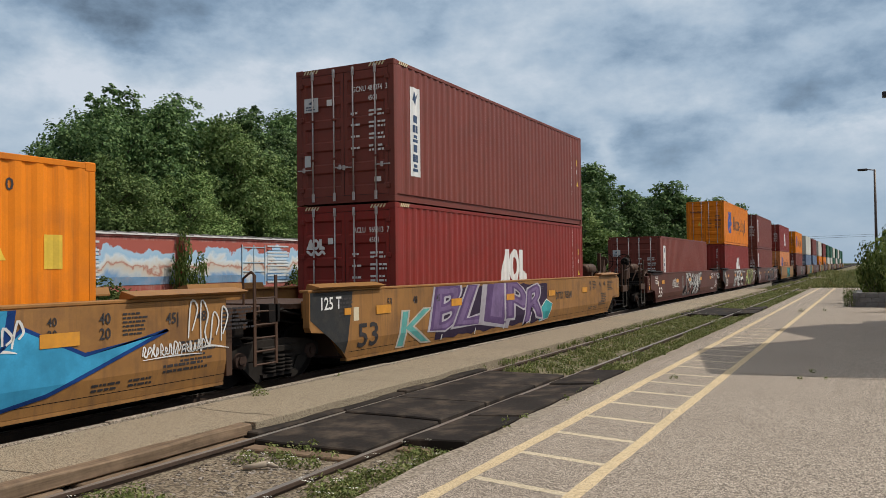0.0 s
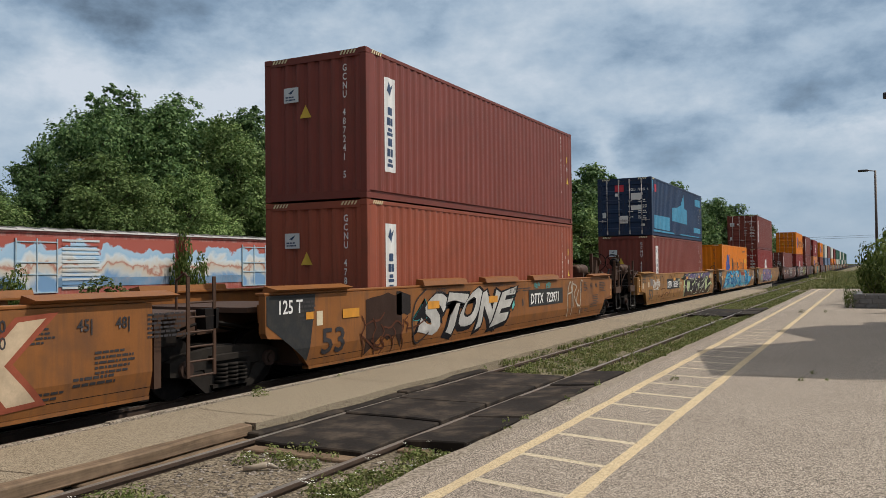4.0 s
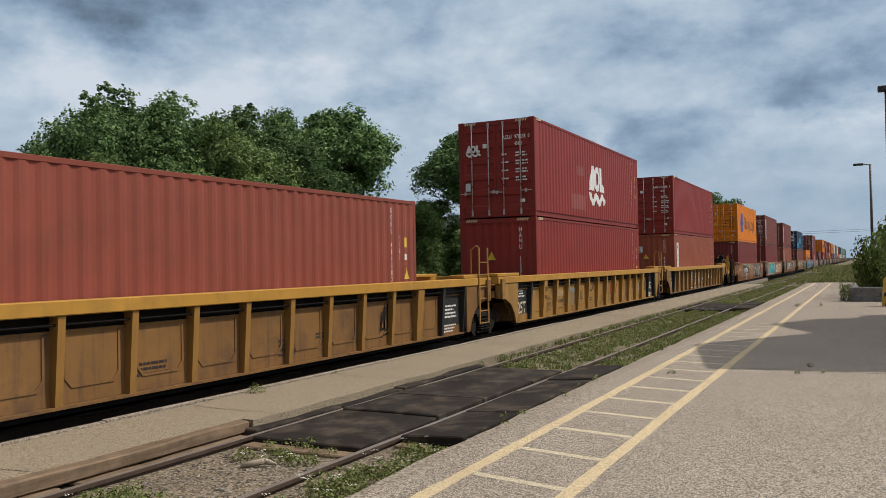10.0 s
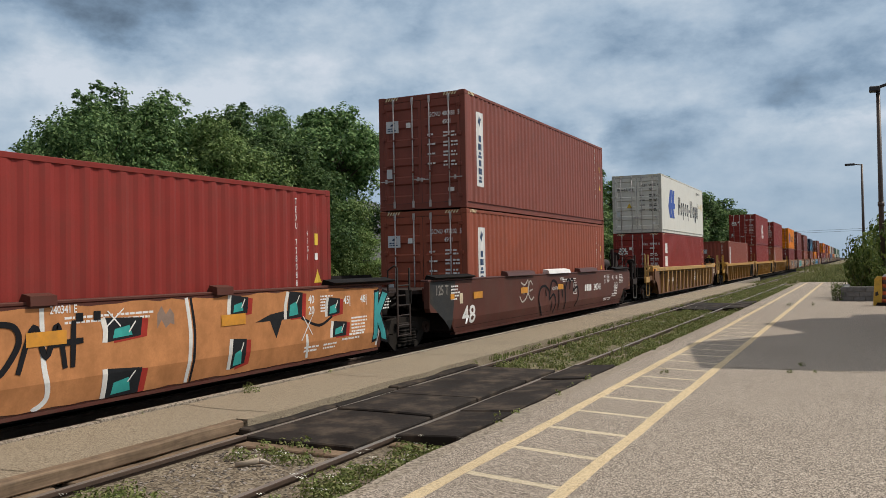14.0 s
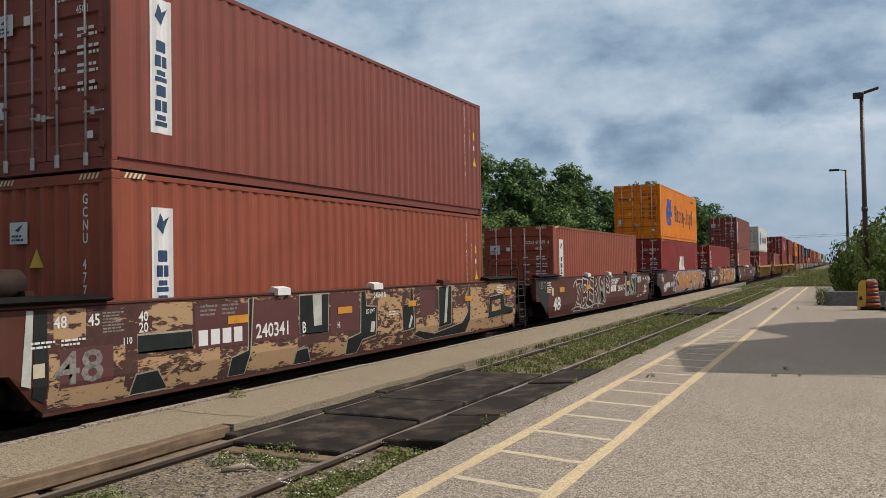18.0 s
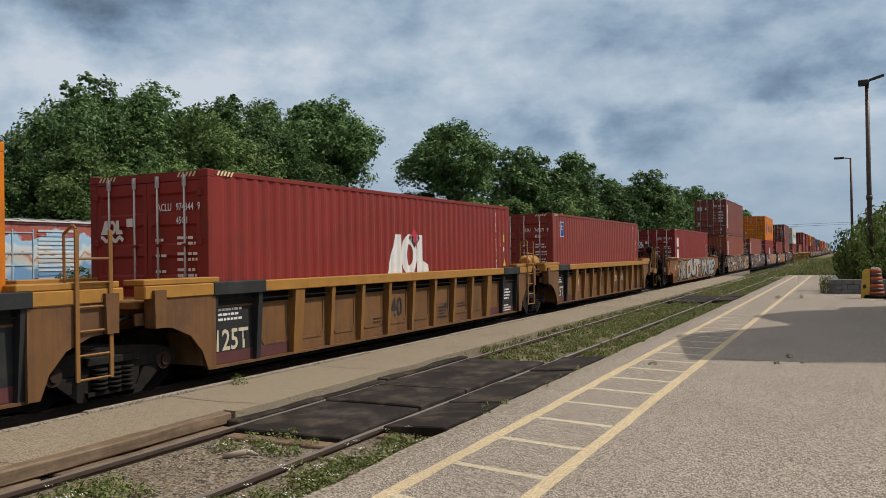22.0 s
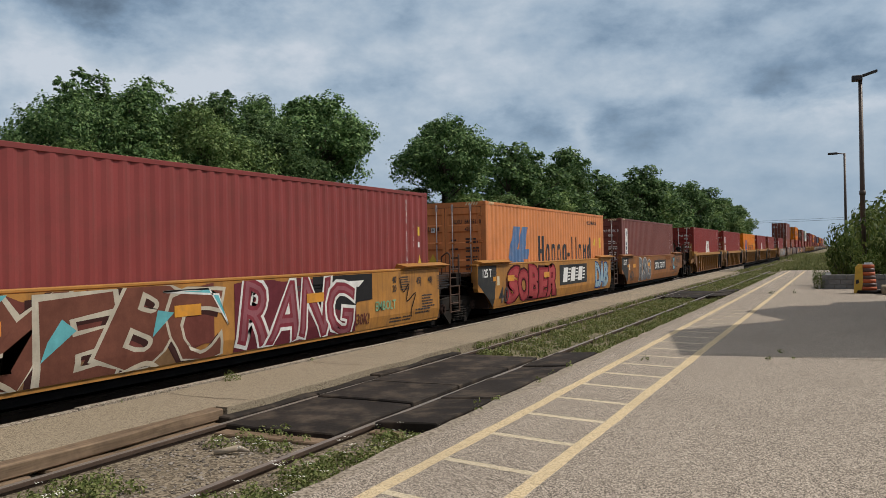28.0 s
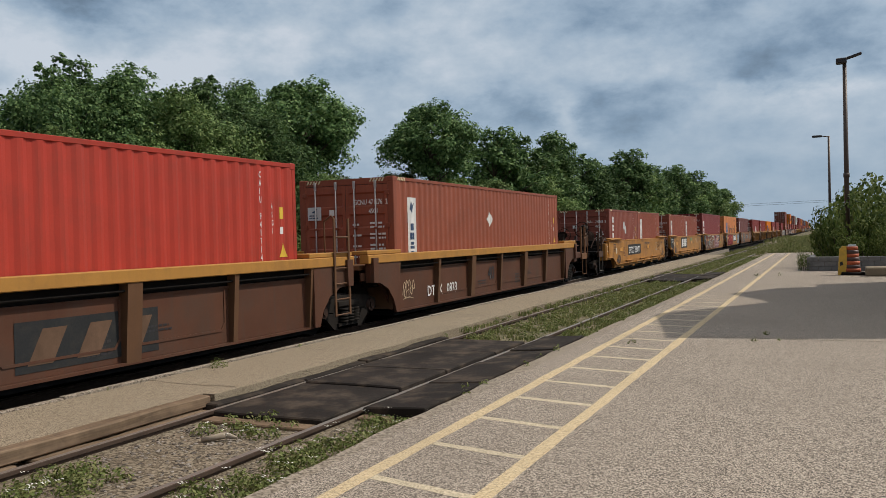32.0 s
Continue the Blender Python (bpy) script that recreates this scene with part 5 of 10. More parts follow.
                piece("rib", "rib|wide" if wide else "rib", (lambda bm: prism(bm, [(1.26, 0.24), (1.36, 0.24), (1.43, 1.30), (1.26, 1.30)], "y", -0.13, 0.13)) if wide else (lambda bm: prism(bm, [(1.26, 0.24), (1.35, 0.24), (1.42, 1.30), (1.26, 1.30)], "y", -0.052, 0.052)), (paint((0.03, 0.033, 0.036), 0.6, 0.3, 0.3, 0.2, "dark_rib") if (-1 in cfg["dark_ends"] and i in (0, 1) or 1 in cfg["dark_ends"] and i in (n - 1, n)) else rib_m), car, m @ pose(0, yy, 0))
            if cfg["dark_ends"] and hs < 9:
                for yy in (e * (yb - 0.6) for e in cfg["dark_ends"]):
                    piece("sill_cover", "sill_cover", lambda bm: box(bm, 1.23, 1.46, -0.6, 0.6, TOP - 0.185, TOP + 0.008, 0.01), DKP, car, m @ pose(0, yy, 0))
            for sy in (1, -1):
                piece("arch_plate", "arch_plate|" + key, lambda bm: prism(bm, [(yb - 0.06, 0.24), (yb + 0.10, 0.24), (yb + 0.22, 0.52), (yb + 0.45, 0.76), (yb + 0.8, 0.90), (yt - 0.12, 0.93), (yt - 0.12, 1.30), (yb - 0.06, 1.30)], "x", 1.38, 1.425), col_m, car, m @ Matrix.Diagonal((1, sy, 1, 1)))
            # black sheet added behind the open slot to stand for its shade
            piece("inner_wall", "inner_wall|" + key, lambda bm: box(bm, 1.2225, 1.236, -yb, yb, 0.28, 1.30), M_black, car, m)
            bm_key = "pipe_rail|" + key
            piece("pipe_rail", bm_key, lambda bm: rod(bm, (1.36, -yb + 0.1, 1.20), (1.36, yb - 0.1, 1.20), 0.018, 6), M_truck, car, m)
            for yy in (-yt + 0.75, yt - 0.75):
                piece("end_box", "end_box", lambda bm: box(bm, 1.05, 1.43, -0.75, 0.7, TOP + 0.004, TOP + 0.085, 0.012), sill_m, car, m @ pose(0, yy, 0))
    piece("well_floor", "well_floor|" + key, lambda bm: box(bm, -1.3, 1.3, -yb, yb, 0.15, 0.24), M_black, car)
    for s in (1, -1):
        piece("bulkhead", "bulkhead", lambda bm: box(bm, -1.35, 1.35, -0.06, 0.06, 0.3, 1.2), gear_m, car, pose(0, s * (yb + 0.1), 0))
    front, rear = cfg.get("front", False), cfg.get("rear", False)
    # joints: the unit behind carries the shared truck's deck; each unit brings the truck at its rear end
    truck(car, -hs + (0.0 if not rear else 0.35))
    if front:
        truck(car, hs - 0.35)
    end_gear(car, hs - 0.4, 1, front, col_m, gear_m, post_m, int(uc * 3) % 997, style)
    end_gear(car, -hs + 0.4, -1, rear, col_m, gear_m, post_m, int(uc * 5) % 997, style)
    if not front:
        # flat-bar ladder beside the joint
        top = 2.2 if style == "ribbed" else 1.75
        bm = B()
        for yy in (-0.97, -0.47):
            box(bm, 1.45, 1.475, yy - 0.03, yy + 0.03, 0.38, top, 0.004)
        for k in range(6):
            zz = 0.40 + k * (top - 0.75) / 5
            rod(bm, (1.46, -0.97, zz), (1.46, -0.47, zz), 0.016, 6)
        pipe(bm, [(1.46, -0.97, top), (1.40, -0.97, top + 0.05), (1.25, -0.97, top - 0.05), (1.25, -0.97, 1.3)], 0.018)
        part("ladder", bm, rib_m if style == "ribbed" else gear_m, car, "side ladder with round rungs").matrix_local = pose(0, hs, 0)
    if cfg.get("tank"):
        piece("air_tank", "air_tank", tank, sill_m, car, pose(0.95, -hs + 0.2, 1.60) @ Matrix.Diagonal((0.88, 0.66, 0.88, 1)), "round yellow brake air tank")
    if cfg.get("pipe"):
        bm = pipe(B(), [(1.49, -hs + 0.1, 0.76), (1.52, -yb - 0.75, 0.76), (1.52, -yb - 0.55, 0.72), (1.50, -yb + 0.05, 0.46), (1.50, -yb + 0.3, 0.42), (1.50, yb - 2.3, 0.42), (1.50, yb - 2.1, 0.30), (1.50, yb - 1.8, 0.30), (1.50, yb - 1.6, 0.42), (1.50, yb - 0.2, 0.42)], 0.028, 8)
        for k in range(7):
            box(bm, 1.42, 1.535, -yb + 0.6 + k * (2 * yb - 1.2) / 6, -yb + 0.68 + k * (2 * yb - 1.2) / 6, 0.36, 0.47, 0.008)
        part("brake_pipe", bm, rib_m, car, "long pipe clipped along the lower side")
        for yy in (-3.4, -0.2, 2.9):
            piece("shelf", "shelf", lambda bm: prism(bm, [(1.46, 0.50), (1.50, 0.49), (1.57, 0.53), (1.57, 0.545), (1.46, 0.56)], "y", -0.75, 0.75), rib_m, car, pose(0, yy, 0))
        for yy in (-4.6, -2.2, 0.3, 2.4, 4.6):
            piece("tab", "tab", lambda bm: box(bm, 1.40, 1.44, -0.22, 0.22, 0.22, 0.36, 0.006), col_m, car, pose(0, yy, 0))
    for kind_, *v in cfg.get("marks", ()):
        CAR_MARKS[kind_](car, cfg, yt, yb, *v)
    MOVING.append((car, uc, 0.0))
    return car


def face_x(cfg):
    return 1.493 if cfg["style"] == "smooth" else 1.274


def lay(car, cfg, name, bm, mat, y, z, label="", lift=0.0):
    on_side(bm, face_x(cfg) + lift, y, z)
    if cfg["style"] == "smooth":
        bmesh.ops.bisect_plane(bm, geom=bm.verts[:] + bm.edges[:] + bm.faces[:], plane_co=(0, 0, 0.56), plane_no=(0, 0, 1))
        for v in bm.verts:
            if v.co.z < 0.56:
                v.co.x -= 0.07 * (0.56 - v.co.z) / 0.34
    return part(name, bm, mat, car, label)


def k_text(car, cfg, yt, yb, txt, y, z, s, mat=M_dark, squeeze=0.9, lift=0.006):
    bm = glyphs(txt, s)
    for v in bm.verts:
        v.co.x *= squeeze
    lay(car, cfg, "lettering", bm, mat, y, z, "", lift)


def k_panel(car, cfg, yt, yb, y, z, w, h, mat, label="painted panel", lift=0.002):
    lay(car, cfg, "panel", rect(B(), 0, 0, w, h), mat, y, z, label, max(lift, 0.0125 if mat == REFL else 0.0))


def k_bars(car, cfg, yt, yb, y, z, w, h, rows, mat=M_dark, cols=1, lift=0.003):
    lay(car, cfg, "lettering", bars(B(), 0, 0, w, h, rows, int(y * 7) % 50, cols), mat, y, z, "small stencilled data lines", lift)


def k_number(car, cfg, yt, yb, number, y, z, s, mat=M_white, back=None, blocks=4, slant=0.0):
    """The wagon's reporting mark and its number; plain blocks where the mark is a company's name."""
    w = s * 0.62
    plain = cfg["col"] == BRN
    step = blocks * w + 0.25
    if back:
        lay(car, cfg, "panel", rect(B(), -0.12, -0.18 * s, step + s * 0.56 * len(number) + 0.2, s * 1.15), back, y, z, "dark number panel", 0.0066)
    if plain:
        bm = B()
        for i in range(blocks):
            chip(bm, i * w, 0, w * 0.8, s * 0.7, 0.04 * s + 0.05 * s * (i % 2))
        lay(car, cfg, "lettering", bm, mat, y, z, "", 0.0078)
    for txt, at in (("" if plain else "DTTX", 0.0), (number, step)):
        if txt:
            bm = glyphs(txt, s)
            for v in bm.verts:
                v.co.x = v.co.x * 0.92 + slant * v.co.y
            lay(car, cfg, "lettering", bm, mat, y + at, z, "", 0.0078)


_spray = {}


def spray(col):
    """Matt aerosol paint."""
    if isinstance(col, bpy.types.Material):
        return col
    if col not in _spray:
        _spray[col] = surface("spray_paint", col, 0.8, 0, 2.2, 0.30, tuple(c * 0.5 for c in col), 0.45, streak=0.22, shine=0.12)
    return _spray[col]


def smooth_line(pts, n=4):
    out = []
    for i in range(len(pts) - 1):
        p0, p1, p2, p3 = pts[max(0, i - 1)], pts[i], pts[i + 1], pts[min(len(pts) - 1, i + 2)]
        for k in range(n):
            t = k / n
            out.append(tuple(0.5 * (2 * p1[c] + (p2[c] - p0[c]) * t + (2 * p0[c] - 5 * p1[c] + 4 * p2[c] - p3[c]) * t * t + (3 * p1[c] - p0[c] - 3 * p2[c] + p3[c]) * t ** 3) for c in (0, 1)))
    return out + [pts[-1]]


def k_graffiti(car, cfg, yt, yb, y0, y1, z0, z1, n, seed, fill, line, back=None, thick=0.16, glow=None, accent=None):
    """A spray-painted piece: crossing angular strokes and bent arrows, outlined and shaded; made-up shapes, not writing."""
    r = random.Random(seed)
    lo, hi = 0.24, 1.40
    h, w = z1 - z0, (y1 - y0) / n
    t = thick * h

    def fit(v):
        return min(max(v, lo), hi)

    strokes = []
    for i in range(n):
        cx, lean = i * w, r.uniform(0.05, 0.35)
        anchors = [(cx + w * (a + r.uniform(-0.14, 0.14)) + lean * (b - 0.5) * h, z0 + h * (b + r.uniform(-0.07, 0.07))) for a in (0.05, 0.5, 0.95) for b in (0.04, 0.48, 0.96)]
        for k in range(r.choice((3, 3, 4))):
            pts = r.sample(anchors, r.choice((3, 3, 4)))
            pts.sort(key=lambda p: p[0] * r.choice((-1, 1)) + 2.0 * p[1] * (k % 2))
            strokes.append((pts if r.random() < (0.4 if thick < 0.19 else 0.08) else smooth_line(pts, 3), r.uniform(0.75, 1.25), r.random() < 0.16, r.random()))
        if r.random() < 0.3:
            a, b = r.choice(anchors), r.choice(anchors)
            strokes.append(([a, ((a[0] + b[0]) / 2 + r.uniform(-0.2, 0.2) * w, (a[1] + b[1]) / 2 + r.uniform(-0.2, 0.2) * h), b], 0.55, True, r.random()))

    def layer(mat, grow, base, which, label, dx=0.0, dz=0.0, frac=1.0):
        bm = B()
        for k, (pts, f, arrow, c) in enumerate(strokes):
            if not which(c):
                continue
            n0 = len(bm.verts)
            ww = t * f * frac + grow
            q = [(a + dx, b + dz) for a, b in pts]
            ribbon(bm, q, ww)
            if arrow:
                a, b = Vector(q[-2]), Vector(q[-1])
                d = (b - a).normalized() if (b - a).length > 1e-4 else Vector((1, 0))
                e = Vector((-d.y, d.x))
                p = b - d * (t * 0.3 + grow * 0.5)
                poly(bm, [tuple(p + e * (ww * 0.5 + t * 0.55)), tuple(p - e * (ww * 0.5 + t * 0.55)), tuple(p + d * (t * 1.5 + grow))])
            bm.verts.ensure_lookup_table()
            for v in bm.verts[n0:]:
                v.co.y = fit(v.co.y)
                v.co.z = k * 0.00022 + base
        if not bm.verts:
            return
        for v in bm.verts:
            v.co = Vector((face_x(cfg) + v.co.z, y0 + v.co.x, v.co.y))
        if cfg["style"] == "smooth":
            for v in bm.verts:
                if v.co.z < 0.56:
                    v.co.x -= 0.07 * (0.56 - v.co.z) / 0.34 - 0.004
        part("graffiti", bm, mat, car, label)

    if back:
        bm = B()
        m = 14
        up = [(-0.3 + (y1 - y0 + 0.6) * i / m, fit(z1 + 0.06 + 0.1 * h * math.sin(i * 1.9 + seed))) for i in range(m + 1)]
        dn = [(-0.4 + (y1 - y0 + 0.7) * i / m, fit(z0 - 0.05 + 0.08 * h * math.sin(i * 2.3 + seed))) for i in range(m + 1)]
        for i in range(m):
            poly(bm, [dn[i], dn[i + 1], up[i + 1], up[i]])
        lay(car, cfg, "graffiti", bm, spray(back), y0, 0, "spray-painted backing colour", 0.0025)
    if glow:
        layer(spray(glow), t * 0.75, 0.004, lambda c: True, "spray-painted outer glow", 0.03, -0.03)
    second = accent or tuple(min(1, c * 0.55 + 0.02) for c in fill)
    layer(spray(line), t * 0.42, 0.0060, lambda c: True, "outlines of spray-painted shapes")
    layer(spray(fill), 0.0, 0.00611, lambda c: c < 0.74, "filled spray-painted shapes")
    layer(spray(second), 0.0, 0.00611, lambda c: c >= 0.74, "second colour of spray-painted shapes")
    layer(spray(tuple(min(0.85, c * 1.5 + 0.08) for c in fill)), 0.0, 0.0064, lambda c: 0.2 < c < 0.6, "light edges of spray-painted shapes", -0.02, 0.03, 0.16)


def fat_glyph(ch, grow, base):
    """One sign of the built-in font, fattened by grow and scaled so that its form fattened by base fills a unit box."""
    key = "fat|%s|%.3f|%.3f" % (ch, grow, base)
    if key not in _shared:
        for g in (base, grow):
            cu = bpy.data.curves.new("sign", "FONT")
            cu.body, cu.size, cu.resolution_u, cu.offset = ch, 1.0, 3, g
            ob = bpy.data.objects.new("sign", cu)
            me = bpy.data.meshes.new_from_object(ob)
            bpy.data.objects.remove(ob)
            if g == base and "box_of" not in _shared:
                xs, ys = [v.co.x for v in me.vertices], [v.co.y for v in me.vertices]
                _shared["box_of"] = (min(xs), min(ys), max(max(xs) - min(xs), 0.12), max(ys) - min(ys))
        x0, y0, bw, bh = _shared.pop("box_of")
        for v in me.vertices:
            v.co = Vector(((v.co.x - x0) / bw, (v.co.y - y0) / bh, 0))
        _shared[key] = me
    return _shared[key]


def fold_on(car, cfg, bm, mats, y, label, name="graffiti"):
    """Set paint layers (their lift in z) on the car side, bent with it."""
    for v in bm.verts:
        v.co = Vector((face_x(cfg) + v.co.z, y + v.co.x, min(max(v.co.y, low_edge(cfg) + 0.012), 1.425)))
    if cfg["style"] == "smooth":
        bmesh.ops.bisect_plane(bm, geom=bm.verts[:] + bm.edges[:] + bm.faces[:], plane_co=(0, 0, 0.56), plane_no=(0, 0, 1))
        for v in bm.verts:
            if v.co.z < 0.56:
                v.co.x -= 0.07 * (0.56 - v.co.z) / 0.34
    ob = part(name, bm, None, car, label)
    for m in mats:
        ob.data.materials.append(m)
    return ob


def k_throw(car, cfg, yt, yb, text, y0, y1, z0, z1, fill, line, seed=1, fat=0.05, edge=0.045, inner=None, shadow=None, glow=None, lean=0.12, wild=0.07, over=1.06):
    """Large sprayed letters, each one shape: fat, outlined, leaning and overlapping."""
    r = random.Random(seed)
    n = len(text)
    w, h = (y1 - y0) / n, z1 - z0
    mats = [spray(c) for c in (glow or line, shadow or line, line, fill, inner or fill)]
    for i, ch in enumerate(text):
        if ch == " ":
            continue
        cw, chh = w * over * r.uniform(0.94, 1.1), h * r.uniform(0.92, 1.04)
        x0, b0 = (i + 0.5) * w - cw / 2, z0 + r.uniform(0, wild) * h
        tilt, bow, ph = r.uniform(-wild, wild), r.uniform(-wild, wild) * 0.8, r.uniform(0, 6)
        layers = [(2, fat + edge, 0.0046 + i * 0.0005, 0, 0), (3, fat, 0.0048 + i * 0.0005, 0, 0)]
        if inner:
            layers.append((4, fat - 0.045, 0.0049 + i * 0.0005, 0.006, -0.006))
        if shadow:
            layers.append((1, fat + edge, 0.0036 + i * 0.00004, -0.09, -0.055))
        if glow:
            layers.append((0, fat + edge * 2.6, 0.0028 + i * 0.00004, 0, 0))
        bm = B()
        for slot, grow, lift, dx, dz in layers:
            n0, f0 = len(bm.verts), len(bm.faces)
            bm.from_mesh(fat_glyph(ch, grow, fat))
            bm.verts.ensure_lookup_table()
            bm.faces.ensure_lookup_table()
            for v in bm.verts[n0:]:
                a, b = v.co.x, v.co.y
                a2 = a + lean * (b - 0.5) + bow * math.sin(3 * b + ph) + tilt * (b - 0.5)
                b2 = b + tilt * (a - 0.5) + wild * 0.5 * math.sin(4 * a + ph)
                v.co = Vector((x0 + a2 * cw + dx, b0 + b2 * chh + dz, lift))
            for f in bm.faces[f0:]:
                f.material_index = slot
        fold_on(car, cfg, bm, mats, y0, "large spray-painted letter")


def k_stroke(car, cfg, yt, yb, lines, w, col, lift=0.0105, taper=0.15, n=6):
    """Hand-drawn lines of one aerosol colour, each through a few points."""
    bm = B()
    for k, pts in enumerate(lines):
        n0 = len(bm.verts)
        ribbon(bm, smooth_line(list(pts), n), w, taper)
        bm.verts.ensure_lookup_table()
        for v in bm.verts[n0:]:
            v.co.z = lift + k * 0.00005
    fold_on(car, cfg, bm, [spray(col)], 0.0, "sprayed line drawing")


def k_field(car, cfg, yt, yb, y0, y1, z0, z1, col, seed=0, rough=0.06, lift=0.0022, lean=0.0):
    """A ragged field of sprayed colour."""
    r = random.Random(seed)
    m = max(4, int((y1 - y0) / 0.22))
    up = [(y0 + (y1 - y0) * i / m + lean, z1 + r.uniform(-rough, rough * 0.4)) for i in range(m + 1)]
    dn = [(y0 + (y1 - y0) * i / m, z0 + r.uniform(-rough * 0.4, rough)) for i in range(m + 1)]
    bm = B()
    for i in range(m):
        bm.faces.new([bm.verts.new((a, b, lift)) for a, b in (dn[i], dn[i + 1], up[i + 1], up[i])])
    fold_on(car, cfg, bm, [spray(col)], 0.0, "ragged field of spray paint")


def k_shape(car, cfg, yt, yb, pts, col, lift=0.0060, line=None, edge=0.05):
    """One sprayed shape, with an outline if it has one."""
    bm = B()
    bm.faces.new([bm.verts.new((a, b, lift)) for a, b in pts])
    mats = [spray(col)]
    if line:
        n0, f0 = len(bm.verts), len(bm.faces)
        ribbon(bm, list(pts) + [pts[0], pts[1]], edge)
        bm.verts.ensure_lookup_table()
        bm.faces.ensure_lookup_table()
        for v in bm.verts[n0:]:
            v.co.z = lift + 0.0003
        for f in bm.faces[f0:]:
            f.material_index = 1
        mats.append(spray(line))
    fold_on(car, cfg, bm, mats, 0.0, "sprayed shape")


def k_openings(car, cfg, yt, yb, boxes, dark, inner, side, seed=3):
    """Dark angular openings in a sprayed field, each with a white edge, a shaded side and a coloured inside."""
    r = random.Random(seed)
    for k, (a, b, c, d) in enumerate(boxes):
        q = [(a, c), (b - 0.03, c + r.uniform(0, 0.07)), (b, d - r.uniform(0, 0.05)), (a + (b - a) * r.uniform(-0.1, 0.2), d)]
        k_shape(car, cfg, yt, yb, [(y + 0.10, z - 0.02) for y, z in q], side, 0.0040)
        k_shape(car, cfg, yt, yb, q, dark, 0.0050)
        k_stroke(car, cfg, yt, yb, [[(a - 0.04, c), (a - 0.03, (c + d) / 2), (q[3][0] - 0.03, d)]], 0.075, (0.72, 0.70, 0.66), 0.0062, 0.0)
        if b - a > 0.3:
            k_shape(car, cfg, yt, yb, [(a + (b - a) * 0.15, c + 0.04), (a + (b - a) * 0.7, c + 0.06), (a + (b - a) * 0.62, c + (d - c) * 0.62), (a + (b - a) * 0.2, c + (d - c) * 0.5)], inner, 0.0058)
            k_stroke(car, cfg, yt, yb, [[(a + (b - a) * 0.6, d - 0.2), (a + (b - a) * 0.8, d - 0.07)]], 0.02, (0.72, 0.70, 0.66), 0.0064, 0.0)


def k_plate(car, cfg, yt, yb, y, z, mat):
    """A stencilled frame with two short lines in it."""
    bm = B()
    for a, b, w, h in ((0, 0, 0.34, 0.02), (0, 0.36, 0.34, 0.02), (0, 0, 0.02, 0.38), (0.32, 0, 0.02, 0.38)):
        rect(bm, a, b, w, h)
    lay(car, cfg, "stencil", bm, mat, y, z, "stencilled square frame", 0.0045)
    k_text(car, cfg, yt, yb, "PLATE", y + 0.05, z + 0.25, 0.095, mat, 0.75)
    k_text(car, cfg, yt, yb, "H", y + 0.11, z + 0.06, 0.2, mat)


def k_tag(car, cfg, yt, yb, y0, z0, w, h, seed, col, thick=0.035):
    """A quick looping scrawl in one thin line; not readable."""
    r = random.Random(seed)
    n = max(4, int(w / h * 2.6))
    bm = B()
    x, pts = 0.0, []
    for i in range(n):
        s = w / n
        up = r.uniform(0.65, 1.0) * h
        pts += [(x + r.uniform(-0.1, 0.1) * s, r.uniform(0.0, 0.2) * h), (x + s * r.uniform(0.1, 0.5), up), (x + s * r.uniform(0.5, 1.15), up * r.uniform(0.5, 0.9)), (x + s * r.uniform(0.1, 0.6), up * r.uniform(0.2, 0.5))]
        x += s
        if r.random() < 0.4 or i == n - 1:
            ribbon(bm, smooth_line(pts, 4), thick, 0.3)
            pts = []
    ribbon(bm, smooth_line([(0, -0.1 * h), (w * 0.5, -0.02 * h), (w * r.uniform(0.8, 1.1), -0.12 * h)], 4), thick, 0.7)
    lay(car, cfg, "graffiti", bm, spray(col), y0, z0, "thin spray-painted scrawl", 0.0115)


def k_bubble(car, cfg, yt, yb, y0, y1, z0, z1, n, seed, col, thick=0.06):
    """Round outlines sprayed side by side in one thick line; not writing."""
    r = random.Random(seed)
    w = (y1 - y0) / n
    bm = B()
    for i in range(n):
        cx, cz, rx, rz = (i + 0.5) * w, (z0 + z1) / 2, w * 0.56, (z1 - z0) / 2 * r.uniform(0.85, 1.0)
        pts = [(cx + rx * (1 + 0.12 * math.sin(3 * a + seed + i)) * math.cos(a), cz + rz * math.sin(a)) for a in (2 * math.pi * k / 12 + 0.4 for k in range(11 + i % 2))]
        ribbon(bm, smooth_line(pts, 3), thick)
        ribbon(bm, smooth_line([(cx - rx * 0.1, cz - rz * r.uniform(0.2, 0.9)), (cx + rx * r.uniform(-0.3, 0.3), cz), (cx + rx * 0.2, cz + rz * r.uniform(0.1, 0.5))], 3), thick)
    for k, v in enumerate(bm.verts):
        v.co.y = min(max(v.co.y, 0.24), 1.40)
    lay(car, cfg, "graffiti", bm, spray(col), y0, 0, "thick sprayed outline shapes", 0.009)


def k_billboard(car, cfg, yt, yb, y, z, w, h):
    """A black board with three plain white slanted blocks and speed lines."""
    lay(car, cfg, "panel", rect(B(), 0, 0, w, h), DKP, y, z, "black board with white blocks", 0.003)
    bm = B()
    for i in range(3):
        x = w * (0.10 + 0.27 * i)
        rect(bm, x, h * 0.14, w * 0.15, h * 0.72, 0.3)
        for k in range(4):
            rect(bm, x + w * 0.17 + 0.05 * h * k, h * (0.22 + 0.17 * k), w * 0.085, h * 0.07, 0.3)
    lay(car, cfg, "emblem", bm, M_white, y, z, "white slanted blocks", 0.006)



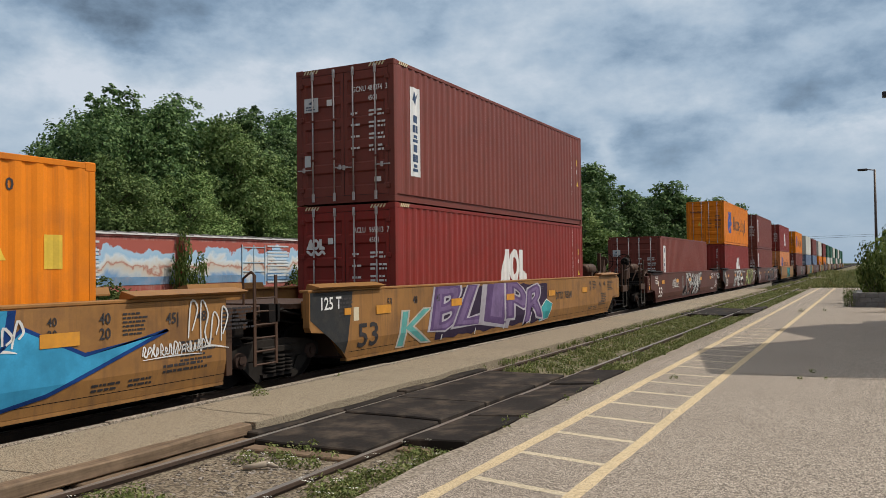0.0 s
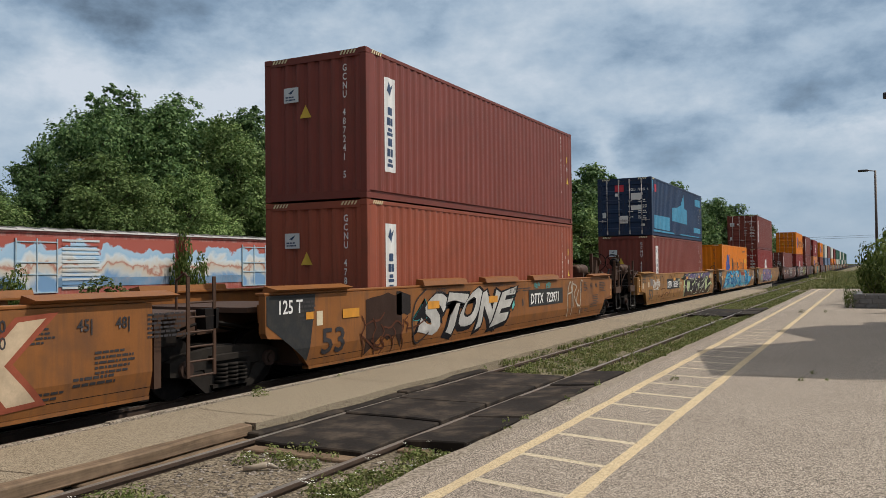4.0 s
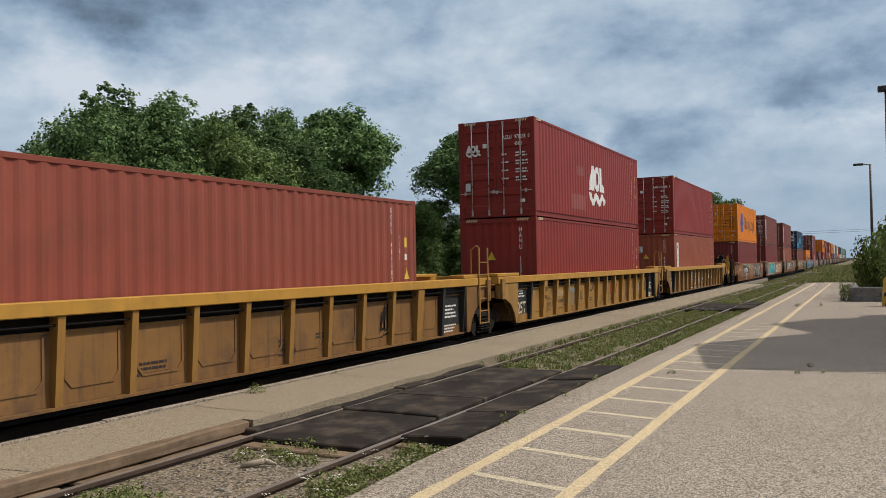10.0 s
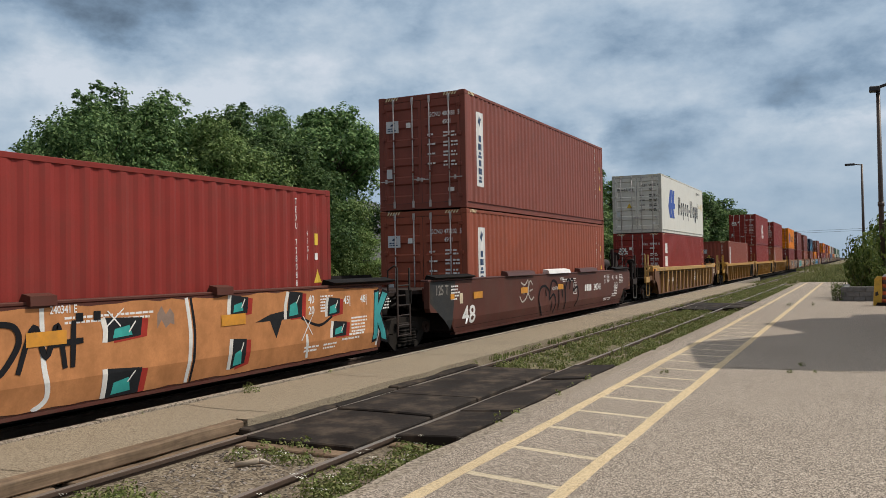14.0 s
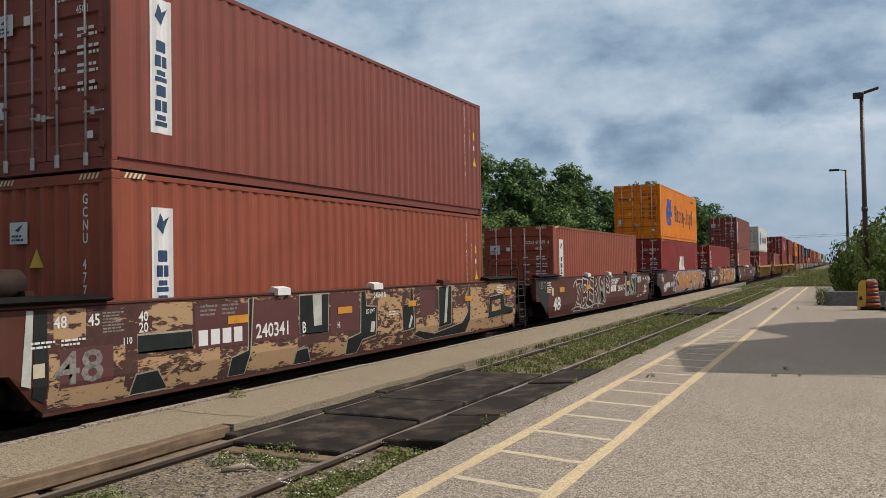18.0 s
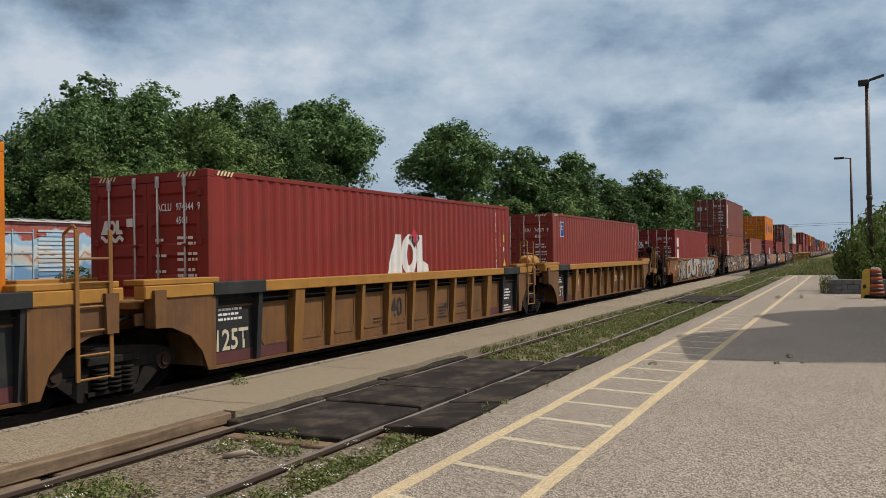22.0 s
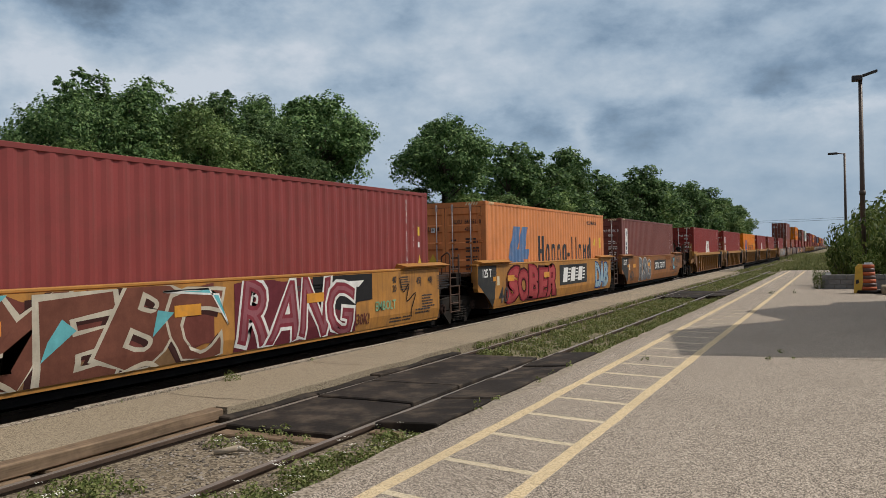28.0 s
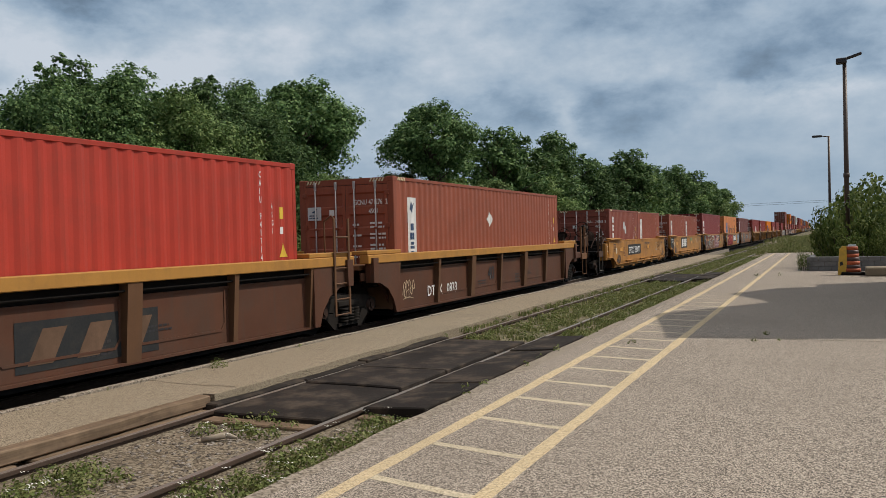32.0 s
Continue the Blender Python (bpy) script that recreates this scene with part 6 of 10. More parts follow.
def k_drips(car, cfg, yt, yb, y0, y1, z0, z1, n, seed, col, thick=0.04):
    """Old brush strokes that wander down the side, some with a fork."""
    r = random.Random(seed)
    bm = B()
    for i in range(n):
        x = (y1 - y0) * (i + r.uniform(0.1, 0.9)) / n
        top = r.uniform(0.45, 1.0) * (z1 - z0)
        low = r.choice((0.0, 0.0, 0.35)) * (z1 - z0)
        pts = [(x + r.uniform(-0.09, 0.09), top + (low - top) * k / 4) for k in range(5)]
        ribbon(bm, smooth_line(pts, 4), thick, 0.4)
        if r.random() < 0.65:
            a = pts[r.randint(1, 3)]
            s = r.choice((-1, 1))
            ribbon(bm, smooth_line([a, (a[0] + s * 0.25, a[1] + r.uniform(-0.05, 0.16)), (a[0] + s * 0.5, a[1] + r.uniform(-0.1, 0.1)), (a[0] + s * r.uniform(0.6, 1.0), a[1] + r.uniform(0.0, 0.3))], 4), thick * 1.1, 0.4)
    lay(car, cfg, "graffiti", bm, spray(col), y0, z0, "thin brown wandering brush strokes", 0.009)


def k_poly(car, cfg, yt, yb, pts, mat, label):
    lay(car, cfg, "panel", poly(B(), pts), mat, 0, 0, label, 0.0018)


CAR_MARKS = {"throw": k_throw, "stroke": k_stroke, "field": k_field, "shape": k_shape, "openings": k_openings, "plate": k_plate, "drips": k_drips, "poly": k_poly, "billboard": k_billboard, "bubble": k_bubble, "text": k_text, "panel": k_panel, "bars": k_bars, "number": k_number, "graffiti": k_graffiti, "tag": k_tag}

# ---- the train, from its far cars to its near ones ----
MAROON, ACLRED, RUSTRED, BRIGHT = (0.215, 0.058, 0.044), (0.265, 0.035, 0.028), (0.315, 0.086, 0.050), (0.47, 0.055, 0.036)
DKMAROON, ORANGE, PEACH, BLUE, WHITE = (0.20, 0.036, 0.033), (0.82, 0.235, 0.010), (0.72, 0.27, 0.10), (0.022, 0.045, 0.10), (0.70, 0.69, 0.63)
GREEN, LTBLUE = (0.03, 0.13, 0.08), (0.16, 0.22, 0.34)
W_, D_, MUR = M_white, M_dark, surface("maroon_badge", (0.16, 0.05, 0.05), 0.6)


def GC(no, chk, end="door", col=MAROON, low=False, extra=(), ln=12.192):
    return dict(col=col, end=end, len=ln, h=CH if ln > 7 else 2.591, label="rust-red steel container with a white upright name strip", marks=[("strip", 0.70, 2.45 if ln > 7 else 2.2, 1.88 if ln > 7 else 1.7), ("plate", -1.0 if end == "door" else -0.72, 1.98, 0.36, 0.30), ("ident", "GCNU", no, chk)] + list(extra))


def AC(no, chk, marks=(), end="door", col=ACLRED):
    return dict(col=col, end=end, label="dark red corrugated container with a white wave emblem", marks=[("ident", "ACLU", no, chk)] + ([("end_waves",)] if end == "door" else []) + list(marks))


def HL(no, chk, high=True, end="door", col=ORANGE, blue=M_blue):
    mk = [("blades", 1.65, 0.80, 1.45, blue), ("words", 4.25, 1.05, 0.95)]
    return dict(col=col, end=end, label="bright orange container with a blue bladed emblem", marks=mk + [("ident", "HLXU", no, chk, "45G1", M_dark)] + ([("end_words",)] if end == "door" else []))


def PL(col, label, word="UETU", no="572782", chk="0", end="door", marks=()):
    return dict(col=col, end=end, label=label, marks=[("ident", word, no, chk)] + list(marks))


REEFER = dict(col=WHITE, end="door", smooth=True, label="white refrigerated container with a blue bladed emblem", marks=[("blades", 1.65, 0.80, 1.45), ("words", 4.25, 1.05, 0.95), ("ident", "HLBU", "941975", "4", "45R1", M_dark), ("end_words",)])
REDMK = M_redmark

TAN, OCHRE, YEL, BRN, DKBRN = (0.33, 0.165, 0.055), (0.27, 0.108, 0.033), (0.24, 0.125, 0.045), (0.105, 0.036, 0.027), (0.118, 0.052, 0.032)
GEAR_BRN, GEAR_BLK = (0.075, 0.042, 0.028), (0.030, 0.022, 0.020)


def peeling(name, old, young, amount):
    """Two coats of paint, the upper one flaked away in long ragged patches."""
    m = surface(name, old, 0.75, 0, 3.0, 0.25, (0.05, 0.03, 0.025), 0.6, shine=0.2)
    t = m.node_tree
    b = t.nodes["Principled BSDF"]
    was = b.inputs["Base Color"].links[0].from_socket
    tc = t.nodes.new("ShaderNodeTexCoord")
    total = None
    for stretch, gain in (((1.0, 1.7, 4.2), 0.55), ((1.0, 6.0, 21.0), 0.45)):
        mp, n, k = t.nodes.new("ShaderNodeMapping"), t.nodes.new("ShaderNodeTexNoise"), t.nodes.new("ShaderNodeMath")
        mp.inputs["Scale"].default_value = stretch
        n.inputs["Scale"].default_value, n.inputs["Detail"].default_value, n.inputs["Roughness"].default_value, n.inputs["Distortion"].default_value = 1.0, 7.0, 0.6, 0.5
        k.operation = "MULTIPLY"
        k.inputs[1].default_value = gain
        t.links.new(tc.outputs["Object"], mp.inputs[0])
        t.links.new(mp.outputs[0], n.inputs["Vector"])
        t.links.new(n.outputs[0], k.inputs[0])
        if total:
            a = t.nodes.new("ShaderNodeMath")
            t.links.new(total, a.inputs[0])
            t.links.new(k.outputs[0], a.inputs[1])
            total = a.outputs[0]
        else:
            total = k.outputs[0]
    r, x = t.nodes.new("ShaderNodeMapRange"), t.nodes.new("ShaderNodeMix")
    r.inputs[1].default_value, r.inputs[2].default_value = 0.5 - amount - 0.012, 0.5 - amount + 0.02
    t.links.new(total, r.inputs[0])
    x.data_type = "RGBA"
    x.inputs[7].default_value = (*young, 1)
    t.links.new(r.outputs[0], x.inputs[0])
    t.links.new(was, x.inputs[6])
    t.links.new(x.outputs[2], b.inputs["Base Color"])
    return m


PEEL_B = peeling("brown_paint_with_tan_flakes", (0.095, 0.046, 0.040), (0.43, 0.285, 0.17), -0.045)
PEEL_T = peeling("tan_spray_paint_flaking_off_brown", (0.085, 0.042, 0.036), (0.44, 0.285, 0.16), 0.045)
M_worn = surface("worn_white_stencil", (0.26, 0.24, 0.22), 0.7, 0, 9.0, 0.4, (0.05, 0.04, 0.035), 0.9)
M_faded = surface("faded_tan_paint", (0.24, 0.17, 0.115), 0.7, 0, 3.0, 0.2, (0.10, 0.06, 0.04), 0.5)
YSILL = (0.50, 0.265, 0.05)
MRN = surface("maroon_notice", (0.11, 0.035, 0.035), 0.6, 0, 3.0, 0.15)


def car_smooth(hs, col, marks, front=False, rear=False, gear=GEAR_BRN, label="tan smooth-sided well car with spray-painted sides", yb=None, sill=None, big="53", dark125=True, plain=False, bare=()):
    yb = yb or hs - 1.5
    INK = W_ if col == BRN else D_
    base = [("panel", -yb + 0.9 + i * 3.1, 0.98, 0.52, 0.16, REFL, "yellow reflective patch") for i in range(int(2 * yb / 3.2))]
    base += [("text", big, -yb + 0.26, 0.42, 0.60, INK, 1.25), ("bars", -yb - 0.3, 1.0, 0.5, 0.36, 5, INK), ("bars", yb - 0.2, 0.98, 0.75, 0.34, 6, INK), ("text", "45|", yb - 1.25, 1.14, 0.2, INK), ("text", "48|", yb - 0.7, 1.14, 0.2, INK), ("text", "40", yb - 2.3, 1.20, 0.19, INK), ("text", "20", yb - 2.3, 1.02, 0.19, INK), ("bars", yb - 1.95, 1.04, 0.45, 0.3, 6, INK), ("bars", yb - 1.3, 0.50, 0.9, 0.14, 2, INK), ("bars", yb - 2.4, 0.40, 1.1, 0.12, 2, INK, 2)]
    base += [("bars", 0.3, 1.2, 1.5, 0.11, 2, INK, 2), ("bars", yb - 1.0, 0.62, 0.7, 0.3, 5, INK), ("panel", -yb + 0.15, 0.9, 0.17, 0.24, CREAM, "small cream notice")]
    if dark125 and not rear:
        base += [("poly", [(-hs + 0.37, 0.98), (-hs + 1.42, 0.34), (-hs + 1.55, 1.0), (-hs + 1.62, 1.43), (-hs + 0.37, 1.43)], DKP, "black painted end of the side"), ("text", "125 T", -hs + 0.62, 1.14, 0.30, M_worn if col == BRN else W_), ("panel", -hs + 1.35, 1.02, 0.2, 0.12, REFL, "yellow reflective patch")]
    boards = [(m[1] - 0.6, m[1] + m[3]) if m[0] == "billboard" else (m[2] - 0.6, m[2] + 6.2 * m[4] + 0.3) for m in marks if m[0] in ("billboard", "number")]
    boards += bare
    base = [m for m in base if m[0] != "panel" or m[5] is not REFL or not any(a < m[1] < b for a, b in boards)]
    if plain:
        base = []
    return dict(style="smooth", pipe="clean" in label, half=hs, yb=yb, col=col, sill=sill or col, gear=gear, front=front, rear=rear, label=label, marks=base + marks)


def car_ribbed(hs, col, marks, front=False, rear=False, gear=None, label="yellow ribbed well car with a yellow top sill", sill=YSILL, yb=None, dark=True, big="40", t125=True, rib=None, pitch=1.08):
    yb = yb or hs - 1.55
    base = []
    dark = {True: (-1, 1), False: ()}.get(dark, dark)
    if dark:
        for s in dark:
            base += [("panel", s * (yb - 0.62) - 0.52, 0.44, 1.04, 0.86, DKP, "black end panel")]
        base += [("bars", -yb + 0.28, 0.9, 0.7, 0.22, 3, W_), ("bars", yb - 1.0, 0.62, 0.75, 0.32, 4, W_ if 1 in dark else D_), ("bars", yb - 1.0, 0.3, 0.75, 0.2, 3, W_ if 1 in dark else D_)]
        if t125 and -1 in dark:
            base += [("text", "125T", -yb + 0.16, 0.46, 0.44, CREAM, 0.86)]
        if hs < 9:
            base += [("panel", -yb + 0.1, 0.265, 1.05, 0.17, MRN, "maroon notice panel"), ("panel", -yb + 1.25, 0.265, 1.0, 0.17, MRN, "maroon notice panel"), ("panel", yb - 2.2, 0.265, 2.1, 0.17, MRN, "maroon notice panel")]
    base += [*([("text", big, -0.8, 0.6, 0.54, D_)] if hs < 9 else []), ("bars", -1.5, 0.45, 0.7, 0.2, 3), ("bars", 2.4, 0.6, 0.6, 0.12, 2), ("bars", 1.4, 0.4, 0.5, 0.3, 4)]
    return dict(dirt=0.8, streak=0.8, style="ribbed", pitch=pitch, posts="sill" if hs > 9 else "", rib=rib or tuple(0.62 * a + 0.38 * b for a, b in zip(col, sill)), half=hs, yb=yb, col=col, sill=sill, gear=gear or (0.27, 0.135, 0.045), front=front, rear=rear, label=label, dark_ends=dark, marks=base + marks)


PUR, CYA, WHT, BLK, SIL, CRM, RDD, LIM = (0.13, 0.08, 0.19), (0.06, 0.34, 0.36), (0.72, 0.72, 0.7), (0.015, 0.015, 0.018), (0.42, 0.42, 0.41), (0.62, 0.48, 0.33), (0.28, 0.03, 0.045), (0.48, 0.56, 0.22)
SKYB, DBL, SALM, GRY, BROWNP = (0.05, 0.32, 0.55), (0.012, 0.05, 0.20), (0.50, 0.22, 0.09), (0.16, 0.16, 0.17), (0.12, 0.04, 0.035)


def graf(y0, y1, n, seed, fill, line, back=None, thick=0.16, glow=None, accent=None, z0=0.3, z1=1.36):
    return ("graffiti", y0, y1, z0, z1, n, seed, fill, line, back, thick, glow, accent)


M_greypatch = surface("grey_paint_patch", (0.20, 0.17, 0.16), 0.7, 0, 3.0, 0.2)
M_fadedrefl = surface("faded_reflector", (0.50, 0.25, 0.07), 0.6, 0, 5.0, 0.2)
WILD = [
    ("field", -0.54, 6.81, 0.27, 1.42, (0.034, 0.028, 0.032), 2, 0.06),
    ("field", -0.24, 6.81, 1.12, 1.42, (0.13, 0.105, 0.21), 3, 0.05, 0.0026),
    ("field", -0.44, 6.51, 0.27, 0.52, (0.075, 0.045, 0.028), 4, 0.06, 0.0027),
    ("shape", [(-1.34, 1.21), (-1.01, 1.26), (-0.39, 1.34), (-0.22, 1.41), (-0.16, 1.41), (-0.31, 1.29), (-0.85, 1.23), (-1.19, 1.18), (-0.75, 1.15), (-0.56, 1.11), (-0.48, 1.02), (-0.53, 0.83), (-0.48, 0.75), (-0.56, 0.71), (-0.58, 0.28), (-0.73, 0.29), (-0.69, 0.73), (-0.8, 0.79), (-0.65, 1.02), (-0.77, 1.11)], (0.45, 0.53, 0.30), 0.0064, BLK, 0.03),
    ("shape", [(0.1, 1.04), (0.34, 1.09), (0.71, 1.06), (0.84, 0.91), (0.7, 0.64), (0.51, 0.5), (0.27, 0.49), (0.06, 0.58), (-0.03, 0.73), (0.03, 0.89)], (0.45, 0.53, 0.30), 0.0062, BLK, 0.035),
    ("shape", [(0.36, 0.63), (0.67, 0.7), (0.58, 0.61), (0.39, 0.59)], BLK, 0.0068, None, 0.035),
    ("shape", [(0.43, 1.27), (0.65, 1.41), (0.98, 1.41), (0.85, 1.36), (0.59, 1.2)], (0.45, 0.53, 0.30), 0.0062, BLK, 0.035),
    ("shape", [(1.37, 0.86), (1.58, 0.94), (2.02, 1.01), (2.4, 1.2), (2.8, 1.41), (2.88, 1.37), (2.4, 1.08), (2.02, 0.88), (1.65, 0.75), (1.41, 0.77)], (0.45, 0.53, 0.30), 0.0062, BLK, 0.035),
    ("shape", [(2.99, 0.62), (3.12, 0.81), (3.46, 0.91), (3.54, 0.83), (3.36, 0.6), (3.07, 0.44)], (0.45, 0.53, 0.30), 0.0062, BLK, 0.035),
    ("shape", [(3.11, 0.58), (3.33, 0.78), (3.41, 0.76), (3.24, 0.55)], BLK, 0.0068, None, 0.035),
    ("shape", [(3.91, 1.26), (4.19, 1.4), (4.71, 1.41), (4.52, 1.32), (4.04, 1.17)], (0.45, 0.53, 0.30), 0.0062, BLK, 0.035),
    ("shape", [(5.25, 1.0), (5.57, 1.25), (6.01, 1.21), (6.06, 1.05), (5.67, 0.89), (5.88, 0.81), (5.71, 0.53), (5.39, 0.42), (5.14, 0.52), (5.19, 0.74)], (0.45, 0.53, 0.30), 0.0062, BLK, 0.035),
    ("shape", [(5.52, 1.12), (5.84, 1.17), (5.78, 1.08), (5.57, 1.03)], BLK, 0.0068, None, 0.035),
    ("shape", [(5.93, 0.69), (6.33, 0.81), (6.98, 0.92), (7.34, 0.81), (7.46, 0.63), (7.09, 0.75), (6.44, 0.69), (6.04, 0.57)], (0.45, 0.53, 0.30), 0.0062, BLK, 0.035),
    ("shape", [(6.57, 1.17), (6.81, 1.35), (7.17, 1.34), (7.23, 1.24), (6.98, 1.06)], (0.45, 0.53, 0.30), 0.0062, BLK, 0.035),
    ("shape", [(1.75, 0.3), (2.01, 0.39), (2.35, 0.37), (2.27, 0.3)], (0.45, 0.53, 0.30), 0.0062, BLK, 0.035),
    ("shape", [(6.03, 0.28), (6.55, 0.47), (6.78, 0.46), (6.54, 0.29)], (0.45, 0.53, 0.30), 0.0062, BLK, 0.035),
    ("shape", [(2.1, 1.41), (2.56, 1.41), (2.37, 1.41), (1.38, 1.41), (1.66, 1.41)], (0.45, 0.53, 0.30), 0.0062, BLK, 0.035),
    ("stroke", [[(-0.39, 1.18), (-0.34, 1.09), (-0.17, 1.13)], [(-0.48, 0.86), (-0.28, 0.77), (-0.29, 0.69), (-0.08, 0.78)], [(0.59, 1.18), (0.97, 1.15), (1.1, 1.05), (1.31, 1.17), (1.73, 1.09), (2.1, 1.38)], [(0.86, 0.53), (1.23, 0.5), (1.29, 0.28)], [(0.9, 0.52), (1.37, 0.56), (1.65, 0.72)], [(2.79, 1.08), (2.48, 1.04), (2.36, 0.86), (2.43, 0.62), (2.74, 0.45), (2.66, 0.36), (2.38, 0.39)], [(2.43, 0.89), (2.79, 0.91), (2.87, 0.75), (3.55, 0.99)], [(3.45, 0.61), (3.89, 0.64), (4.65, 0.81), (5.05, 0.92)], [(4.65, 0.81), (4.93, 0.36), (4.26, 0.45)], [(3.71, 0.35), (4.26, 0.62), (4.95, 0.88), (5.26, 1.35)], [(3.13, 1.41), (3.3, 1.28), (3.46, 1.07)], [(4.08, 0.94), (4.65, 1.02), (5.06, 1.31)], [(-0.91, 0.78), (-0.7, 0.81), (-0.88, 0.73)], [(-0.75, 0.58), (-0.91, 0.56), (-0.78, 0.5), (-0.84, 0.42)]], 0.045, (0.56, 0.57, 0.46), 0.0105),
    ("stroke", [[(-0.14, 0.84), (0.21, 0.75), (-0.0, 0.5)], [(1.38, 1.31), (1.11, 1.18)], [(3.64, 1.39), (3.38, 1.22)], [(2.62, 0.65), (2.86, 0.44)]], 0.035, (0.48, 0.26, 0.26), 0.0105),
    ("stroke", [[(1.94, 0.95), (1.65, 0.75), (1.37, 0.73)], [(0.59, 1.13), (0.43, 1.09)], [(1.51, 0.91), (1.94, 0.95)], [(5.26, 1.37), (4.85, 1.01)], [(5.56, 0.76), (6.22, 0.86), (6.92, 0.97)]], 0.04, BLK, 0.0107),
    ("panel", -0.13, 1.13, 0.47, 0.13, REFL, "yellow reflective patch"),
    ("panel", 3.15, 1.13, 0.49, 0.13, REFL, "yellow reflective patch"),
    ("panel", 6.45, 1.11, 0.47, 0.13, REFL, "yellow reflective patch"),
    ("panel", -3.2, 1.12, 0.46, 0.13, REFL, "yellow reflective patch"),
    ("text", "53", -8.08, 0.42, 0.59, D_, 1.25),
    ("text", "|53", -8.0, 1.24, 0.19, D_),
    ("text", "|48", -7.22, 1.25, 0.19, D_),
    ("text", "|45", -6.74, 1.25, 0.19, D_),
    ("text", "40", -5.95, 1.27, 0.17, D_),
    ("text", "20", -5.93, 1.15, 0.17, D_),
    ("panel", -7.76, 0.98, 0.45, 0.28, M_greypatch, "grey paint patch"),
    ("panel", -8.14, 0.94, 0.16, 0.2, CREAM, "small cream notice"),
    ("panel", -6.41, 1.11, 0.38, 0.15, M_fadedrefl, "faded yellow reflective patch"),
    ("tag", -7.32, 0.84, 1.32, 0.42, 84, WHT, 0.05),
    ("bars", -9.11, 1.12, 0.74, 0.34, 5),
    ("panel", -9.12, 0.9, 0.15, 0.26, CREAM, "small cream notice"),
    ("stroke", [[(-6.56, 0.7), (-6.32, 0.5), (-6.12, 0.46), (-6.25, 0.64)], [(-5.9, 0.47), (-5.54, 0.49), (-5.23, 0.68)], [(-5.9, 0.78), (-4.99, 0.77), (-5.24, 0.3)], [(-5.89, 1.24), (-5.9, 0.8)], [(-5.59, 1.37), (-5.37, 1.29), (-5.26, 0.85)], [(-3.84, 1.41), (-3.48, 1.22), (-3.53, 1.06)], [(-3.05, 1.41), (-3.11, 1.17)], [(-2.95, 1.41), (-3.1, 1.3)], [(-5.15, 0.52), (-4.59, 0.63), (-4.43, 0.46), (-3.77, 0.74), (-3.87, 0.36)], [(-3.07, 0.7), (-3.22, 0.35)], [(-3.17, 0.5), (-2.88, 0.39)], [(-2.32, 0.66), (-2.38, 0.4)], [(-1.95, 0.68), (-2.01, 0.41)], [(-1.74, 0.46), (-1.57, 0.68), (-1.41, 0.44), (-1.06, 0.63)]], 0.035, (0.10, 0.038, 0.022)),
    ("text", "LD LMT  118,400  PER UNIT", 0.1, 0.98, 0.14, D_, 0.85, 0.0108), ("text", "DTTX  765241  B", -0.3, 1.30, 0.12, D_, 0.8, 0.0108), ("text", "WRITERS", -2.0, 0.86, 0.22, spray((0.50, 0.52, 0.34)), 0.8, 0.008), ("text", "DIE..", -1.9, 0.66, 0.24, spray((0.50, 0.52, 0.34)), 0.8, 0.008), ("text", "TRAIN", -2.2, 1.05, 0.2, spray((0.50, 0.52, 0.34)), 0.8, 0.008), ("number", "765241", -4.5, 0.82, 0.41, W_, DKP, 4, 0.1), ("tag", 6.9, 1.12, 0.9, 0.24, 85, CRM), ("tag", 6.3, 0.45, 0.9, 0.14, 9, CRM, 0.02),
]
_r = random.Random(41)
SHARDS = []
for i in range(25):
    a, z = -6.75 + i * 0.45 + _r.uniform(-0.1, 0.1), _r.uniform(0.30, 0.62)
    w, up, tip = _r.uniform(0.10, 0.24), _r.uniform(0.35, 0.62), _r.uniform(0.25, 0.75)
    if not 0.35 < a + tip < 2.7:
        SHARDS += [("shape", [(a, z), (a + w, z + 0.05), (a + tip + w * 0.4, min(1.39, z + up)), (a + tip * 0.55, z + up * 0.7)], ((0.20, 0.52, 0.66), SKYB, (0.05, 0.22, 0.42))[i % 3], 0.0098 + 0.00006 * i, DBL, 0.022)]
        SHARDS += [("stroke", [[(a - 0.2, z + 0.3), (a + 0.15, z + 0.1), (a + 0.5, z + 0.34)], [(a + 0.1, min(1.38, z + up + 0.1)), (a + 0.35, z + up * 0.5), (a + 0.3, z - 0.04)]], 0.035, DBL if i % 4 else (0.55, 0.66, 0.70), 0.0116)]
